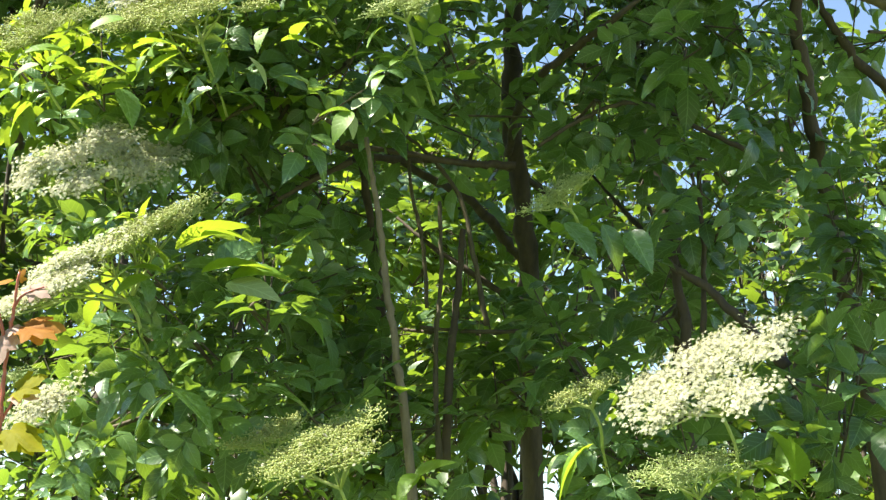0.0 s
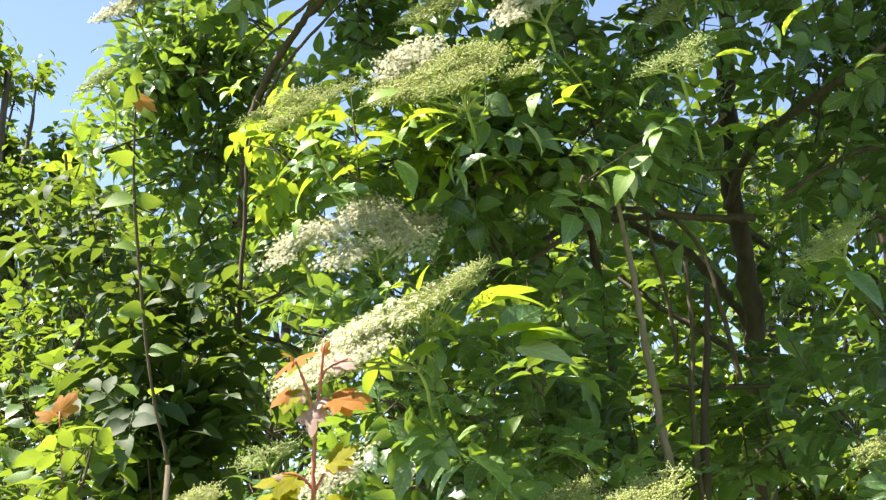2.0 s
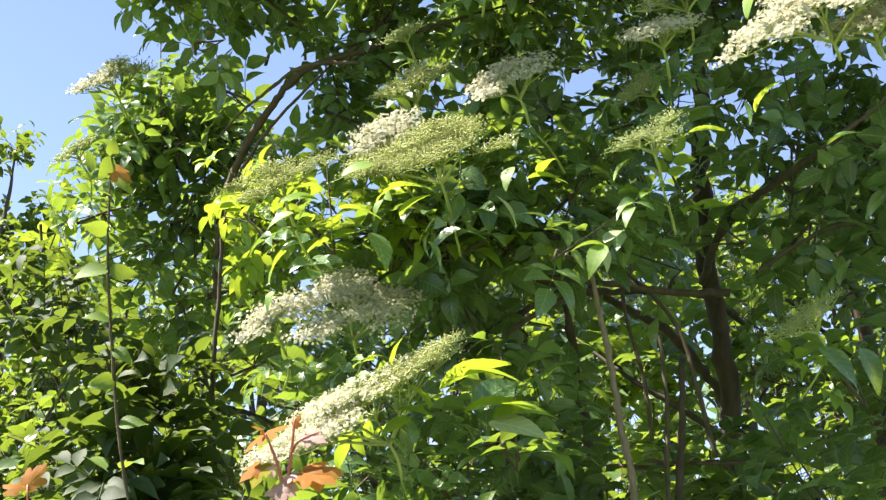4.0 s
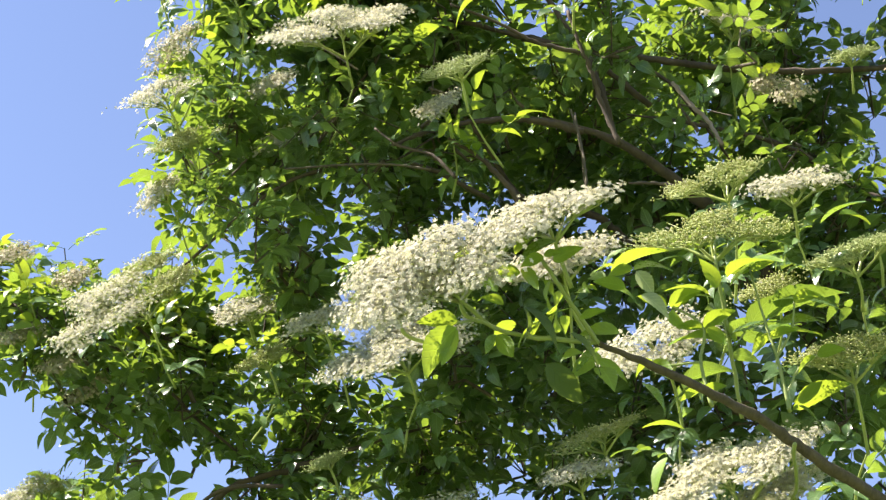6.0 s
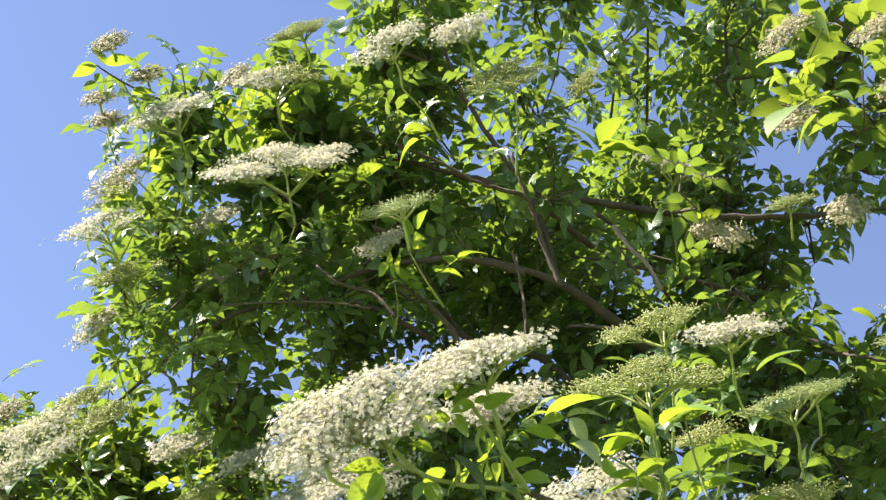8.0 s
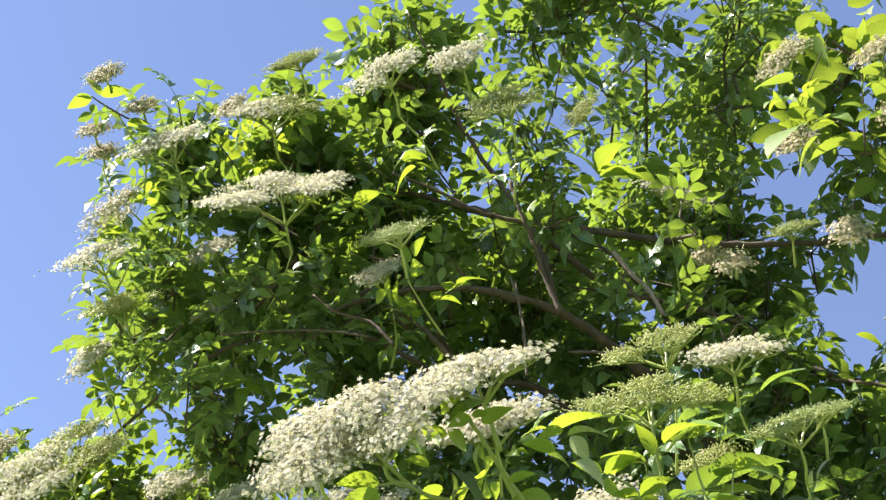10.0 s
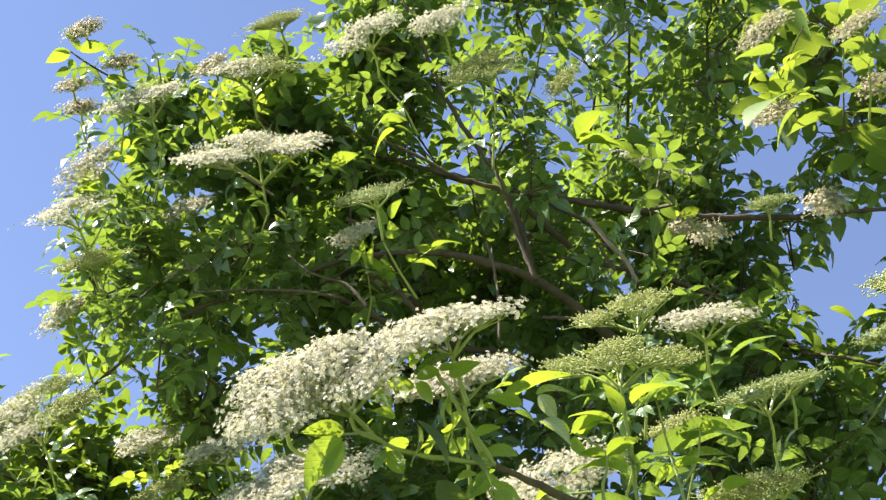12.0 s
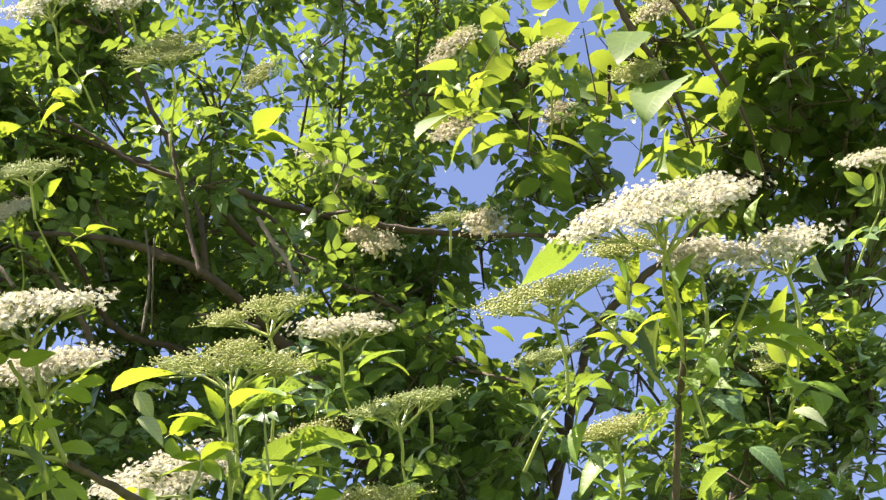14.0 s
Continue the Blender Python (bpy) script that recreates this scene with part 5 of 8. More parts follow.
flower_cluster((-0.660, 1.668, 3.416), (-0.180, -0.939, 0.295), (0.341, 0.221, 0.914), 0.022, "faded", stem=0.015, hang=(0.100, 0.900, -0.450))
flower_cluster((-0.609, 1.719, 3.395), (-0.070, -0.928, 0.366), (0.400, 0.310, 0.862), 0.022, "faded", stem=0.015, hang=(0.100, 0.900, -0.450))
flower_cluster((-0.698, 1.762, 3.393), (-0.007, -0.912, 0.410), (0.344, 0.383, 0.857), 0.021, "faded", stem=0.015, hang=(0.100, 0.900, -0.450))
flower_cluster((-0.688, 1.790, 3.372), (0.075, -0.909, 0.409), (0.489, 0.391, 0.780), 0.024, "faded", stem=0.015, hang=(0.100, 0.900, -0.450))
flower_cluster((-0.471, 1.747, 3.415), (-0.319, -0.909, 0.267), (0.424, 0.115, 0.898), 0.024, "faded", stem=0.015, hang=(0.100, 0.900, -0.450))
flower_cluster((-0.213, 1.651, 3.361), (-0.320, -0.899, 0.300), (0.856, -0.138, 0.499), 0.072, "open", stem=0.04, hang=(0.100, 0.900, -0.450), dense=0.9)
flower_cluster((-0.097, 1.646, 3.375), (-0.264, -0.905, 0.333), (0.876, -0.081, 0.475), 0.055, "open", stem=0.04, hang=(0.100, 0.900, -0.450), dense=0.9)
flower_cluster((-0.030, 1.660, 3.288), (-0.217, -0.834, 0.508), (0.931, -0.020, 0.365), 0.074, "bud", stem=0.04, hang=(0.100, 0.900, -0.450))
flower_cluster((0.492, 1.265, 2.630), (-0.351, -0.729, 0.588), (0.935, -0.311, 0.173), 0.100, "open", stem=0.09, hang=(0.120, 0.600, -0.800))
flower_cluster((0.548, 1.319, 2.629), (-0.285, -0.788, 0.546), (0.952, -0.169, 0.254), 0.047, "open", stem=0.05, hang=(0.120, 0.600, -0.800))
flower_cluster((0.620, 1.294, 2.618), (-0.408, -0.662, 0.629), (0.912, -0.331, 0.242), 0.062, "open", stem=0.06, hang=(0.120, 0.600, -0.800))
flower_cluster((0.402, 1.362, 2.606), (-0.380, -0.659, 0.649), (0.923, -0.226, 0.311), 0.074, "bud", stem=0.07, hang=(0.120, 0.600, -0.800))
flower_cluster((0.487, 1.363, 2.670), (-0.247, -0.742, 0.623), (0.936, -0.015, 0.353), 0.035, "bud", stem=0.05, hang=(0.120, 0.600, -0.800))
flower_cluster((0.496, 1.509, 2.552), (-0.238, -0.625, 0.744), (0.961, -0.040, 0.274), 0.044, "bud", stem=0.05, hang=(0.120, 0.600, -0.800))
flower_cluster((0.543, 1.942, 2.981), (-0.345, -0.562, 0.752), (0.933, -0.116, 0.341), 0.053, "green", stem=0.04, hang=(0.100, 0.900, -0.450))
flower_cluster((0.382, 1.646, 3.319), (-0.588, -0.737, 0.333), (0.711, -0.275, 0.647), 0.039, "faded", stem=0.015, hang=(0.100, 0.900, -0.450))
flower_cluster((0.514, 1.630, 3.306), (-0.512, -0.766, 0.388), (0.784, -0.233, 0.575), 0.036, "faded", stem=0.015, hang=(0.100, 0.900, -0.450))
flower_cluster((0.650, 1.626, 3.270), (-0.425, -0.800, 0.423), (0.887, -0.274, 0.373), 0.048, "bud", stem=0.04, hang=(0.100, 0.900, -0.450))
flower_cluster((0.896, 1.501, 2.983), (-0.308, -0.675, 0.671), (0.951, -0.219, 0.216), 0.039, "green", stem=0.04, hang=(0.100, 0.900, -0.450))
flower_cluster((0.842, 1.781, 2.875), (-0.359, -0.628, 0.690), (0.933, -0.218, 0.287), 0.046, "bud", stem=0.04, hang=(0.100, 0.900, -0.450))
flower_cluster((0.296, 1.850, 3.104), (-0.100, -0.900, 0.300), (0.600, 0.100, 0.700), 0.020, "faded", stem=0.015, hang=(0.100, 0.900, -0.450))
flower_cluster((0.411, 1.650, 2.970), (-0.100, -0.900, 0.300), (0.600, 0.100, 0.700), 0.020, "faded", stem=0.015, hang=(0.100, 0.900, -0.450))
flower_cluster((0.266, 1.900, 3.168), (-0.100, -0.900, 0.300), (0.500, 0.100, 0.800), 0.016, "faded", stem=0.015, hang=(0.100, 0.900, -0.450))
flower_cluster((0.417, 1.950, 3.263), (-0.100, -0.700, 0.700), (0.970, 0.000, 0.100), 0.045, "green", stem=0.04, hang=(0.100, 0.900, -0.450))
flower_cluster((0.094, 1.850, 3.459), (-0.500, -0.800, 0.200), (0.150, 0.100, 0.900), 0.036, "bud", stem=0.04, hang=(0.100, 0.900, -0.450))
flower_cluster((-0.361, 1.700, 3.463), (-0.250, -0.800, 0.500), (0.900, 0.000, 0.400), 0.044, "bud", stem=0.04, hang=(0.100, 0.900, -0.450))
flower_cluster((0.341, 1.750, 2.756), (-0.200, -0.600, 0.750), (0.970, 0.000, 0.200), 0.037, "green", stem=0.04, hang=(0.100, 0.900, -0.450))
flower_cluster((0.888, 1.500, 2.978), (-0.300, -0.700, 0.600), (0.950, -0.200, 0.200), 0.032, "open", stem=0.04, hang=(0.100, 0.900, -0.450))
flower_cluster((0.755, 1.600, 2.749), (-0.300, -0.650, 0.700), (0.950, -0.200, 0.100), 0.037, "green", stem=0.04, hang=(0.100, 0.900, -0.450))
flower_cluster((0.562, 1.750, 3.310), (-0.400, -0.800, 0.300), (0.700, -0.200, 0.600), 0.026, "faded", stem=0.015, hang=(0.100, 0.900, -0.450))
flower_cluster((0.739, 1.700, 3.521), (-0.400, -0.800, 0.300), (0.700, -0.200, 0.600), 0.038, "faded", stem=0.015, hang=(0.100, 0.900, -0.450))
flower_cluster((0.383, 1.700, 3.194), (-0.400, -0.800, 0.300), (0.800, -0.200, 0.500), 0.028, "faded", stem=0.015, hang=(0.100, 0.900, -0.450))

# ---- leafy shoots under the clusters ----
sprig(elder, (0.379, 2.022, 1.761), (0.318, 1.932, 1.791), 2, 0.50, "young", radius=0.002)
sprig(elder, (0.181, 2.070, 1.808), (0.169, 1.980, 1.838), 2, 0.50, "elder", radius=0.002)
sprig(elder, (-0.119, 2.016, 1.667), (-0.105, 1.926, 1.697), 2, 0.50, "elder", radius=0.002)
sprig(elder, (-0.276, 2.094, 1.762), (-0.216, 2.004, 1.792), 2, 0.48, "young", radius=0.002)
sprig(elder, (0.115, 2.193, 2.103), (0.141, 2.103, 2.133), 2, 0.48, "young", radius=0.002)
sprig(elder, (0.289, 2.013, 1.684), (0.282, 1.923, 1.714), 2, 0.50, "elder", radius=0.002)
sprig(elder, (-0.393, 2.017, 1.924), (-0.384, 1.927, 1.954), 2, 0.48, "elder", radius=0.002)
sprig(elder, (-0.509, 2.191, 2.118), (-0.477, 2.101, 2.148), 2, 0.48, "elder", radius=0.002)
sprig(elder, (-0.500, 1.962, 2.226), (-0.515, 1.872, 2.256), 2, 0.48, "elder", radius=0.002)
sprig(elder, (-0.375, 2.088, 2.343), (-0.404, 1.998, 2.373), 2, 0.48, "young", radius=0.002)
sprig(elder, (-0.334, 2.058, 2.281), (-0.335, 1.968, 2.311), 2, 0.48, "elder", radius=0.002)
sprig(elder, (-0.046, 1.981, 2.270), (-0.062, 1.891, 2.300), 2, 0.48, "young", radius=0.002)
sprig(elder, (-0.478, 2.030, 1.771), (-0.472, 1.940, 1.801), 2, 0.48, "elder", radius=0.002)
sprig(elder, (-0.707, 2.356, 1.800), (-0.765, 2.266, 1.830), 2, 0.48, "elder", radius=0.002)
sprig(elder, (-0.682, 2.382, 1.864), (-0.675, 2.292, 1.894), 2, 0.48, "elder", radius=0.002)
sprig(elder, (-0.650, 2.331, 2.170), (-0.623, 2.241, 2.200), 2, 0.48, "elder", radius=0.002)
sprig(near_branch, (-0.048, 1.460, 2.409), (-0.050, 1.370, 2.439), 2, 0.50, "young", radius=0.002)
sprig(elder, (-0.297, 1.997, 2.614), (-0.268, 1.907, 2.644), 2, 0.48, "elder", radius=0.002)
sprig(elder, (-0.392, 2.071, 2.728), (-0.401, 1.981, 2.758), 2, 0.48, "elder", radius=0.002)
sprig(near_branch, (0.103, 1.649, 2.483), (0.116, 1.559, 2.513), 2, 0.50, "elder", radius=0.002)
sprig(near_branch, (0.149, 1.711, 2.651), (0.148, 1.621, 2.681), 2, 0.48, "elder", radius=0.002)
sprig(elder, (0.270, 1.759, 2.676), (0.228, 1.669, 2.706), 2, 0.48, "elder", radius=0.002)
sprig(near_branch, (0.071, 1.758, 2.431), (0.065, 1.668, 2.461), 2, 0.50, "elder", radius=0.002)
sprig(near_branch, (0.262, 1.785, 2.407), (0.268, 1.695, 2.437), 2, 0.50, "elder", radius=0.002)
sprig(elder, (0.323, 1.837, 2.621), (0.306, 1.747, 2.651), 2, 0.48, "elder", radius=0.002)
sprig(elder, (0.204, 1.867, 2.614), (0.210, 1.777, 2.644), 2, 0.48, "elder", radius=0.002)
sprig(elder, (-0.690, 2.132, 2.814), (-0.697, 2.042, 2.844), 2, 0.48, "elder", radius=0.002)
sprig(elder, (-0.570, 2.307, 2.909), (-0.591, 2.217, 2.939), 2, 0.48, "young", radius=0.002)
sprig(elder, (-0.406, 1.871, 3.084), (-0.357, 1.781, 3.114), 2, 0.48, "elder", radius=0.002)
sprig(elder, (-0.566, 1.869, 3.225), (-0.537, 1.779, 3.255), 2, 0.48, "elder", radius=0.002)
sprig(elder, (-0.677, 1.920, 3.155), (-0.616, 1.830, 3.185), 2, 0.48, "elder", radius=0.002)
sprig(elder, (-0.611, 1.925, 3.049), (-0.632, 1.835, 3.079), 2, 0.48, "elder", radius=0.002)
sprig(elder, (-0.672, 1.973, 2.999), (-0.607, 1.883, 3.029), 2, 0.48, "elder", radius=0.002)
sprig(elder, (-0.648, 2.049, 2.975), (-0.658, 1.959, 3.005), 2, 0.48, "young", radius=0.002)
sprig(elder, (-0.355, 1.911, 3.332), (-0.403, 1.821, 3.362), 2, 0.48, "young", radius=0.002)
sprig(elder, (0.236, 2.035, 3.218), (0.225, 1.945, 3.248), 2, 0.48, "young", radius=0.002)
sprig(elder, (-0.139, 1.844, 2.993), (-0.181, 1.754, 3.023), 2, 0.48, "young", radius=0.002)
sprig(elder, (-0.226, 1.951, 3.024), (-0.214, 1.861, 3.054), 2, 0.48, "elder", radius=0.002)
sprig(elder, (-0.444, 2.020, 3.157), (-0.494, 1.930, 3.187), 2, 0.48, "elder", radius=0.002)
sprig(elder, (-0.467, 2.082, 3.086), (-0.490, 1.992, 3.116), 2, 0.48, "young", radius=0.002)
sprig(elder, (-0.033, 2.078, 2.464), (-0.044, 1.988, 2.494), 2, 0.48, "elder", radius=0.002)
sprig(elder, (-0.033, 2.099, 2.528), (-0.009, 2.009, 2.558), 2, 0.48, "elder", radius=0.002)
sprig(elder, (-0.193, 2.097, 2.413), (-0.234, 2.007, 2.443), 2, 0.48, "elder", radius=0.002)
sprig(elder, (-0.407, 2.166, 2.451), (-0.389, 2.076, 2.481), 2, 0.48, "elder", radius=0.002)
sprig(elder, (-0.963, 2.467, 2.644), (-0.969, 2.377, 2.674), 2, 0.48, "elder", radius=0.002)
sprig(elder, (-1.090, 2.522, 2.556), (-1.053, 2.432, 2.586), 2, 0.48, "elder", radius=0.002)
sprig(elder, (-0.688, 2.548, 2.550), (-0.688, 2.458, 2.580), 2, 0.48, "elder", radius=0.002)
sprig(elder, (-0.591, 2.412, 2.965), (-0.613, 2.322, 2.995), 2, 0.48, "elder", radius=0.002)
sprig(elder, (-0.955, 2.168, 2.956), (-0.948, 2.078, 2.986), 2, 0.48, "young", radius=0.002)
sprig(elder, (-0.986, 2.266, 2.860), (-0.962, 2.176, 2.890), 2, 0.48, "young", radius=0.002)
sprig(elder, (-0.891, 2.272, 2.798), (-0.888, 2.182, 2.828), 2, 0.48, "elder", radius=0.002)
sprig(elder, (-0.834, 2.314, 2.775), (-0.840, 2.224, 2.805), 2, 0.48, "young", radius=0.002)
sprig(elder, (-0.801, 2.181, 2.912), (-0.846, 2.091, 2.942), 2, 0.48, "elder", radius=0.002)
sprig(elder, (-0.573, 2.190, 2.743), (-0.512, 2.100, 2.773), 2, 0.48, "elder", radius=0.002)
sprig(elder, (-0.447, 2.299, 2.620), (-0.428, 2.209, 2.650), 2, 0.48, "elder", radius=0.002)
sprig(elder, (-0.121, 2.193, 2.453), (-0.053, 2.103, 2.483), 2, 0.48, "elder", radius=0.002)
sprig(elder, (-0.620, 1.813, 3.364), (-0.652, 1.723, 3.394), 2, 0.48, "elder", radius=0.002)
sprig(elder, (-0.634, 1.863, 3.341), (-0.604, 1.773, 3.371), 2, 0.48, "elder", radius=0.002)
sprig(elder, (-0.693, 1.905, 3.337), (-0.695, 1.815, 3.367), 2, 0.48, "elder", radius=0.002)
sprig(elder, (-0.626, 1.935, 3.316), (-0.687, 1.845, 3.346), 2, 0.48, "young", radius=0.002)
sprig(elder, (-0.436, 1.891, 3.364), (-0.459, 1.801, 3.394), 2, 0.48, "young", radius=0.002)
sprig(elder, (-0.142, 1.810, 3.303), (-0.195, 1.720, 3.333), 2, 0.48, "elder", radius=0.002)
sprig(elder, (-0.042, 1.801, 3.318), (-0.083, 1.711, 3.348), 2, 0.48, "elder", radius=0.002)
sprig(elder, (-0.024, 1.814, 3.223), (-0.018, 1.724, 3.253), 2, 0.48, "elder", radius=0.002)
sprig(right_branch, (0.572, 1.448, 2.505), (0.526, 1.358, 2.535), 2, 0.50, "young", radius=0.002)
sprig(right_branch, (0.554, 1.461, 2.550), (0.564, 1.371, 2.580), 2, 0.50, "young", radius=0.002)
sprig(right_branch, (0.659, 1.439, 2.527), (0.644, 1.349, 2.557), 2, 0.50, "young", radius=0.002)
sprig(right_branch, (0.401, 1.517, 2.502), (0.429, 1.427, 2.532), 2, 0.50, "elder", radius=0.002)
sprig(right_branch, (0.574, 1.500, 2.590), (0.500, 1.410, 2.620), 2, 0.50, "young", radius=0.002)
sprig(right_branch, (0.492, 1.643, 2.465), (0.509, 1.553, 2.495), 2, 0.50, "young", radius=0.002)
sprig(elder, (0.520, 2.082, 2.908), (0.560, 1.992, 2.938), 2, 0.48, "elder", radius=0.002)
sprig(elder, (0.431, 1.789, 3.264), (0.405, 1.699, 3.294), 2, 0.48, "young", radius=0.002)
sprig(elder, (0.544, 1.773, 3.250), (0.534, 1.683, 3.280), 2, 0.48, "elder", radius=0.002)
sprig(elder, (0.674, 1.774, 3.210), (0.669, 1.684, 3.240), 2, 0.48, "elder", radius=0.002)
sprig(elder, (0.902, 1.643, 2.915), (0.910, 1.553, 2.945), 2, 0.48, "elder", radius=0.002)
sprig(elder, (0.862, 1.922, 2.806), (0.859, 1.832, 2.836), 2, 0.48, "young", radius=0.002)

# ---- trees behind ----
background_tree((-3.40, 5.80, 2.50), (0.70, 0.60, 0.90), 600)
background_tree((-2.50, 5.60, 2.40), (0.80, 0.70, 0.90), 700)
background_tree((-1.60, 5.30, 2.30), (0.80, 0.70, 0.90), 700)
background_tree((-0.70, 5.50, 2.30), (0.80, 0.70, 0.90), 700)
background_tree((0.20, 5.10, 2.20), (0.80, 0.70, 0.80), 600)
background_tree((1.00, 4.90, 2.30), (0.80, 0.70, 0.90), 600)
background_tree((1.80, 4.80, 2.30), (0.80, 0.70, 0.90), 600)
background_tree((2.60, 4.80, 2.40), (0.80, 0.70, 0.90), 500)
background_tree((-2.70, 4.50, 1.80), (0.75, 0.50, 0.70), 600)
background_tree((-1.80, 4.10, 1.70), (0.75, 0.50, 0.70), 600)
background_tree((-0.90, 4.20, 1.80), (0.75, 0.50, 0.70), 600)
background_tree((0.00, 4.10, 1.80), (0.75, 0.50, 0.70), 600)
background_tree((0.80, 3.90, 1.70), (0.75, 0.50, 0.70), 600)
background_tree((1.60, 4.00, 1.80), (0.75, 0.50, 0.70), 600)
background_tree((-4.30, 8.20, 3.90), (0.70, 0.80, 1.20), 700)
background_tree((-3.20, 4.90, 1.90), (0.80, 0.50, 0.80), 600)
background_tree((-2.20, 5.00, 2.00), (0.80, 0.50, 0.80), 600)
background_tree((-0.40, 4.80, 2.00), (0.80, 0.50, 0.80), 600)
background_tree((0.50, 4.60, 1.90), (0.80, 0.50, 0.80), 600)
background_tree((1.30, 4.50, 1.90), (0.80, 0.50, 0.80), 600)
background_tree((2.20, 4.40, 1.90), (0.80, 0.50, 0.80), 600)
background_tree((0.00, 6.50, 3.00), (0.80, 0.50, 0.80), 600)
background_tree((1.20, 6.40, 3.00), (0.80, 0.50, 0.80), 600)
background_tree((-1.40, 6.60, 3.00), (0.80, 0.50, 0.80), 600)
background_tree((2.40, 6.00, 2.90), (0.80, 0.50, 0.80), 600)
background_tree((1.30, 7.60, 4.30), (0.70, 0.50, 0.70), 520)
background_tree((0.40, 7.60, 4.20), (0.70, 0.50, 0.70), 520)
background_tree((-0.50, 7.70, 4.20), (0.70, 0.50, 0.70), 520)
background_tree((-1.40, 7.60, 4.10), (0.70, 0.50, 0.70), 520)
background_tree((2.20, 7.60, 4.20), (0.70, 0.50, 0.70), 520)
background_tree((-1.90, 6.40, 3.50), (0.65, 0.50, 0.75), 520)
background_tree((-1.00, 6.60, 3.60), (0.65, 0.50, 0.75), 520)
background_tree((-0.10, 6.30, 3.50), (0.65, 0.50, 0.75), 520)
background_tree((0.80, 6.40, 3.60), (0.65, 0.50, 0.75), 520)
background_tree((1.60, 6.20, 3.50), (0.65, 0.50, 0.75), 520)
background_tree((2.30, 6.30, 3.50), (0.65, 0.50, 0.75), 520)
background_tree((-2.70, 5.90, 3.10), (0.60, 0.50, 0.65), 520)
background_tree((-2.40, 6.80, 3.50), (0.60, 0.50, 0.65), 520)

# ---- single leaves on the near shoots ----
leaf(elder, (-0.673, 1.693, 3.399), (-0.006, -0.052, -0.010), (-0.028, -0.408, -0.039), 0.055, "young leaflet", 0)
leaf(elder, (-0.670, 1.694, 3.399), (0.047, -0.006, 0.006), (0.228, -0.047, 0.721), 0.050, "young leaflet", 1)
leaf(elder, (-0.684, 1.692, 3.395), (-0.037, 0.003, -0.016), (0.198, 0.089, 0.482), 0.042, "young leaflet", 2)
leaf(elder, (-0.684, 1.695, 3.392), (-0.023, -0.015, 0.001), (0.285, -0.262, 0.536), 0.028, "elder leaflet", 3)
leaf(elder, (-0.636, 1.738, 3.376), (0.035, -0.002, 0.008), (-0.197, -0.054, 0.604), 0.038, "young leaflet", 4)
leaf(elder, (-0.655, 1.720, 3.384), (-0.016, 0.007, -0.031), (0.119, -0.454, 0.763), 0.037, "elder leaflet", 5)
leaf(near_branch, (-0.060, 1.311, 2.475), (-0.035, -0.002, -0.018), (0.159, -0.529, 0.457), 0.041, "elder leaflet", 1)
# two hanging leaflets in the darkened leaf colour, for shade
leaf(near_branch, (-0.089, 1.295, 2.395), (0.030, 0.015, -0.040), (0.20, -0.50, 0.60), 0.052, "shaded leaflet", 5)
leaf(near_branch, (-0.090, 1.300, 2.396), (0.002, 0.015, -0.028), (0.50, -0.40, 0.50), 0.032, "shaded leaflet", 2)
leaf(near_branch, (-0.042, 1.310, 2.389), (0.023, 0.000, 0.009), (-0.40, 0.20, 0.85), 0.024, "young leaflet", 0)
leaf(near_branch, (-0.109, 1.310, 2.409), (-0.019, 0.000, 0.010), (0.10, 0.40, 0.90), 0.022, "young leaflet", 7)
leaf(near_branch, (-0.000, 1.310, 2.419), (-0.027, 0.000, 0.010), (-0.25, 0.45, 0.85), 0.029, "young leaflet", 6)
leaf(near_branch, (0.008, 1.310, 2.439), (-0.026, 0.000, -0.007), (-0.40, 0.20, 0.85), 0.026, "young leaflet", 5)
leaf(near_branch, (-0.063, 1.310, 2.452), (0.024, 0.000, 0.017), (0.10, 0.40, 0.90), 0.029, "young leaflet", 4)
leaf(near_branch, (-0.145, 1.310, 2.439), (0.018, 0.000, 0.016), (-0.25, 0.45, 0.85), 0.024, "young leaflet", 3)
leaf(near_branch, (-0.098, 1.310, 2.463), (0.016, 0.000, 0.022), (-0.40, 0.20, 0.85), 0.027, "young leaflet", 2)
leaf(near_branch, (-0.093, 1.310, 2.445), (0.018, 0.000, -0.022), (0.10, 0.40, 0.90), 0.029, "young leaflet", 1)
leaf(near_branch, (-0.093, 1.310, 2.441), (-0.028, 0.000, 0.006), (-0.25, 0.45, 0.85), 0.029, "young leaflet", 0)
# shade on this leaflet comes from its dark colour
leaf(near_branch, (-0.073, 1.318, 2.350), (0.029, 0.027, -0.026), (-0.15, -0.89, -0.26), 0.049, "shaded leaflet", 6)
leaf(near_branch, (-0.104, 1.356, 2.420), (-0.019, 0.031, -0.004), (0.204, -0.289, 0.890), 0.038, "young leaflet", 0)
leaf(near_branch, (-0.007, 1.461, 2.538), (0.054, -0.018, 0.019), (-0.139, -0.136, 0.552), 0.062, "young leaflet", 1)
leaf(near_branch, (0.016, 1.460, 2.538), (0.037, -0.015, -0.004), (-0.080, -0.144, 0.452), 0.042, "elder leaflet", 2)
leaf(near_branch, (0.093, 1.489, 2.522), (-0.040, -0.014, 0.011), (-0.074, -0.364, 0.487), 0.045, "young leaflet", 3)
leaf(near_branch, (0.096, 1.490, 2.519), (-0.049, 0.003, 0.009), (-0.075, -0.344, 0.596), 0.051, "young leaflet", 4)
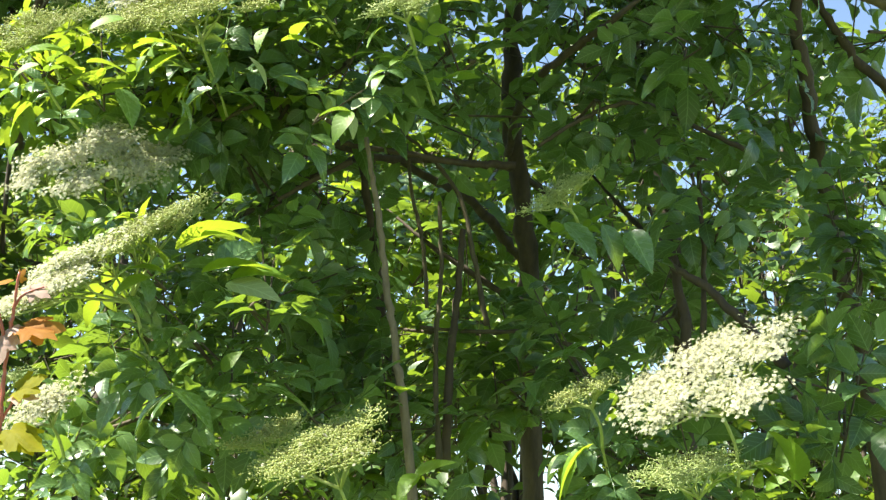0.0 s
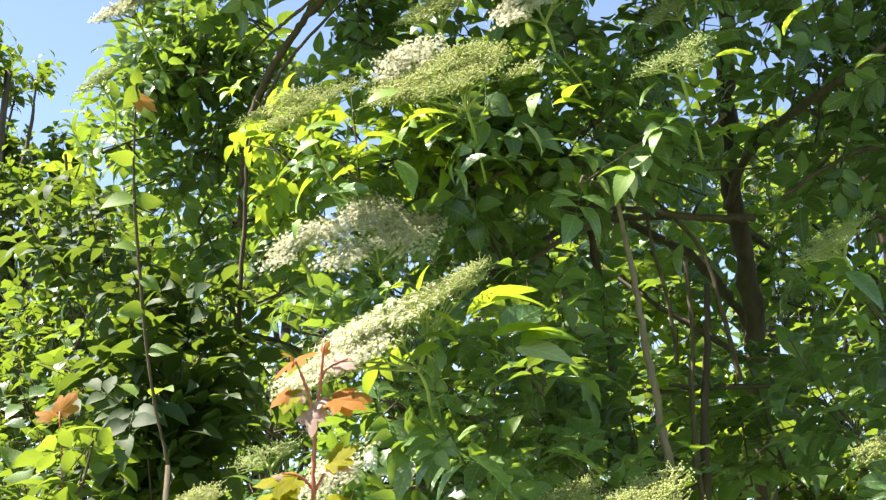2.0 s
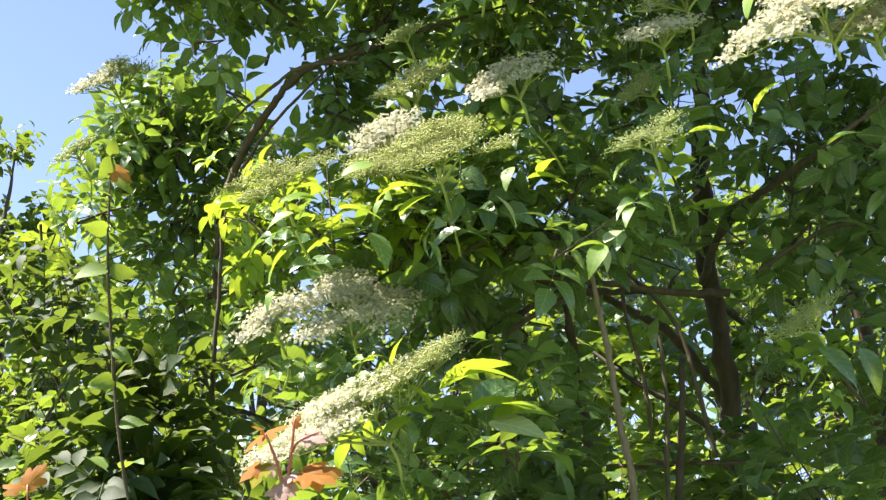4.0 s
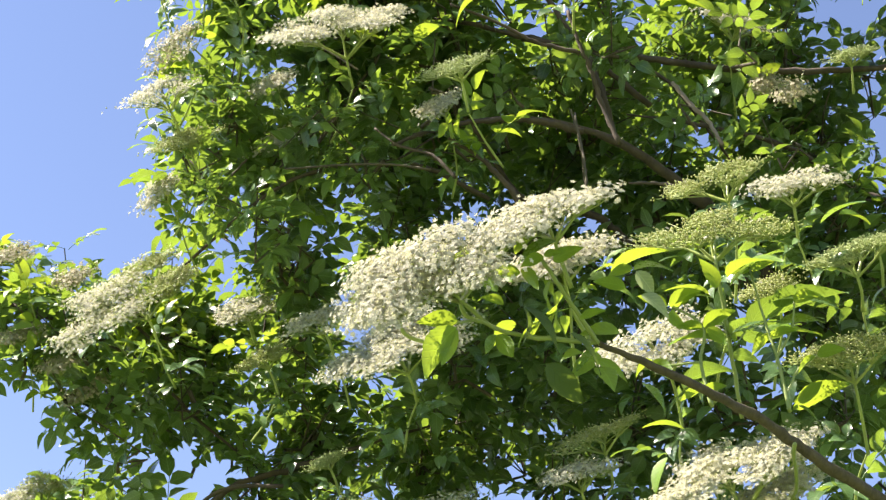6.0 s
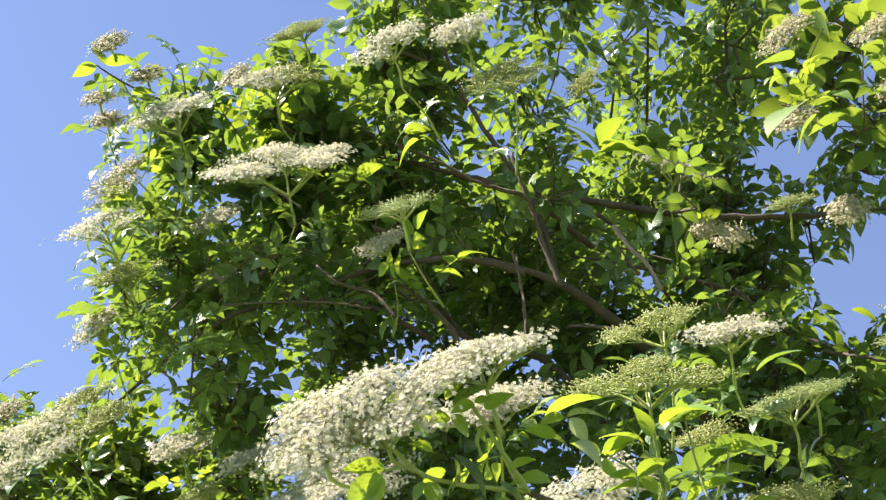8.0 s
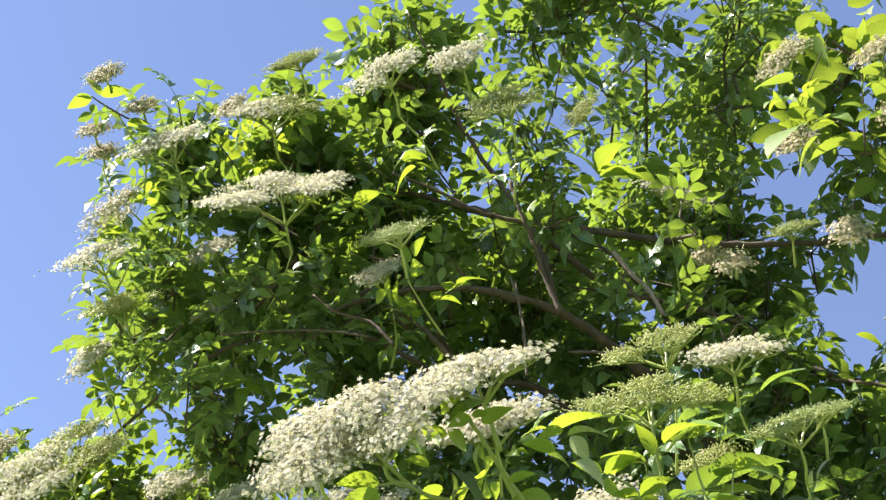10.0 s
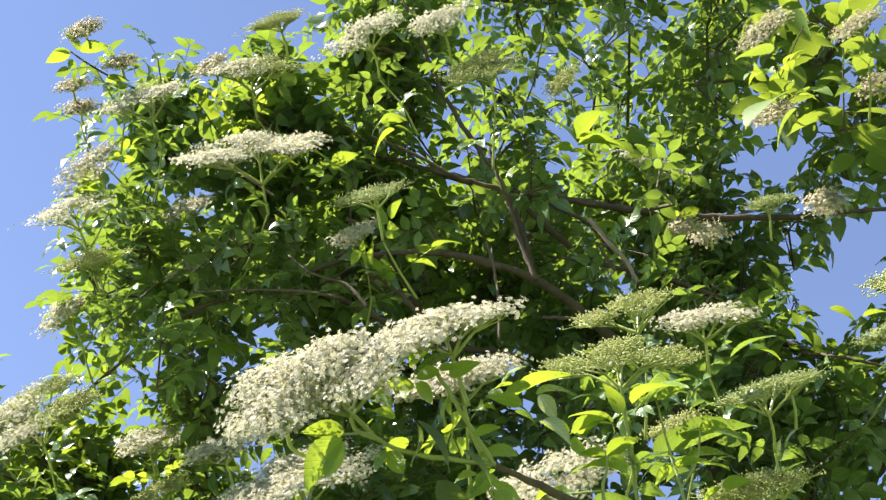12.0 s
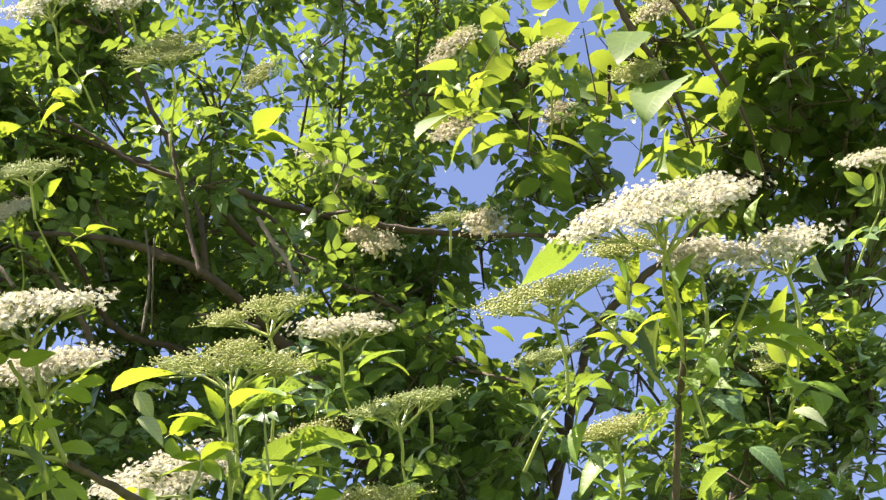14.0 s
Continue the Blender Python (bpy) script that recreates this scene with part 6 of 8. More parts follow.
leaf(near_branch, (0.114, 1.483, 2.527), (0.050, -0.035, 0.022), (0.259, -0.357, 0.305), 0.066, "elder leaflet", 5)
leaf(near_branch, (0.104, 1.513, 2.481), (-0.046, -0.029, 0.010), (0.064, -0.453, 0.710), 0.057, "young leaflet", 6)
leaf(near_branch, (0.104, 1.514, 2.478), (-0.056, -0.029, -0.003), (0.090, -0.094, 0.535), 0.065, "young leaflet", 7)
leaf(near_branch, (0.107, 1.511, 2.483), (0.051, -0.026, 0.004), (-0.213, -0.419, 0.515), 0.059, "elder leaflet", 0)
leaf(near_branch, (0.115, 1.513, 2.477), (-0.009, -0.008, 0.026), (-0.073, -0.181, 0.423), 0.030, "young leaflet", 1)
leaf(near_branch, (0.139, 1.536, 2.493), (0.064, -0.013, 0.008), (-0.192, -0.460, 0.522), 0.068, "young leaflet", 2)
leaf(near_branch, (0.158, 1.566, 2.537), (0.077, -0.029, 0.026), (0.096, 0.050, 0.676), 0.089, "elder leaflet", 3)
leaf(near_branch, (0.166, 1.556, 2.552), (0.061, -0.034, -0.011), (0.004, -0.555, 0.455), 0.073, "elder leaflet", 4)
leaf(near_branch, (0.170, 1.568, 2.530), (0.046, -0.014, -0.005), (-0.179, -0.744, 0.520), 0.050, "elder leaflet", 5)
leaf(near_branch, (0.239, 1.584, 2.672), (0.044, -0.028, 0.014), (0.146, -0.395, 0.468), 0.056, "elder leaflet", 6)
leaf(near_branch, (0.260, 1.576, 2.677), (0.039, 0.014, 0.003), (0.000, -0.679, 0.446), 0.042, "young leaflet", 7)
leaf(near_branch, (0.180, 1.611, 2.450), (0.059, -0.001, 0.030), (-0.140, 0.203, 0.589), 0.068, "young leaflet", 0)
leaf(near_branch, (0.186, 1.609, 2.452), (0.022, -0.005, -0.027), (-0.235, -0.038, 0.886), 0.036, "elder leaflet", 1)
leaf(near_branch, (0.018, 1.444, 2.526), (0.018, 0.014, -0.020), (-0.040, -0.273, 0.011), 0.031, "pale leaflet", 2)
leaf(near_branch, (0.022, 1.457, 2.506), (0.026, -0.001, -0.023), (-0.319, -0.395, 0.441), 0.036, "pale leaflet", 3)
leaf(near_branch, (-0.006, 1.453, 2.513), (0.027, -0.004, -0.015), (0.083, -0.087, 0.495), 0.032, "elder leaflet", 4)
leaf(near_branch, (0.013, 1.432, 2.390), (0.021, 0.002, -0.030), (-0.006, -0.399, 0.726), 0.038, "elder leaflet", 5)
leaf(near_branch, (-0.025, 1.373, 2.395), (-0.025, 0.018, -0.012), (0.283, -0.283, 0.388), 0.034, "elder leaflet", 6)
leaf(near_branch, (0.286, 1.681, 2.495), (0.049, -0.034, -0.000), (0.058, -0.132, 0.840), 0.062, "elder leaflet", 7)
leaf(near_branch, (0.296, 1.689, 2.476), (0.044, 0.003, 0.006), (0.120, -0.172, 0.503), 0.046, "young leaflet", 0)
leaf(near_branch, (0.280, 1.655, 2.546), (0.021, -0.044, 0.009), (-0.383, -0.356, 0.731), 0.051, "elder leaflet", 1)
leaf(near_branch, (0.071, 1.560, 2.463), (0.039, -0.034, -0.002), (0.215, -0.155, 0.666), 0.054, "elder leaflet", 2)
leaf(near_branch, (-0.005, 1.409, 2.433), (-0.037, -0.014, -0.003), (0.040, -0.570, 0.143), 0.041, "young leaflet", 3)
leaf(right_branch, (0.430, 1.299, 2.616), (-0.066, 0.015, -0.041), (-0.05, 0.25, 1.0), 0.081, "elder leaflet", 0)
leaf(right_branch, (0.427, 1.303, 2.613), (0.014, -0.001, 0.021), (-0.198, 0.048, 0.678), 0.026, "young leaflet", 6)
# another leaflet with the shade painted in
leaf(right_branch, (0.497, 1.323, 2.547), (-0.014, 0.014, -0.056), (0.010, 0.026, 0.743), 0.061, "shaded leaflet", 7)
leaf(right_branch, (0.449, 1.403, 2.516), (-0.050, 0.017, -0.011), (-0.047, -0.435, 0.825), 0.055, "young leaflet", 0)
leaf(right_branch, (0.446, 1.401, 2.520), (-0.024, 0.005, -0.047), (-0.070, 0.017, 0.487), 0.054, "young leaflet", 1)
leaf(right_branch, (0.444, 1.418, 2.497), (-0.019, 0.012, -0.036), (-0.073, -0.356, 0.547), 0.043, "young leaflet", 2)
leaf(right_branch, (0.590, 1.349, 2.550), (0.041, -0.043, -0.013), (-0.319, -0.472, 0.411), 0.063, "young leaflet", 3)
leaf(right_branch, (0.595, 1.349, 2.547), (0.052, -0.007, -0.007), (-0.047, -0.282, 0.538), 0.055, "young leaflet", 4)
leaf(right_branch, (0.624, 1.338, 2.544), (0.042, -0.016, -0.044), (0.051, -0.291, 0.755), 0.065, "young leaflet", 5)
leaf(right_branch, (0.515, 1.340, 2.566), (-0.044, 0.002, -0.022), (-0.152, -0.220, 0.543), 0.051, "young leaflet", 6)
leaf(right_branch, (0.516, 1.307, 2.573), (0.012, -0.023, 0.030), (0.018, -0.402, 0.408), 0.041, "young leaflet", 7)
leaf(right_branch, (0.470, 1.315, 2.584), (-0.008, -0.005, 0.030), (-0.175, -0.143, 0.920), 0.033, "young leaflet", 0)
leaf(right_branch, (0.536, 1.390, 2.511), (-0.004, -0.003, -0.028), (0.135, -0.289, 0.533), 0.030, "young leaflet", 1)
leaf(right_branch, (0.583, 1.264, 2.618), (0.007, -0.013, 0.032), (-0.353, -0.259, 0.298), 0.037, "young leaflet", 2)
leaf(right_branch, (0.656, 1.298, 2.619), (0.011, 0.021, -0.015), (-0.406, -0.209, 0.516), 0.029, "pale leaflet", 3)
leaf(right_branch, (0.700, 1.510, 2.588), (0.022, -0.022, -0.022), (-0.368, -0.391, 0.525), 0.039, "pale leaflet", 4)
leaf(right_branch, (0.497, 1.534, 2.486), (-0.028, -0.005, 0.023), (-0.152, -0.279, 0.413), 0.037, "young leaflet", 5)
leaf(right_branch, (0.502, 1.529, 2.490), (0.023, -0.032, 0.007), (-0.203, -0.374, 0.345), 0.041, "young leaflet", 6)
leaf(right_branch, (0.502, 1.508, 2.524), (-0.049, 0.009, -0.036), (-0.216, -0.497, 0.393), 0.064, "young leaflet", 7)
leaf(right_branch, (0.577, 1.475, 2.532), (0.023, -0.028, 0.009), (0.346, -0.477, 0.566), 0.039, "elder leaflet", 0)
leaf(right_branch, (0.587, 1.452, 2.558), (0.021, -0.022, -0.042), (-0.246, -0.393, 0.664), 0.053, "elder leaflet", 1)
leaf(right_branch, (0.503, 1.432, 2.540), (0.018, -0.003, -0.028), (-0.080, -0.417, 0.529), 0.034, "young leaflet", 2)
leaf(right_branch, (0.637, 1.567, 2.548), (-0.030, 0.034, -0.008), (0.067, -0.142, 0.598), 0.047, "elder leaflet", 3)
leaf(right_branch, (0.659, 1.547, 2.564), (0.021, -0.024, -0.043), (-0.252, -0.281, 0.635), 0.055, "elder leaflet", 4)
leaf(elder, (0.463, 1.917, 3.012), (0.033, 0.003, -0.017), (0.203, -0.141, 0.428), 0.039, "young leaflet", 5)
leaf(elder, (0.509, 1.920, 2.996), (0.031, -0.017, -0.001), (-0.008, -0.114, 0.744), 0.036, "young leaflet", 6)
leaf(elder, (0.484, 1.975, 2.932), (0.030, -0.023, 0.005), (-0.335, -0.674, 0.692), 0.040, "young leaflet", 7)
leaf(elder, (0.459, 1.974, 2.940), (-0.028, -0.008, -0.038), (-0.001, -0.211, 0.465), 0.049, "elder leaflet", 0)
leaf(elder, (-0.326, 1.843, 2.039), (0.074, 0.007, 0.040), (0.200, 0.100, 0.900), 0.088, "young leaflet", 1)
leaf(elder, (-0.297, 1.844, 2.055), (0.061, -0.011, 0.002), (0.115, -0.230, 0.787), 0.064, "young leaflet", 2)
leaf(elder, (-0.340, 1.866, 2.021), (-0.023, -0.023, 0.035), (0.244, -0.224, 1.012), 0.050, "young leaflet", 3)
leaf(elder, (-0.341, 1.867, 2.015), (-0.044, -0.015, 0.014), (0.201, 0.103, 0.733), 0.050, "young leaflet", 4)
leaf(elder, (-0.360, 1.864, 2.011), (-0.033, -0.016, -0.020), (0.332, -0.205, 0.674), 0.043, "young leaflet", 5)
leaf(elder, (-0.366, 1.856, 2.036), (-0.050, -0.016, -0.006), (0.011, -0.384, 0.682), 0.054, "young leaflet", 6)
leaf(elder, (-0.269, 1.881, 2.013), (0.073, 0.005, 0.013), (0.035, -0.434, 0.561), 0.076, "young leaflet", 7)
leaf(elder, (-0.273, 1.881, 2.009), (0.072, -0.020, -0.023), (0.035, -0.332, 0.278), 0.081, "pale leaflet", 0)
leaf(elder, (-0.302, 1.874, 2.019), (0.080, 0.002, 0.015), (0.080, -0.016, 0.660), 0.084, "young leaflet", 1)
leaf(elder, (-0.294, 1.904, 2.029), (0.051, 0.020, 0.046), (0.156, -0.723, 0.376), 0.074, "elder leaflet", 2)
leaf(elder, (-0.361, 1.871, 1.982), (-0.009, 0.003, 0.042), (0.209, -0.293, 0.690), 0.044, "elder leaflet", 3)
leaf(elder, (-0.386, 1.863, 1.988), (0.025, 0.010, -0.018), (0.304, -0.521, 0.714), 0.034, "elder leaflet", 4)
leaf(elder, (-0.326, 1.876, 1.883), (0.056, 0.005, -0.051), (0.241, -0.325, 0.810), 0.078, "elder leaflet", 5)
leaf(elder, (-0.332, 1.876, 1.874), (-0.036, -0.008, -0.046), (0.043, -0.179, 0.827), 0.061, "elder leaflet", 6)
leaf(elder, (-0.243, 1.939, 1.895), (0.068, 0.023, -0.014), (0.073, -0.116, 0.509), 0.075, "elder leaflet", 7)
leaf(elder, (-0.400, 1.911, 1.883), (-0.015, -0.014, -0.048), (0.025, -0.424, 0.712), 0.054, "elder leaflet", 0)
leaf(elder, (-0.326, 2.021, 1.942), (-0.042, -0.007, -0.018), (-0.037, -0.367, 0.876), 0.047, "young leaflet", 1)
leaf(elder, (-0.306, 2.027, 1.928), (0.022, -0.007, 0.027), (0.343, -0.550, 0.630), 0.037, "young leaflet", 2)
leaf(elder, (-0.400, 1.847, 2.289), (0.058, -0.011, 0.013), (0.093, -0.345, 1.042), 0.062, "young leaflet", 3)
leaf(elder, (-0.381, 1.862, 2.263), (0.028, -0.010, 0.032), (-0.047, -0.149, 0.832), 0.045, "young leaflet", 4)
leaf(elder, (-0.476, 1.830, 2.277), (-0.044, -0.018, -0.003), (0.093, -0.595, 0.827), 0.049, "young leaflet", 5)
leaf(elder, (-0.506, 1.828, 2.261), (-0.034, -0.002, -0.018), (0.203, -0.502, 0.561), 0.040, "young leaflet", 6)
leaf(elder, (-0.469, 1.827, 2.289), (-0.034, -0.007, 0.008), (0.150, -0.099, 0.736), 0.036, "young leaflet", 7)
leaf(elder, (-0.408, 1.830, 2.321), (-0.041, -0.009, -0.014), (0.104, -0.384, 0.415), 0.046, "young leaflet", 0)
leaf(elder, (-0.454, 1.841, 2.269), (0.053, -0.001, -0.008), (0.195, -0.197, 0.880), 0.056, "young leaflet", 1)
leaf(elder, (-0.209, 1.871, 2.314), (0.019, -0.030, 0.013), (-0.107, -0.208, 0.489), 0.039, "young leaflet", 2)
leaf(elder, (-0.226, 1.871, 2.309), (0.048, 0.002, 0.006), (-0.074, -0.112, 0.437), 0.050, "young leaflet", 3)
leaf(elder, (-0.242, 1.863, 2.323), (-0.011, -0.017, -0.029), (-0.059, -0.173, 0.497), 0.037, "young leaflet", 4)
leaf(elder, (-0.416, 1.861, 2.244), (0.024, -0.010, -0.052), (0.234, -0.315, 0.591), 0.060, "elder leaflet", 5)
leaf(elder, (-0.349, 1.880, 2.237), (0.017, 0.020, -0.030), (0.152, -0.056, 0.566), 0.041, "elder leaflet", 6)
leaf(elder, (-0.308, 1.882, 2.252), (-0.043, 0.007, -0.025), (0.069, -0.443, 0.532), 0.052, "elder leaflet", 7)
leaf(elder, (-0.265, 1.873, 2.291), (0.029, -0.006, -0.041), (-0.114, -0.040, 0.628), 0.052, "pale leaflet", 0)
leaf(elder, (-0.516, 1.842, 2.217), (-0.020, -0.017, -0.043), (0.087, 0.178, 0.710), 0.052, "young leaflet", 1)
leaf(elder, (-0.531, 1.854, 2.171), (-0.011, -0.002, -0.023), (0.128, -0.232, 0.832), 0.027, "young leaflet", 2)
leaf(elder, (-0.133, 1.865, 2.216), (-0.037, -0.003, 0.004), (0.097, -0.177, 0.621), 0.038, "elder leaflet", 3)
leaf(elder, (-0.133, 1.864, 2.217), (-0.019, -0.022, -0.037), (0.213, -0.174, 0.743), 0.048, "young leaflet", 4)
leaf(elder, (-0.133, 1.864, 2.219), (0.023, 0.012, 0.022), (0.064, -0.613, 0.795), 0.035, "pale leaflet", 5)
leaf(elder, (-0.137, 1.865, 2.216), (0.009, 0.005, -0.031), (-0.048, -0.321, 0.771), 0.033, "pale leaflet", 6)
leaf(elder, (0.146, 1.957, 2.371), (0.033, -0.025, 0.013), (0.041, -0.310, 0.393), 0.045, "elder leaflet", 7)
leaf(elder, (-0.029, 1.863, 2.356), (0.044, -0.002, 0.004), (-0.018, -0.092, 0.465), 0.045, "young leaflet", 0)
leaf(elder, (-0.098, 1.873, 2.331), (-0.024, -0.004, -0.026), (-0.060, -0.192, 0.623), 0.037, "young leaflet", 1)
leaf(elder, (-0.085, 1.878, 2.321), (0.027, -0.005, -0.019), (-0.047, -0.411, 0.835), 0.034, "pale leaflet", 2)
leaf(elder, (-0.071, 1.954, 1.892), (-0.019, -0.010, 0.019), (-0.051, -0.338, 0.596), 0.029, "young leaflet", 3)
leaf(elder, (-0.071, 1.954, 1.895), (0.018, -0.041, 0.010), (-0.087, 0.058, 0.434), 0.047, "young leaflet", 4)
leaf(elder, (0.121, 2.000, 2.121), (0.044, -0.001, -0.052), (-0.054, -0.430, 0.658), 0.070, "elder leaflet", 5)
leaf(elder, (0.168, 1.996, 2.118), (0.025, 0.014, -0.054), (0.057, -0.546, 0.447), 0.063, "elder leaflet", 6)
leaf(elder, (0.201, 1.994, 2.109), (0.025, -0.030, -0.052), (-0.101, -0.733, 0.409), 0.067, "elder leaflet", 7)
leaf(elder, (0.168, 2.059, 1.850), (-0.042, -0.019, 0.011), (-0.093, -0.411, 0.617), 0.049, "elder leaflet", 0)
leaf(elder, (0.132, 2.011, 1.837), (-0.030, -0.011, -0.035), (0.118, -0.158, 0.895), 0.049, "young leaflet", 1)
leaf(elder, (0.139, 2.011, 1.830), (-0.020, -0.012, -0.042), (-0.156, -0.249, 0.623), 0.049, "young leaflet", 2)
leaf(elder, (0.359, 1.964, 1.818), (0.047, 0.015, -0.010), (-0.009, -0.150, 0.721), 0.052, "young leaflet", 3)
leaf(elder, (0.347, 1.965, 1.824), (0.037, -0.005, -0.032), (-0.037, -0.041, 0.660), 0.050, "young leaflet", 4)
leaf(elder, (0.390, 1.960, 1.805), (-0.011, -0.033, 0.048), (0.097, -0.085, 0.518), 0.061, "young leaflet", 5)
leaf(elder, (-0.058, 2.006, 1.797), (0.047, -0.004, 0.028), (0.112, -0.261, 0.493), 0.057, "young leaflet", 6)
leaf(elder, (-0.051, 2.006, 1.804), (-0.023, -0.025, -0.029), (0.072, -0.335, 0.636), 0.046, "young leaflet", 7)
leaf(elder, (-0.010, 2.011, 1.786), (0.054, -0.003, 0.008), (-0.047, -0.187, 0.709), 0.057, "elder leaflet", 0)
leaf(elder, (0.312, 2.048, 1.852), (0.036, 0.013, -0.005), (-0.099, -0.353, 0.997), 0.039, "pale leaflet", 1)
leaf(elder, (0.125, 2.144, 1.970), (0.036, -0.030, 0.033), (-0.059, -0.304, 0.989), 0.059, "elder leaflet", 2)
leaf(elder, (0.162, 2.143, 1.970), (-0.067, -0.005, 0.013), (-0.038, -0.350, 0.567), 0.071, "elder leaflet", 3)
leaf(near_branch, (0.037, 1.533, 2.361), (-0.017, 0.007, -0.034), (-0.229, -0.443, 0.717), 0.039, "young leaflet", 5)
leaf(near_branch, (0.055, 1.519, 2.384), (-0.038, 0.001, 0.010), (-0.082, -0.293, 0.998), 0.041, "young leaflet", 6)
leaf(near_branch, (0.034, 1.651, 2.277), (0.019, -0.020, 0.029), (-0.096, -0.323, 0.725), 0.041, "young leaflet", 7)
leaf(near_branch, (0.023, 1.647, 2.289), (0.007, 0.008, -0.023), (0.304, -0.064, 0.678), 0.026, "elder leaflet", 0)
# dark colour of the next two leaflets stands for shade
leaf(near_branch, (-0.052, 1.320, 2.381), (0.030, 0.020, -0.028), (0.10, -0.60, 0.60), 0.046, "shaded leaflet", 1)
leaf(near_branch, (-0.065, 1.352, 2.363), (0.018, 0.019, -0.025), (-0.15, -0.89, -0.26), 0.038, "shaded leaflet", 2)
leaf(near_branch, (0.109, 1.451, 2.517), (0.043, -0.051, -0.001), (-0.279, -0.080, 0.566), 0.069, "young leaflet", 3)
leaf(near_branch, (0.097, 1.458, 2.509), (-0.010, -0.023, 0.026), (-0.023, -0.310, 0.699), 0.037, "young leaflet", 4)

# ---- red-stemmed sapling ----
sapling = plant("sapling", "young sapling with red stem and orange-brown new leaves", "sapling")
limb(elder, ((-0.553, 1.856, 3.412), (-0.582, 1.788, 3.394), (-0.654, 1.716, 3.387), (-0.685, 1.691, 3.396)), (0.0021, 0.0019, 0.0011), "twig", TWIG, 7)
limb(elder, ((-0.030, 1.815, 3.064), (-0.024, 1.819, 2.981), (-0.021, 1.864, 2.922)), (0.0014, 0.0012, 0.0007), "twig", TWIG, 7)
limb(elder, ((0.443, 2.040, 3.025), (0.500, 1.999, 2.980), (0.568, 2.000, 2.957)), (0.0029, 0.0026, 0.0016), "twig", TWIG, 7)
limb(sapling, ((-0.484, 1.883, -0.020), (-0.454, 1.833, 0.891), (-0.484, 1.783, 1.801)), (0.005, 0.0035, 0.0024), "stem", REDSTALK, 7)
limb(sapling, ((-0.484, 1.784, 1.798), (-0.482, 1.774, 1.876), (-0.478, 1.766, 1.924), (-0.475, 1.762, 1.948), (-0.470, 1.754, 1.989)), (0.0024, 0.0022, 0.0013), "stem", REDSTALK, 7)
limb(sapling, ((-0.482, 1.767, 1.912), (-0.491, 1.757, 1.947), (-0.501, 1.748, 1.971)), (0.0021, 0.0019, 0.0011), "side_shoot", REDSTALK, 7)
limb(sapling, ((-0.476, 1.762, 1.948), (-0.466, 1.761, 1.965), (-0.445, 1.765, 1.975)), (0.0014, 0.0013, 0.0008), "side_shoot", REDSTALK, 7)
limb(sapling, ((-0.483, 1.780, 1.834), (-0.498, 1.773, 1.848), (-0.516, 1.766, 1.850)), (0.0017, 0.0016, 0.0009), "side_shoot", REDSTALK, 7)
limb(sapling, ((-0.483, 1.781, 1.828), (-0.472, 1.781, 1.852), (-0.468, 1.781, 1.861)), (0.0017, 0.0016, 0.0009), "side_shoot", REDSTALK, 7)
leaf(sapling, (-0.505, 1.765, 1.973), (-0.025, -0.012, -0.015), (-0.20, -0.50, 0.90), 0.028, "russet", 0)
leaf(sapling, (-0.506, 1.765, 1.975), (0.030, -0.010, 0.012), (0.00, -0.60, 0.80), 0.028, "russet", 1)
leaf(sapling, (-0.506, 1.765, 1.976), (-0.007, -0.015, 0.009), (0.00, -0.70, 0.70), 0.016, "russet", 2)
leaf(sapling, (-0.474, 1.765, 1.983), (0.008, -0.010, 0.010), (0.10, -0.90, 0.30), 0.014, "russet", 3)
leaf(sapling, (-0.461, 1.765, 1.931), (0.044, -0.010, 0.007), (0.00, -0.80, 0.60), 0.039, "russet", 4)
leaf(sapling, (-0.461, 1.765, 1.931), (0.043, -0.020, -0.009), (0.10, -0.60, 0.80), 0.041, "russet", 5)
leaf(sapling, (-0.509, 1.765, 1.940), (-0.020, -0.015, -0.016), (-0.10, -0.80, 0.60), 0.026, "russet", 6)
leaf(sapling, (-0.508, 1.765, 1.940), (-0.006, -0.020, -0.026), (-0.10, -0.60, 0.70), 0.028, "lobed", 7)
leaf(sapling, (-0.505, 1.765, 1.940), (0.017, -0.015, -0.014), (0.10, -0.80, 0.50), 0.020, "blush", 0)
leaf(sapling, (-0.483, 1.765, 1.914), (-0.022, -0.010, -0.007), (-0.10, -0.80, 0.50), 0.020, "blush", 1)
leaf(sapling, (-0.483, 1.765, 1.918), (-0.001, -0.020, -0.028), (-0.20, -0.90, 0.30), 0.027, "blush", 2)
leaf(sapling, (-0.476, 1.765, 1.930), (0.020, -0.015, -0.007), (0.20, -0.80, 0.50), 0.020, "blush", 3)
leaf(sapling, (-0.478, 1.765, 1.924), (0.002, -0.015, -0.023), (0.10, -0.90, 0.20), 0.021, "blush", 4)
leaf(sapling, (-0.461, 1.765, 1.973), (0.029, -0.010, -0.008), (0.00, -0.80, 0.60), 0.025, "blush", 5)
leaf(sapling, (-0.465, 1.765, 1.856), (0.033, -0.010, 0.002), (0.00, -0.60, 0.80), 0.027, "blush", 6)
leaf(sapling, (-0.462, 1.765, 1.863), (0.031, -0.010, 0.016), (0.20, -0.80, 0.50), 0.032, "lobed", 7)
leaf(sapling, (-0.462, 1.765, 1.862), (0.028, -0.015, 0.002), (0.10, -0.70, 0.60), 0.028, "lobed", 0)
leaf(sapling, (-0.502, 1.765, 1.844), (-0.044, -0.015, -0.003), (-0.10, -0.70, 0.70), 0.040, "lobed", 1)
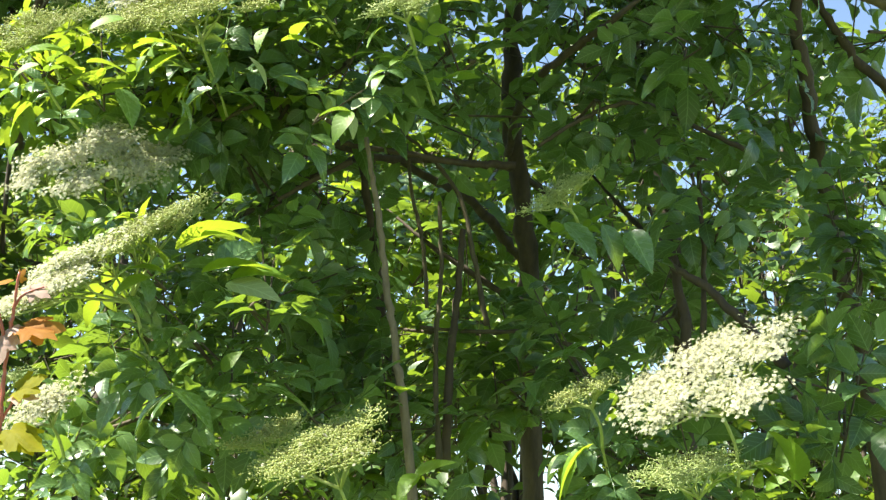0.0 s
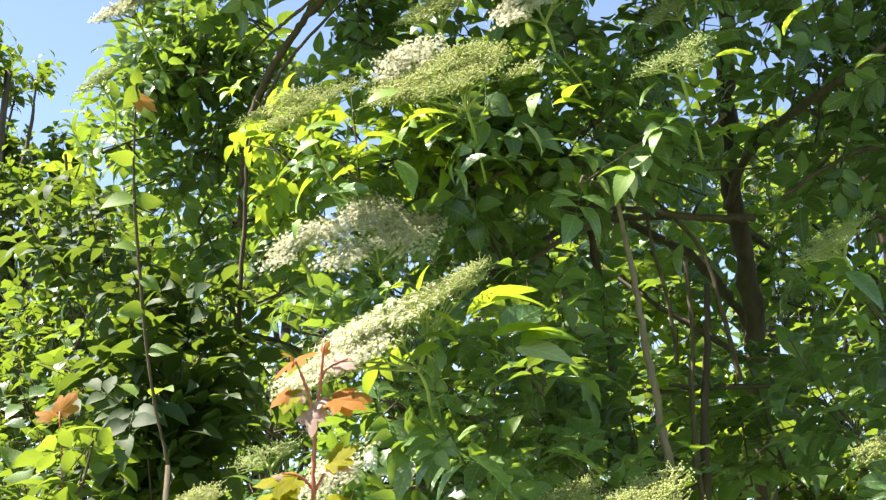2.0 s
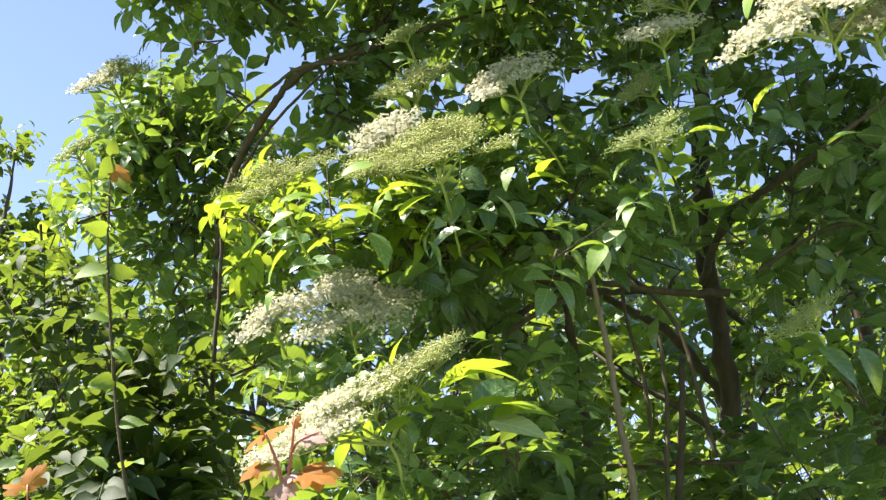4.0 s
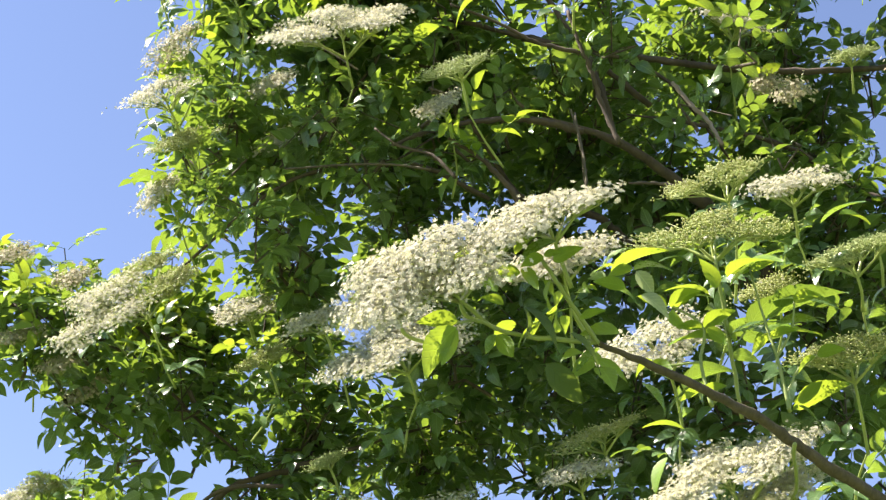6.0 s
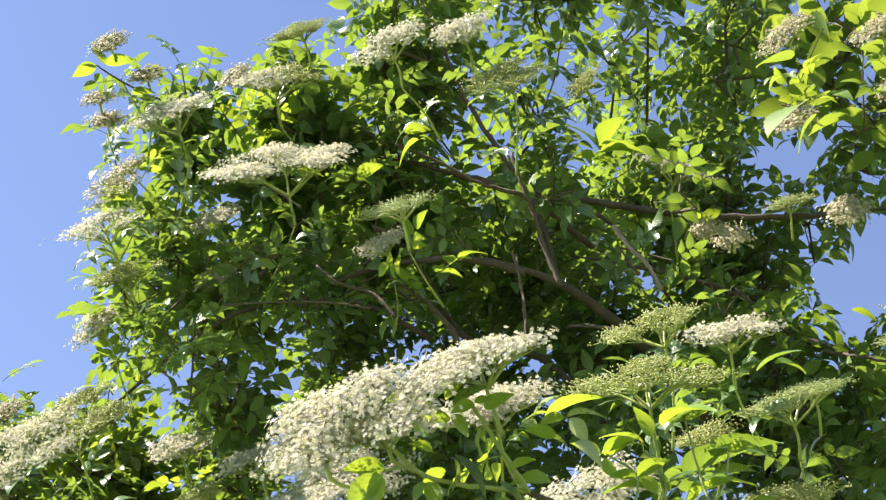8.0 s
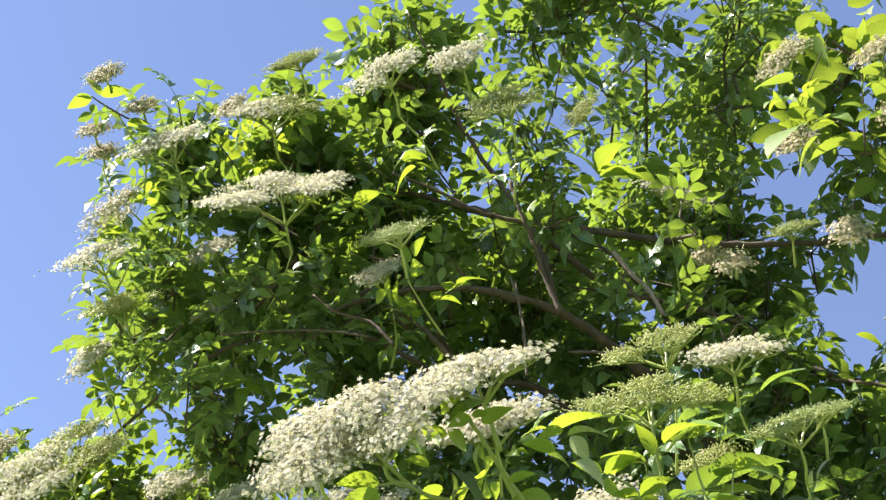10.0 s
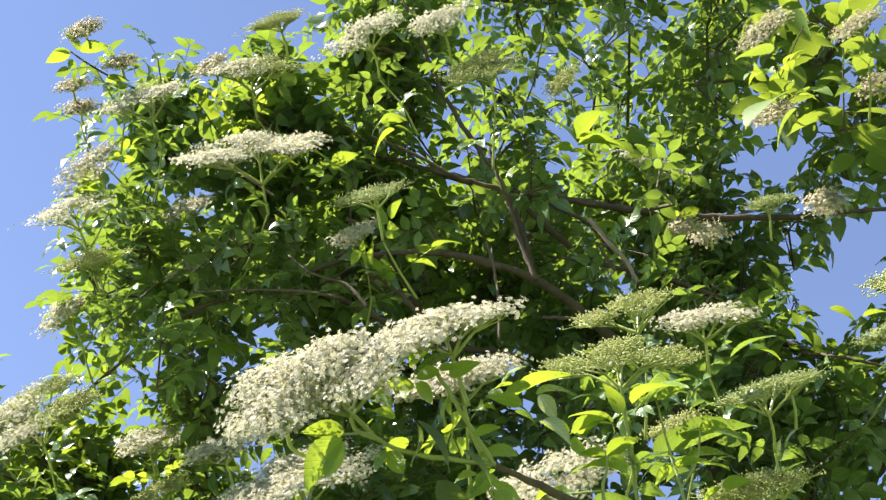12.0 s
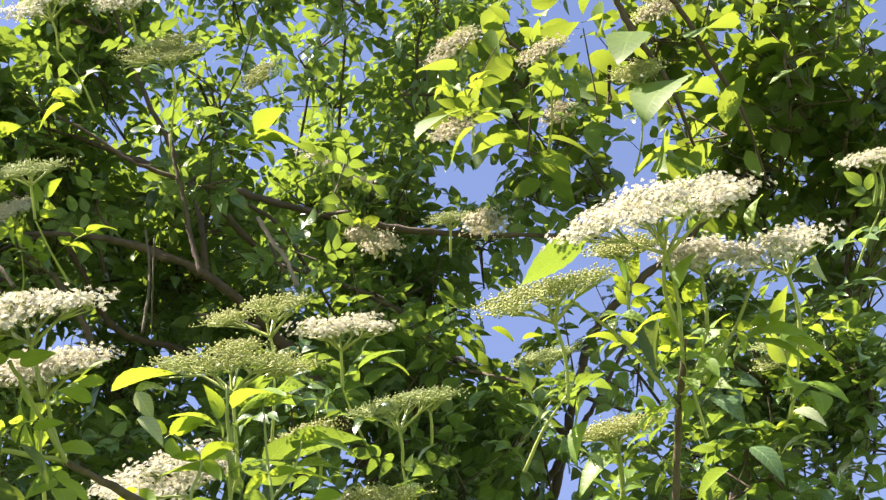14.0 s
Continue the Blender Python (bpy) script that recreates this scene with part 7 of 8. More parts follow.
leaf(sapling, (-0.498, 1.765, 1.843), (-0.025, -0.020, -0.018), (-0.10, -0.70, 0.70), 0.032, "lobed", 2)
leaf(sapling, (-0.507, 1.765, 1.823), (-0.050, -0.020, -0.023), (-0.10, -0.80, 0.50), 0.051, "lobed", 3)
leaf(sapling, (-0.504, 1.765, 1.825), (-0.019, -0.020, -0.018), (0.00, -0.60, 0.80), 0.028, "lobed", 4)
leaf(sapling, (-0.508, 1.765, 1.841), (-0.015, -0.010, 0.008), (0.00, -0.70, 0.70), 0.016, "blush", 5)
leaf(sapling, (-0.463, 1.765, 1.819), (0.045, -0.020, -0.015), (0.10, -0.70, 0.70), 0.044, "lobed", 6)
leaf(sapling, (-0.464, 1.765, 1.819), (0.033, -0.020, -0.023), (0.10, -0.80, 0.50), 0.039, "lobed", 7)


# ---- tall thin stem ----
tall_stem = plant("tall_sapling", "tall thin dark sapling stem with a few broad leaves", "sapling")
limb(tall_stem, ((-0.849, 2.285, -0.020), (-0.849, 2.285, 1.935)), (0.008, 0.005), "stem", TWIG, 7)
limb(tall_stem, ((-0.849, 2.285, 1.935), (-0.873, 2.255, 2.051), (-0.887, 2.201, 2.233), (-0.888, 2.161, 2.346), (-0.872, 2.103, 2.497)), (0.0029, 0.0026, 0.0016), "stem", TWIG, 7)
leaf(tall_stem, (-0.874, 2.110, 2.481), (-0.020, -0.007, -0.057), (0.725, -0.391, 0.401), 0.042, "broad leaflet", 0)
leaf(tall_stem, (-0.874, 2.117, 2.466), (0.043, 0.005, -0.024), (0.516, -0.706, 0.358), 0.034, "russet", 1)
leaf(tall_stem, (-0.880, 2.132, 2.426), (-0.020, -0.035, 0.005), (0.310, -0.104, 0.425), 0.028, "broad leaflet", 2)
leaf(tall_stem, (-0.878, 2.123, 2.450), (0.053, 0.011, -0.026), (0.789, -0.595, 0.403), 0.042, "broad leaflet", 3)
leaf(tall_stem, (-0.884, 2.150, 2.379), (-0.043, -0.042, -0.004), (-0.161, -0.440, -0.139), 0.042, "broad leaflet", 4)
leaf(tall_stem, (-0.888, 2.170, 2.322), (-0.059, -0.042, -0.025), (0.439, -0.358, 0.479), 0.054, "broad leaflet", 5)
leaf(tall_stem, (-0.887, 2.171, 2.323), (0.061, 0.008, -0.014), (0.004, -0.677, -0.291), 0.044, "broad leaflet", 6)
leaf(tall_stem, (-0.889, 2.195, 2.249), (-0.039, -0.042, 0.007), (0.087, -0.556, 0.401), 0.040, "broad leaflet", 7)
leaf(tall_stem, (-0.886, 2.197, 2.250), (0.051, -0.011, 0.030), (0.173, -0.288, 0.487), 0.042, "elder leaflet", 0)
leaf(tall_stem, (-0.885, 2.210, 2.209), (0.045, 0.004, -0.027), (0.263, -0.575, 0.143), 0.037, "broad leaflet", 1)
leaf(tall_stem, (-0.882, 2.223, 2.167), (-0.042, -0.034, -0.025), (0.217, -1.122, -0.272), 0.042, "broad leaflet", 2)
leaf(tall_stem, (-0.878, 2.241, 2.101), (0.061, 0.001, 0.007), (0.169, -0.404, 0.165), 0.043, "broad leaflet", 3)
leaf(tall_stem, (-0.874, 2.110, 2.481), (0.015, -0.032, 0.031), (0.353, -1.034, 0.309), 0.033, "broad leaflet", 4)
background_tree((-3.630, 6.986, 4.371), (0.36, 0.40, 0.32), 420)
background_tree((-3.709, 6.752, 4.794), (0.22, 0.40, 0.20), 160)
background_tree((-3.959, 6.865, 4.210), (0.40, 0.40, 0.36), 300)
background_tree((-3.465, 6.584, 3.767), (0.45, 0.40, 0.41), 420)
background_tree((-3.241, 6.729, 3.677), (0.42, 0.40, 0.38), 420)
background_tree((-3.647, 6.552, 3.550), (0.50, 0.40, 0.45), 420)
background_tree((-2.980, 6.880, 3.584), (0.40, 0.40, 0.36), 320)

# ---- the shrub's lower leaves ----
foliage(elder, (-0.50, 2.50, 1.50), (0.30, 0.25, 0.28), 73, ELDER_SHAPES, ELDER)
foliage(elder, (0.00, 2.60, 1.40), (0.30, 0.25, 0.28), 73, ELDER_SHAPES, ELDER)
foliage(elder, (0.50, 2.50, 1.50), (0.30, 0.25, 0.28), 73, ELDER_SHAPES, ELDER)
foliage(elder, (-0.30, 2.50, 0.90), (0.30, 0.25, 0.28), 73, ELDER_SHAPES, ELDER)
foliage(elder, (0.30, 2.60, 0.80), (0.30, 0.25, 0.28), 73, ELDER_SHAPES, ELDER)
foliage(elder, (0.00, 2.40, 0.45), (0.30, 0.25, 0.28), 73, ELDER_SHAPES, ELDER)

# ---- leafy masses of the lower shrub ----
foliage(elder, (-1.082, 2.750, 2.775), (0.107, 0.150, 0.096), 24, ELDER_SHAPES, ELDER, size=0.60)
foliage(elder, (-0.932, 2.750, 2.806), (0.106, 0.150, 0.082), 24, ELDER_SHAPES, ELDER, size=0.60)
foliage(elder, (-0.783, 2.650, 2.635), (0.087, 0.150, 0.077), 20, ELDER_SHAPES, ELDER, size=0.60)
foliage(elder, (-0.956, 2.700, 2.627), (0.102, 0.150, 0.068), 22, ELDER_SHAPES, ELDER, size=0.60)
foliage(elder, (-1.075, 2.700, 2.560), (0.091, 0.150, 0.080), 20, ELDER_SHAPES, ELDER, size=0.62)
foliage(elder, (-0.789, 2.600, 2.480), (0.074, 0.150, 0.074), 16, ELDER_SHAPES, YOUNG, size=0.55)
foliage(elder, (-1.078, 2.900, 2.512), (0.133, 0.150, 0.085), 26, ELDER_SHAPES, ELDER, size=0.62)
foliage(elder, (-1.172, 2.900, 2.368), (0.097, 0.150, 0.097), 20, ELDER_SHAPES, YOUNG, size=0.60)
foliage(elder, (-0.456, 2.100, 1.891), (0.053, 0.150, 0.034), 14, ELDER_SHAPES, ELDER, size=0.70)
foliage(elder, (-0.344, 2.100, 1.906), (0.060, 0.150, 0.037), 16, ELDER_SHAPES, ELDER, size=0.70)
foliage(elder, (-0.223, 2.150, 1.906), (0.061, 0.150, 0.038), 14, ELDER_SHAPES, ELDER, size=0.70)
foliage(elder, (-0.258, 2.050, 2.052), (0.051, 0.150, 0.029), 9, ELDER_SHAPES, ELDER, size=0.63)
foliage(elder, (-0.340, 2.150, 1.998), (0.070, 0.150, 0.035), 14, ELDER_SHAPES, ELDER, size=0.63)
foliage(elder, (-0.443, 2.150, 1.999), (0.063, 0.150, 0.039), 12, ELDER_SHAPES, ELDER, size=0.59)
foliage(elder, (-0.524, 2.100, 2.377), (0.069, 0.070, 0.023), 8, ELDER_SHAPES, YOUNG, size=0.70)
foliage(elder, (-0.414, 2.120, 2.390), (0.069, 0.070, 0.024), 8, ELDER_SHAPES, YOUNG, size=0.72)
foliage(elder, (-0.307, 2.120, 2.395), (0.061, 0.070, 0.023), 8, ELDER_SHAPES, YOUNG, size=0.70)
foliage(elder, (-0.207, 2.170, 2.408), (0.062, 0.070, 0.027), 9, ELDER_SHAPES, ELDER, size=0.59)
foliage(elder, (-0.447, 2.170, 2.341), (0.070, 0.070, 0.028), 14, ELDER_SHAPES, ELDER, size=0.63)
foliage(elder, (-0.322, 2.170, 2.355), (0.069, 0.070, 0.031), 14, ELDER_SHAPES, ELDER, size=0.63)
foliage(elder, (-0.167, 2.000, 2.265), (0.037, 0.150, 0.029), 7, ELDER_SHAPES, ELDER, size=0.59)
foliage(elder, (0.269, 2.200, 2.495), (0.060, 0.150, 0.069), 12, ELDER_SHAPES, ELDER, size=0.74)
foliage(elder, (0.357, 2.350, 2.383), (0.063, 0.150, 0.072), 14, ELDER_SHAPES, ELDER, size=0.70)
foliage(elder, (0.339, 2.400, 2.263), (0.054, 0.150, 0.054), 9, ELDER_SHAPES, ELDER, size=0.70)

# ---- broad leaves at the crown of the pale shrub ----
leaf(viburnum, (0.378, 1.620, 3.241), (-0.061, -0.030, -0.037), (0.20, -0.30, 1.00), 0.078, "broad leaflet", 0)
leaf(viburnum, (0.387, 1.670, 3.390), (0.049, 0.030, -0.018), (-0.20, -0.50, 0.90), 0.060, "broad leaflet", 1)
leaf(viburnum, (0.441, 1.720, 3.430), (0.040, -0.030, -0.066), (0.00, 0.30, 1.00), 0.083, "broad leaflet", 2)
leaf(viburnum, (0.460, 1.770, 3.538), (0.046, 0.030, 0.006), (-0.30, -0.20, 1.00), 0.056, "broad leaflet", 3)
leaf(viburnum, (0.440, 1.620, 3.257), (0.024, -0.030, -0.045), (0.20, -0.30, 1.00), 0.059, "broad leaflet", 4)
leaf(viburnum, (0.500, 1.670, 3.316), (0.063, 0.030, 0.003), (-0.20, -0.50, 0.90), 0.069, "broad leaflet", 5)
leaf(viburnum, (0.569, 1.720, 3.343), (0.023, -0.030, -0.068), (0.00, 0.30, 1.00), 0.078, "broad leaflet", 6)
leaf(viburnum, (0.446, 1.770, 3.387), (-0.018, 0.030, -0.055), (-0.30, -0.20, 1.00), 0.065, "broad leaflet", 7)
leaf(viburnum, (0.376, 1.620, 3.147), (-0.066, -0.030, -0.080), (0.20, -0.30, 1.00), 0.108, "broad leaflet", 0)
leaf(viburnum, (0.409, 1.670, 3.176), (-0.038, 0.030, -0.042), (-0.20, -0.50, 0.90), 0.064, "broad leaflet", 1)
leaf(viburnum, (0.630, 1.720, 3.526), (0.017, -0.030, -0.089), (0.00, 0.30, 1.00), 0.096, "broad leaflet", 2)
leaf(viburnum, (0.622, 1.770, 3.406), (0.065, 0.030, -0.022), (-0.30, -0.20, 1.00), 0.075, "broad leaflet", 3)
leaf(viburnum, (0.709, 1.620, 3.256), (-0.083, -0.030, -0.115), (0.20, -0.30, 1.00), 0.145, "broad leaflet", 4)
leaf(viburnum, (0.717, 1.670, 3.282), (0.088, 0.030, 0.057), (-0.20, -0.50, 0.90), 0.109, "broad leaflet", 5)
leaf(viburnum, (0.718, 1.720, 3.230), (-0.053, -0.030, -0.091), (0.00, 0.30, 1.00), 0.110, "broad leaflet", 6)
leaf(viburnum, (0.636, 1.770, 3.486), (0.060, 0.030, -0.011), (-0.30, -0.20, 1.00), 0.068, "broad leaflet", 7)
leaf(viburnum, (0.655, 1.620, 3.360), (-0.041, -0.030, -0.103), (0.20, -0.30, 1.00), 0.115, "broad leaflet", 0)
leaf(viburnum, (0.776, 1.670, 3.423), (0.095, 0.030, 0.100), (-0.20, -0.50, 0.90), 0.141, "broad leaflet", 1)
leaf(viburnum, (0.532, 1.720, 3.535), (0.040, -0.030, -0.011), (0.00, 0.30, 1.00), 0.051, "broad leaflet", 2)
leaf(viburnum, (0.530, 1.770, 3.524), (0.063, 0.030, -0.008), (-0.30, -0.20, 1.00), 0.070, "broad leaflet", 3)
leaf(viburnum, (0.692, 1.620, 3.077), (0.009, -0.030, -0.041), (0.20, -0.30, 1.00), 0.051, "broad leaflet", 4)
leaf(viburnum, (0.504, 1.670, 3.122), (0.048, 0.030, 0.012), (-0.20, -0.50, 0.90), 0.058, "broad leaflet", 5)

# ---- leafy masses of the side branches ----
foliage(elder, (-1.141, 2.200, 3.173), (0.044, 0.120, 0.049), 14, ELDER_SHAPES, YOUNG, size=0.48)
foliage(elder, (-1.097, 2.200, 3.033), (0.053, 0.120, 0.053), 18, ELDER_SHAPES, ELDER, size=0.50)
foliage(elder, (-1.003, 2.200, 3.037), (0.062, 0.120, 0.047), 18, ELDER_SHAPES, ELDER, size=0.52)
foliage(elder, (-0.999, 2.200, 2.931), (0.051, 0.120, 0.036), 12, ELDER_SHAPES, ELDER, size=0.50)
foliage(elder, (-0.901, 2.200, 2.969), (0.071, 0.120, 0.050), 22, ELDER_SHAPES, ELDER, size=0.52)
foliage(elder, (-0.819, 2.200, 2.860), (0.054, 0.120, 0.059), 20, ELDER_SHAPES, ELDER, size=0.52)
foliage(elder, (-0.886, 2.200, 2.844), (0.044, 0.120, 0.039), 12, ELDER_SHAPES, ELDER, size=0.50)
foliage(elder, (-0.780, 2.250, 3.026), (0.072, 0.120, 0.051), 20, ELDER_SHAPES, YOUNG, size=0.50)
foliage(elder, (-0.797, 2.250, 2.777), (0.049, 0.120, 0.029), 10, ELDER_SHAPES, ELDER, size=0.52)
foliage(elder, (-0.728, 2.250, 2.905), (0.059, 0.120, 0.050), 18, ELDER_SHAPES, ELDER, size=0.52)
foliage(elder, (-0.704, 2.100, 3.135), (0.040, 0.120, 0.030), 8, ELDER_SHAPES, ELDER, size=0.50)
foliage(elder, (-0.664, 2.200, 3.188), (0.052, 0.120, 0.041), 14, ELDER_SHAPES, ELDER, size=0.50)
foliage(elder, (-1.017, 2.600, 2.826), (0.079, 0.120, 0.051), 16, ELDER_SHAPES, ELDER, size=0.60)
foliage(elder, (-1.088, 2.600, 2.758), (0.068, 0.120, 0.051), 14, ELDER_SHAPES, ELDER, size=0.60)
foliage(elder, (-0.950, 2.600, 2.739), (0.078, 0.120, 0.067), 18, ELDER_SHAPES, ELDER, size=0.60)
foliage(elder, (-0.835, 2.500, 2.792), (0.053, 0.120, 0.043), 12, ELDER_SHAPES, ELDER, size=0.60)
foliage(elder, (-1.105, 2.600, 2.631), (0.078, 0.120, 0.067), 16, ELDER_SHAPES, ELDER, size=0.60)
foliage(elder, (-1.286, 2.800, 2.667), (0.073, 0.120, 0.061), 14, ELDER_SHAPES, YOUNG, size=0.60)
# two clumps with shade put into their leaf colour
foliage(elder, (-1.170, 2.600, 2.380), (0.120, 0.200, 0.120), 50, ELDER_SHAPES, SHADED_ELDER, size=0.65)
foliage(elder, (-1.000, 2.560, 2.250), (0.100, 0.180, 0.100), 36, ELDER_SHAPES, SHADED_ELDER, size=0.65)
foliage(elder, (0.446, 2.100, 1.925), (0.082, 0.120, 0.045), 16, ELDER_SHAPES, ELDER, size=0.78)
foliage(elder, (0.303, 2.100, 1.815), (0.073, 0.120, 0.029), 14, ELDER_SHAPES, ELDER, size=0.74)
foliage(elder, (0.566, 2.500, 2.186), (0.066, 0.120, 0.056), 14, ELDER_SHAPES, ELDER, size=0.70)
foliage(elder, (-0.644, 1.950, 3.122), (0.064, 0.120, 0.055), 26, ELDER_SHAPES, ELDER, size=0.50)
foliage(elder, (-0.587, 1.950, 3.227), (0.066, 0.120, 0.056), 26, ELDER_SHAPES, ELDER, size=0.50)
foliage(elder, (-0.524, 2.000, 3.157), (0.074, 0.120, 0.056), 30, ELDER_SHAPES, ELDER, size=0.50)
leaf(elder, (0.334, 1.900, 1.816), (0.062, 0.000, -0.027), (-0.20, -0.20, 1.00), 0.067, "young leaflet", 1)
leaf(elder, (0.349, 1.900, 1.854), (0.037, 0.000, -0.054), (0.60, 0.00, 0.80), 0.065, "young leaflet", 2)
leaf(elder, (0.372, 1.900, 1.850), (0.009, 0.000, -0.037), (0.60, 0.00, 0.80), 0.038, "young leaflet", 4)
leaf(elder, (0.156, 1.900, 1.835), (-0.050, 0.000, -0.052), (-0.30, -0.20, 1.00), 0.072, "young leaflet", 3)
leaf(elder, (0.124, 1.900, 1.847), (0.032, 0.000, -0.021), (-0.20, -0.40, 1.00), 0.038, "elder leaflet", 5)
leaf(elder, (0.143, 1.900, 1.831), (-0.016, 0.000, -0.029), (-0.30, -0.50, 1.00), 0.033, "young leaflet", 6)
foliage(elder, (-0.253, 2.200, 2.897), (0.101, 0.120, 0.055), 34, ELDER_SHAPES, ELDER, size=0.55)
foliage(elder, (-0.092, 2.200, 2.889), (0.091, 0.120, 0.054), 34, ELDER_SHAPES, ELDER, size=0.55)
foliage(elder, (-0.499, 1.850, 2.934), (0.049, 0.120, 0.041), 20, ELDER_SHAPES, ELDER, size=0.50)
foliage(elder, (0.045, 2.300, 3.104), (0.079, 0.120, 0.059), 24, ELDER_SHAPES, ELDER, size=0.55)
foliage(thicket, (1.129, 2.050, 3.784), (0.129, 0.200, 0.129), 90, BROAD_SHAPES, WOODS, size=0.60)
foliage(thicket, (1.146, 1.950, 3.401), (0.062, 0.150, 0.145), 80, BROAD_SHAPES, WOODS, size=0.60)
foliage(elder, (0.999, 1.900, 2.968), (0.062, 0.120, 0.106), 50, ELDER_SHAPES, ELDER, size=0.55)
foliage(thicket, (1.304, 2.050, 3.966), (0.113, 0.200, 0.088), 60, BROAD_SHAPES, WOODS, size=0.60)
foliage(elder, (0.810, 1.900, 2.771), (0.097, 0.120, 0.049), 40, ELDER_SHAPES, ELDER, size=0.55)
# dark hollow low on the left: its shade is painted in the leaf colour
foliage(elder, (-0.927, 2.500, 2.045), (0.108, 0.120, 0.088), 60, ELDER_SHAPES, SHADED_ELDER, size=0.90)
foliage(elder, (-0.999, 2.500, 1.941), (0.118, 0.120, 0.059), 44, ELDER_SHAPES, SHADED_ELDER, size=0.90)
foliage(elder, (-0.882, 2.550, 2.152), (0.080, 0.120, 0.050), 26, ELDER_SHAPES, SHADED_ELDER, size=0.85)
foliage(elder, (-1.002, 2.300, 1.949), (0.091, 0.080, 0.045), 14, ELDER_SHAPES, BROAD, size=0.66)
small_sapling = plant("sapling", "small sapling with thin red stem and yellow-green leaves in shade", "sapling")
leaf(small_sapling, (-1.041, 2.300, 2.023), (0.022, 0.000, 0.034), (0.20, -0.80, 0.50), 0.040, "russet", 1)
leaf(small_sapling, (-1.052, 2.300, 2.014), (-0.026, -0.000, 0.017), (0.20, -0.70, 0.60), 0.031, "russet", 2)
leaf(small_sapling, (-1.043, 2.300, 2.004), (-0.054, 0.000, -0.003), (0.00, -0.30, 1.00), 0.054, "broad leaflet", 3)
leaf(small_sapling, (-1.030, 2.300, 1.988), (0.062, 0.000, 0.013), (0.00, -0.30, 1.00), 0.063, "broad leaflet", 4)
leaf(small_sapling, (-1.030, 2.300, 1.981), (-0.054, 0.000, -0.021), (0.00, -0.40, 1.00), 0.058, "broad leaflet", 5)
limb(small_sapling, ((-1.000, 2.320, -0.020), (-1.010, 2.300, 0.900), (-1.020, 2.300, 1.887), (-1.040, 2.300, 2.023)), (0.004, 0.003, 0.002, 0.0014), "stem", REDSTALK, 7)

# ---- front leaves of the crown ----
foliage(elder, (-0.295, 1.880, 3.131), (0.061, 0.080, 0.042), 8, ELDER_SHAPES, ELDER, size=0.43)
foliage(elder, (-0.207, 1.880, 3.080), (0.060, 0.080, 0.041), 8, ELDER_SHAPES, ELDER, size=0.43)
foliage(elder, (-0.139, 1.880, 3.192), (0.062, 0.080, 0.042), 8, ELDER_SHAPES, ELDER, size=0.43)
foliage(elder, (-0.229, 1.880, 3.235), (0.063, 0.080, 0.043), 8, ELDER_SHAPES, ELDER, size=0.43)
foliage(elder, (0.031, 1.880, 3.254), (0.063, 0.080, 0.043), 18, ELDER_SHAPES, ELDER, size=0.43)
foliage(elder, (0.153, 1.880, 3.124), (0.060, 0.080, 0.041), 6, ELDER_SHAPES, ELDER, size=0.43)
foliage(elder, (0.224, 1.880, 3.227), (0.063, 0.080, 0.043), 6, ELDER_SHAPES, ELDER, size=0.43)
foliage(elder, (-0.360, 1.880, 3.067), (0.060, 0.080, 0.041), 22, ELDER_SHAPES, ELDER, size=0.43)
foliage(elder, (-0.436, 1.880, 3.141), (0.062, 0.080, 0.042), 20, ELDER_SHAPES, ELDER, size=0.43)
foliage(elder, (0.281, 1.880, 3.070), (0.060, 0.080, 0.041), 6, ELDER_SHAPES, ELDER, size=0.43)
leaf(elder, (0.100, 1.720, 3.176), (-0.043, 0.000, 0.063), (-0.20, -0.30, 1.00), 0.077, "young leaflet", 0)
leaf(elder, (0.097, 1.720, 3.182), (0.036, 0.000, 0.063), (0.00, 0.20, 1.00), 0.073, "young leaflet", 1)
leaf(elder, (0.103, 1.720, 3.188), (0.048, 0.000, -0.012), (0.20, -0.50, 0.90), 0.050, "young leaflet", 2)
leaf(elder, (0.100, 1.720, 3.170), (0.069, 0.000, 0.011), (-0.20, -0.30, 1.00), 0.070, "young leaflet", 3)
leaf(elder, (0.094, 1.720, 3.165), (-0.032, 0.000, 0.008), (0.00, 0.20, 1.00), 0.033, "young leaflet", 4)
leaf(elder, (0.088, 1.720, 3.157), (0.038, 0.000, -0.010), (0.20, -0.50, 0.90), 0.040, "young leaflet", 5)
leaf(elder, (-0.168, 1.720, 3.218), (-0.034, 0.000, -0.048), (-0.20, -0.30, 1.00), 0.059, "young leaflet", 6)
leaf(elder, (-0.190, 1.720, 3.236), (0.040, 0.000, 0.008), (0.00, 0.20, 1.00), 0.040, "young leaflet", 7)
leaf(elder, (-0.169, 1.720, 3.225), (0.027, 0.000, -0.014), (0.20, -0.50, 0.90), 0.031, "young leaflet", 0)
leaf(elder, (-0.262, 1.720, 3.151), (-0.031, 0.000, 0.036), (-0.20, -0.30, 1.00), 0.047, "young leaflet", 1)
leaf(elder, (-0.258, 1.720, 3.144), (0.033, 0.000, 0.029), (0.00, 0.20, 1.00), 0.044, "young leaflet", 2)
leaf(elder, (-0.261, 1.720, 3.139), (0.031, 0.000, -0.005), (0.20, -0.50, 0.90), 0.031, "young leaflet", 3)
leaf(elder, (-0.350, 1.720, 3.163), (0.041, 0.000, 0.003), (-0.20, -0.30, 1.00), 0.041, "young leaflet", 4)
leaf(elder, (-0.353, 1.720, 3.158), (-0.006, 0.000, 0.039), (0.00, 0.20, 1.00), 0.039, "young leaflet", 5)
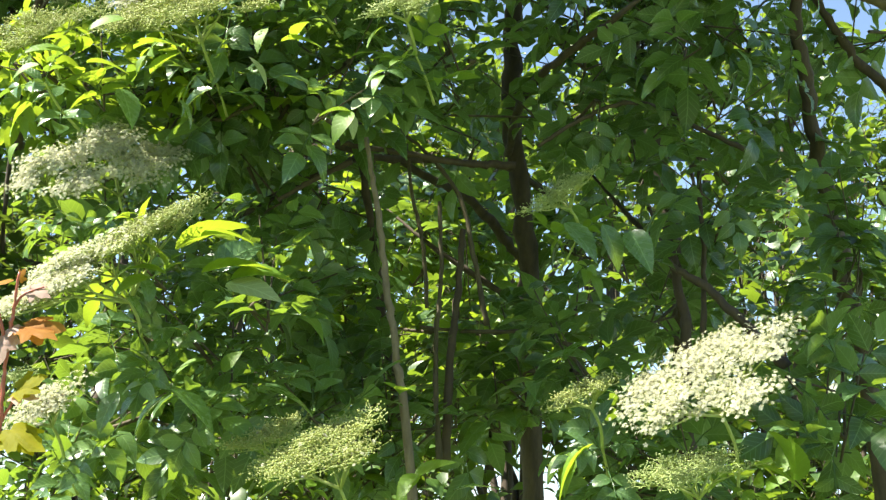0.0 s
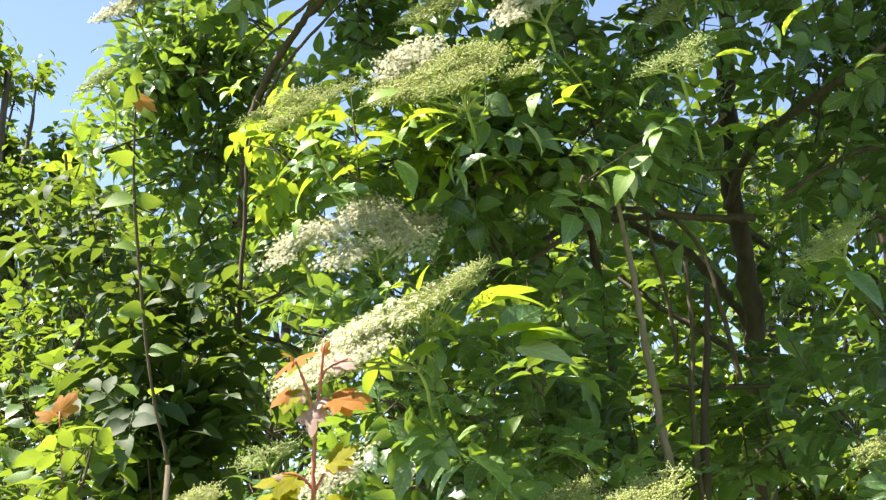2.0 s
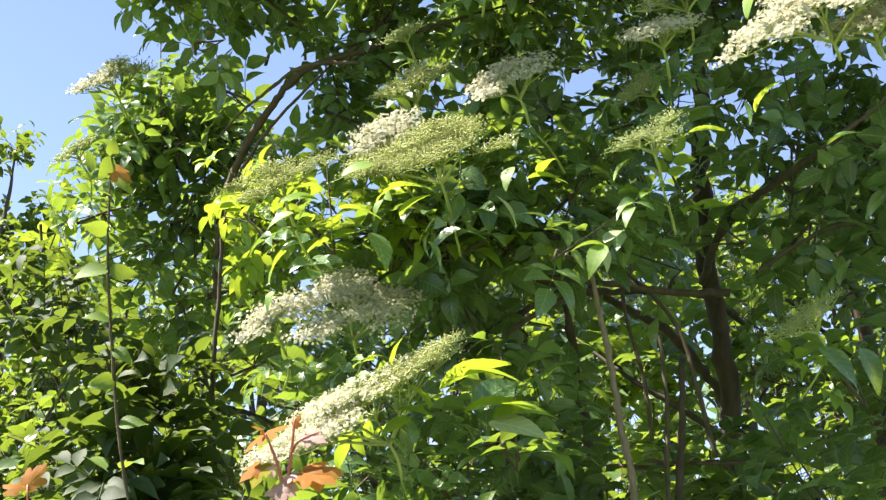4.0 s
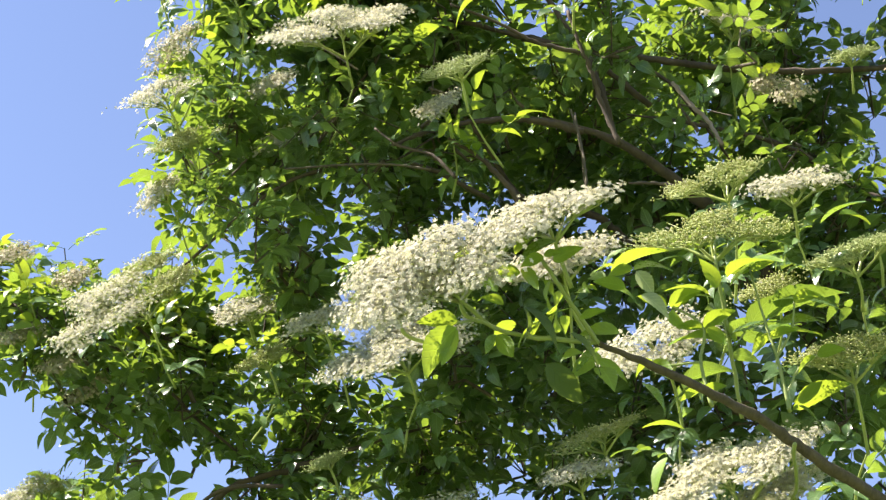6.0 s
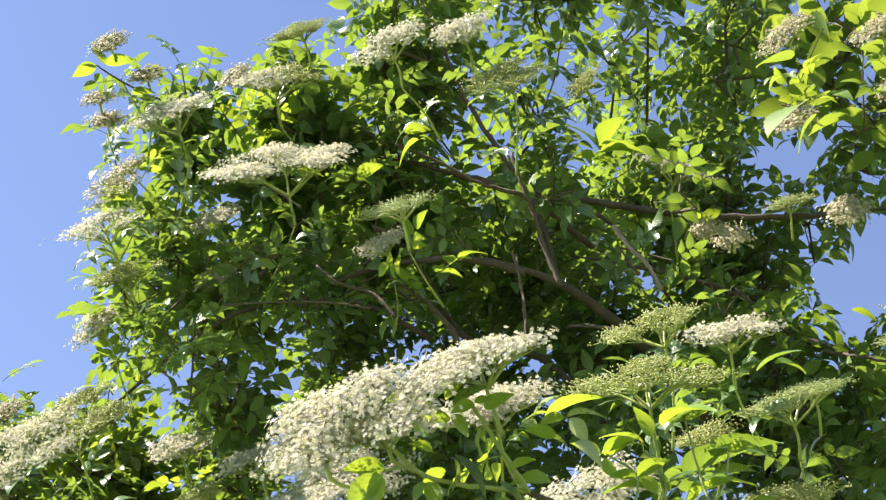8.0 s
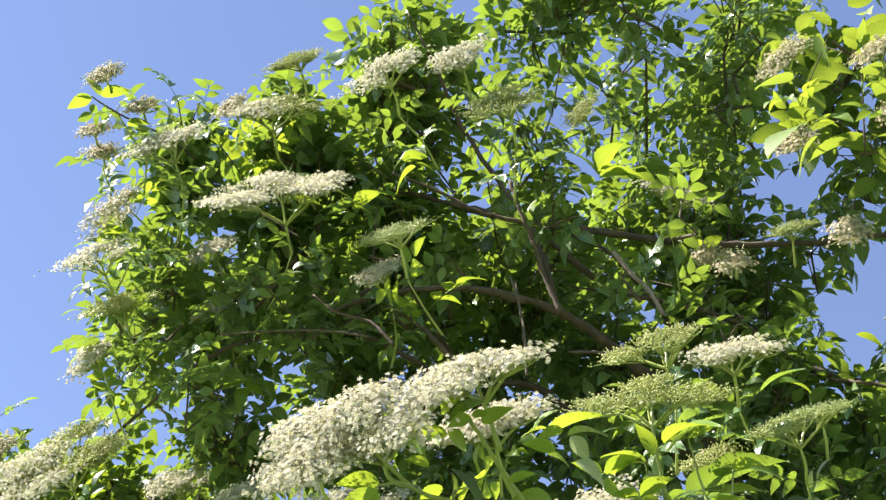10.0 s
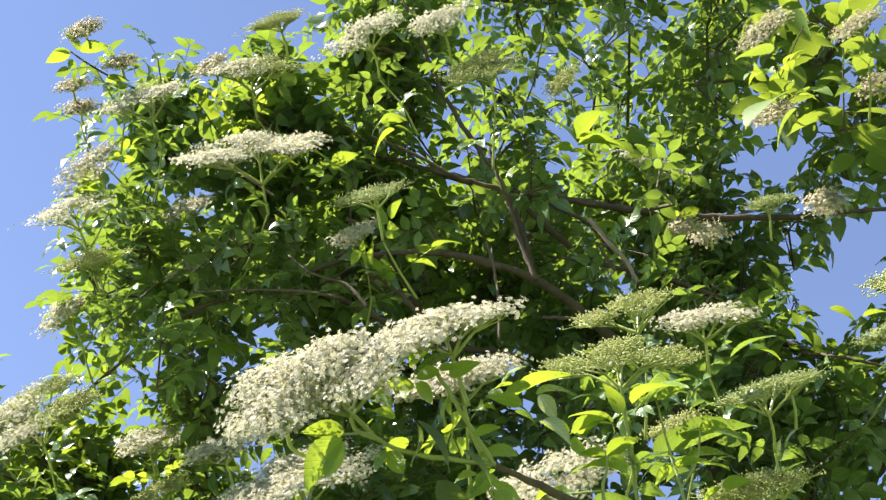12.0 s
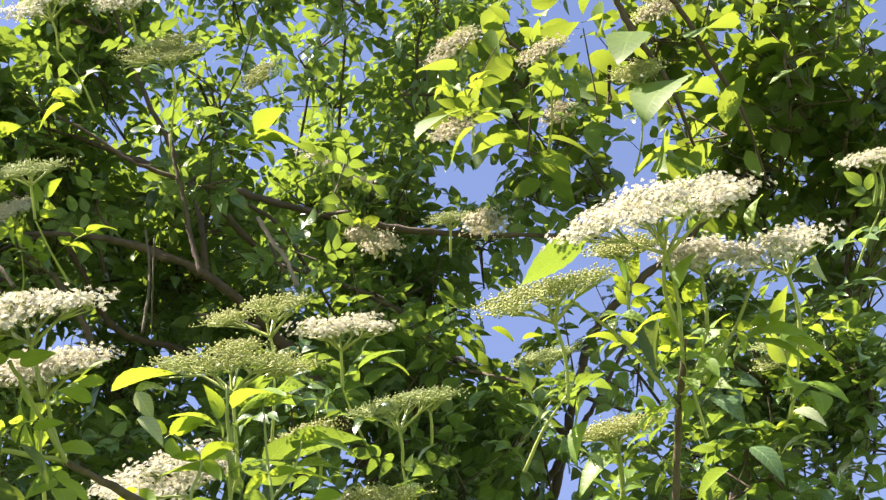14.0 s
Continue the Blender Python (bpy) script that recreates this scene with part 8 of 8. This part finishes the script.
leaf(near_branch, (-0.146, 1.270, 2.368), (-0.036, 0.000, 0.003), (-0.25, 0.45, 0.85), 0.036, "young leaflet", 1)
leaf(near_branch, (-0.147, 1.270, 2.362), (-0.035, 0.000, -0.046), (-0.25, 0.45, 0.85), 0.058, "young leaflet", 3)
leaf(near_branch, (-0.147, 1.280, 2.365), (-0.016, 0.000, -0.035), (-0.25, 0.45, 0.85), 0.039, "young leaflet", 5)
leaf(near_branch, (-0.071, 1.300, 2.450), (-0.023, -0.000, -0.007), (-0.25, 0.45, 0.85), 0.024, "young leaflet", 2)
leaf(near_branch, (-0.071, 1.300, 2.452), (0.015, 0.000, 0.005), (-0.25, 0.45, 0.85), 0.016, "young leaflet", 4)
leaf(near_branch, (-0.122, 1.360, 2.495), (-0.019, -0.000, -0.026), (-0.25, 0.45, 0.85), 0.032, "young leaflet", 6)
leaf(near_branch, (-0.117, 1.360, 2.492), (0.014, 0.000, -0.029), (-0.25, 0.45, 0.85), 0.032, "young leaflet", 0)
leaf(near_branch, (-0.138, 1.370, 2.483), (0.023, 0.000, -0.020), (-0.25, 0.45, 0.85), 0.031, "young leaflet", 7)
leaf(near_branch, (-0.144, 1.370, 2.511), (-0.019, 0.000, -0.025), (-0.25, 0.45, 0.85), 0.032, "young leaflet", 2)
leaf(near_branch, (-0.118, 1.340, 2.395), (0.016, 0.000, -0.025), (-0.25, 0.45, 0.85), 0.029, "young leaflet", 5)
leaf(near_branch, (-0.118, 1.340, 2.395), (-0.012, 0.000, -0.019), (-0.25, 0.45, 0.85), 0.023, "elder leaflet", 1)
limb(near_branch, ((-0.117, 1.330, 2.395), (-0.132, 1.302, 2.388), (-0.147, 1.275, 2.369)), (0.0017, 0.0015, 0.0011), "shoot", material=SHOOT)
foliage(elder, (-0.327, 3.000, 2.411), (0.069, 0.080, 0.046), 18, ELDER_SHAPES, YOUNG, size=0.62)
foliage(elder, (-0.137, 3.100, 2.404), (0.071, 0.080, 0.059), 18, ELDER_SHAPES, YOUNG, size=0.62)
foliage(elder, (-0.283, 2.800, 2.198), (0.073, 0.080, 0.052), 20, ELDER_SHAPES, YOUNG, size=0.62)
foliage(elder, (-0.069, 3.200, 2.307), (0.073, 0.080, 0.073), 16, ELDER_SHAPES, YOUNG, size=0.62)
foliage(elder, (-0.023, 3.300, 2.501), (0.051, 0.080, 0.051), 10, ELDER_SHAPES, YOUNG, size=0.62)
foliage(elder, (-0.310, 2.600, 2.043), (0.067, 0.080, 0.048), 20, ELDER_SHAPES, ELDER, size=0.62)
foliage(elder, (-0.195, 2.600, 2.025), (0.057, 0.080, 0.038), 14, ELDER_SHAPES, ELDER, size=0.62)
foliage(elder, (-0.003, 2.900, 2.103), (0.064, 0.080, 0.043), 12, ELDER_SHAPES, YOUNG, size=0.62)
foliage(elder, (0.142, 2.300, 2.023), (0.049, 0.080, 0.033), 7, ELDER_SHAPES, ELDER, size=0.62)
foliage(elder, (0.202, 2.300, 2.173), (0.050, 0.080, 0.029), 6, ELDER_SHAPES, ELDER, size=0.62)
foliage(elder, (0.142, 2.600, 2.172), (0.038, 0.080, 0.038), 6, ELDER_SHAPES, ELDER, size=0.62)
foliage(elder, (0.390, 2.400, 2.569), (0.066, 0.080, 0.066), 18, ELDER_SHAPES, ELDER, size=0.62)
foliage(elder, (0.285, 2.400, 2.621), (0.047, 0.080, 0.057), 12, ELDER_SHAPES, ELDER, size=0.62)
foliage(elder, (0.155, 2.400, 2.416), (0.064, 0.080, 0.045), 14, ELDER_SHAPES, ELDER, size=0.62)
leaf(near_branch, (0.048, 1.480, 2.507), (-0.028, 0.000, 0.013), (-0.25, 0.45, 0.85), 0.032, "young leaflet", 0)
leaf(near_branch, (0.050, 1.480, 2.506), (0.030, 0.000, 0.017), (0.10, 0.40, 0.90), 0.037, "young leaflet", 1)
leaf(near_branch, (0.053, 1.480, 2.501), (0.010, 0.000, -0.030), (-0.40, 0.20, 0.85), 0.033, "young leaflet", 2)
leaf(near_branch, (0.081, 1.480, 2.478), (-0.025, 0.000, 0.004), (-0.25, 0.45, 0.85), 0.026, "young leaflet", 3)
leaf(near_branch, (0.082, 1.480, 2.478), (0.027, 0.000, 0.021), (0.10, 0.40, 0.90), 0.036, "young leaflet", 4)
leaf(near_branch, (0.084, 1.480, 2.475), (0.020, 0.000, -0.018), (-0.40, 0.20, 0.85), 0.028, "young leaflet", 5)
leaf(near_branch, (0.137, 1.480, 2.544), (0.028, 0.000, 0.013), (-0.25, 0.45, 0.85), 0.032, "young leaflet", 6)
leaf(near_branch, (0.136, 1.480, 2.543), (-0.024, 0.000, 0.001), (0.10, 0.40, 0.90), 0.025, "young leaflet", 7)
leaf(near_branch, (0.146, 1.480, 2.463), (0.027, 0.000, 0.008), (-0.40, 0.20, 0.85), 0.029, "young leaflet", 0)
leaf(near_branch, (0.145, 1.480, 2.462), (-0.021, 0.000, -0.018), (-0.25, 0.45, 0.85), 0.029, "young leaflet", 1)
leaf(near_branch, (0.175, 1.480, 2.504), (0.025, 0.000, 0.007), (0.10, 0.40, 0.90), 0.028, "young leaflet", 2)
leaf(near_branch, (0.028, 1.480, 2.442), (-0.021, 0.000, -0.014), (-0.40, 0.20, 0.85), 0.026, "young leaflet", 3)
leaf(near_branch, (0.029, 1.480, 2.442), (0.021, 0.000, -0.021), (-0.25, 0.45, 0.85), 0.031, "young leaflet", 4)
leaf(near_branch, (0.189, 1.480, 2.439), (0.026, 0.000, 0.006), (0.10, 0.40, 0.90), 0.028, "young leaflet", 5)
leaf(near_branch, (0.187, 1.480, 2.437), (-0.020, 0.000, -0.015), (-0.40, 0.20, 0.85), 0.027, "young leaflet", 6)
leaf(near_branch, (0.071, 1.480, 2.405), (-0.021, 0.000, -0.008), (-0.25, 0.45, 0.85), 0.023, "young leaflet", 7)
leaf(near_branch, (0.073, 1.480, 2.405), (0.023, 0.000, 0.005), (0.10, 0.40, 0.90), 0.025, "young leaflet", 0)
limb(near_branch, ((0.082, 1.485, 2.390), (0.076, 1.485, 2.440), (0.082, 1.485, 2.481), (0.050, 1.485, 2.511)), (0.0020, 0.0011), "shoot", SHOOT, 7)
limb(near_branch, ((0.076, 1.485, 2.440), (0.033, 1.485, 2.442), (0.028, 1.485, 2.446)), (0.0014, 0.0010), "shoot", SHOOT, 7)
limb(near_branch, ((0.155, 1.485, 2.380), (0.151, 1.485, 2.441), (0.147, 1.485, 2.467), (0.137, 1.485, 2.548)), (0.0020, 0.0010), "shoot", SHOOT, 7)
limb(near_branch, ((0.151, 1.485, 2.441), (0.170, 1.485, 2.474), (0.177, 1.485, 2.507)), (0.0014, 0.0010), "shoot", SHOOT, 7)
limb(near_branch, ((0.154, 1.485, 2.398), (0.172, 1.485, 2.429), (0.189, 1.485, 2.442)), (0.0014, 0.0010), "shoot", SHOOT, 7)


# ---- bare twigs in the shade of the crown ----
limb(elder, ((-0.030, 1.830, 3.289), (-0.015, 1.845, 3.228), (0.000, 1.860, 3.181), (0.011, 1.875, 3.135), (0.035, 1.890, 3.061)), (0.0030, 0.0042), "twig", BARK, 7)
limb(elder, ((-0.213, 1.800, 3.292), (-0.142, 1.817, 3.262), (-0.081, 1.833, 3.228), (-0.016, 1.850, 3.215)), (0.0022, 0.0035), "twig", BARK, 7)
limb(elder, ((0.113, 1.780, 3.078), (0.134, 1.780, 3.036), (0.153, 1.780, 3.006), (0.171, 1.780, 2.956)), (0.0034, 0.0028), "twig", PALEBARK, 7)
limb(elder, ((-0.304, 1.840, 3.046), (-0.265, 1.856, 3.077), (-0.216, 1.872, 3.105), (-0.147, 1.888, 3.123), (-0.087, 1.904, 3.129), (-0.017, 1.920, 3.115)), (0.0028, 0.0060), "twig", BARK, 7)
limb(elder, ((-0.455, 1.800, 2.980), (-0.369, 1.800, 2.981), (-0.287, 1.800, 2.974), (-0.241, 1.800, 2.962)), (0.0014, 0.0020), "twig", TWIG, 7)
limb(elder, ((-0.221, 1.850, 3.060), (-0.175, 1.867, 3.033), (-0.138, 1.883, 2.993), (-0.102, 1.900, 2.933)), (0.0030, 0.0055), "twig", BARK, 7)
limb(elder, ((0.038, 1.800, 2.915), (0.080, 1.800, 2.911), (0.126, 1.800, 2.895)), (0.0020, 0.0030), "twig", BARK, 7)
limb(elder, ((-0.404, 1.760, 3.180), (-0.376, 1.760, 3.155), (-0.347, 1.760, 3.129)), (0.0012, 0.0016), "twig", PALEBARK, 7)
limb(elder, ((-0.036, 1.760, 3.022), (-0.025, 1.760, 2.964), (-0.021, 1.760, 2.904), (-0.022, 1.760, 2.846)), (0.0016, 0.0020), "twig", TWIG, 7)
limb(elder, ((-0.332, 1.840, 3.081), (-0.296, 1.840, 3.045), (-0.244, 1.840, 3.021), (-0.209, 1.840, 2.976)), (0.0018, 0.0030), "twig", BARK, 7)
limb(elder, ((-0.545, 1.900, 3.087), (-0.575, 1.900, 3.044), (-0.612, 1.900, 3.002)), (0.0020, 0.0012), "twig", TWIG, 7)

# ---- bare stems inside the lower shrub ----
limb(elder, ((-0.129, 2.400, 2.361), (-0.116, 2.400, 2.276), (-0.098, 2.400, 2.202), (-0.086, 2.400, 2.094)), (0.0028, 0.0036), "twig", TWIG, 7)
limb(elder, ((-0.069, 2.360, 2.254), (-0.063, 2.360, 2.137), (-0.067, 2.360, 2.033), (-0.056, 2.360, 1.851)), (0.0030, 0.0042), "twig", TWIG, 7)
limb(elder, ((-0.036, 2.420, 2.226), (-0.041, 2.420, 2.117), (-0.049, 2.420, 2.028), (-0.050, 2.420, 1.858)), (0.0050, 0.0075), "twig", BARK, 7)
limb(elder, ((-0.275, 2.330, 2.348), (-0.198, 2.355, 2.341), (-0.129, 2.380, 2.339), (-0.041, 2.405, 2.332), (0.044, 2.430, 2.335)), (0.0036, 0.0066), "twig", BARK, 7)
limb(elder, ((-0.150, 2.400, 2.392), (-0.090, 2.400, 2.340), (-0.040, 2.400, 2.271), (-0.018, 2.400, 2.184), (0.006, 2.400, 2.068)), (0.0026, 0.0044), "twig", TWIG, 7)
limb(elder, ((0.329, 2.380, 2.351), (0.331, 2.380, 2.268), (0.335, 2.380, 2.179), (0.333, 2.380, 2.058)), (0.0036, 0.0046), "twig", BARK, 7)
limb(elder, ((0.282, 2.420, 2.235), (0.298, 2.420, 2.154), (0.311, 2.420, 2.075), (0.309, 2.420, 1.864)), (0.0070, 0.0095), "twig", BARK, 7)
limb(elder, ((0.273, 2.360, 2.165), (0.337, 2.360, 2.122), (0.394, 2.360, 2.067), (0.450, 2.360, 2.005)), (0.0050, 0.0090), "twig", BARK, 7)
limb(elder, ((-0.309, 2.300, 2.235), (-0.259, 2.300, 2.267), (-0.199, 2.300, 2.298)), (0.0030, 0.0052), "twig", BARK, 7)
limb(elder, ((0.082, 2.340, 2.338), (0.134, 2.340, 2.374), (0.220, 2.340, 2.410), (0.337, 2.340, 2.363), (0.394, 2.340, 2.335)), (0.0034, 0.0040), "twig", BARK, 7)
limb(elder, ((-0.101, 2.440, 2.072), (-0.022, 2.440, 2.066), (0.069, 2.440, 2.069)), (0.0026, 0.0036), "twig", TWIG, 7)
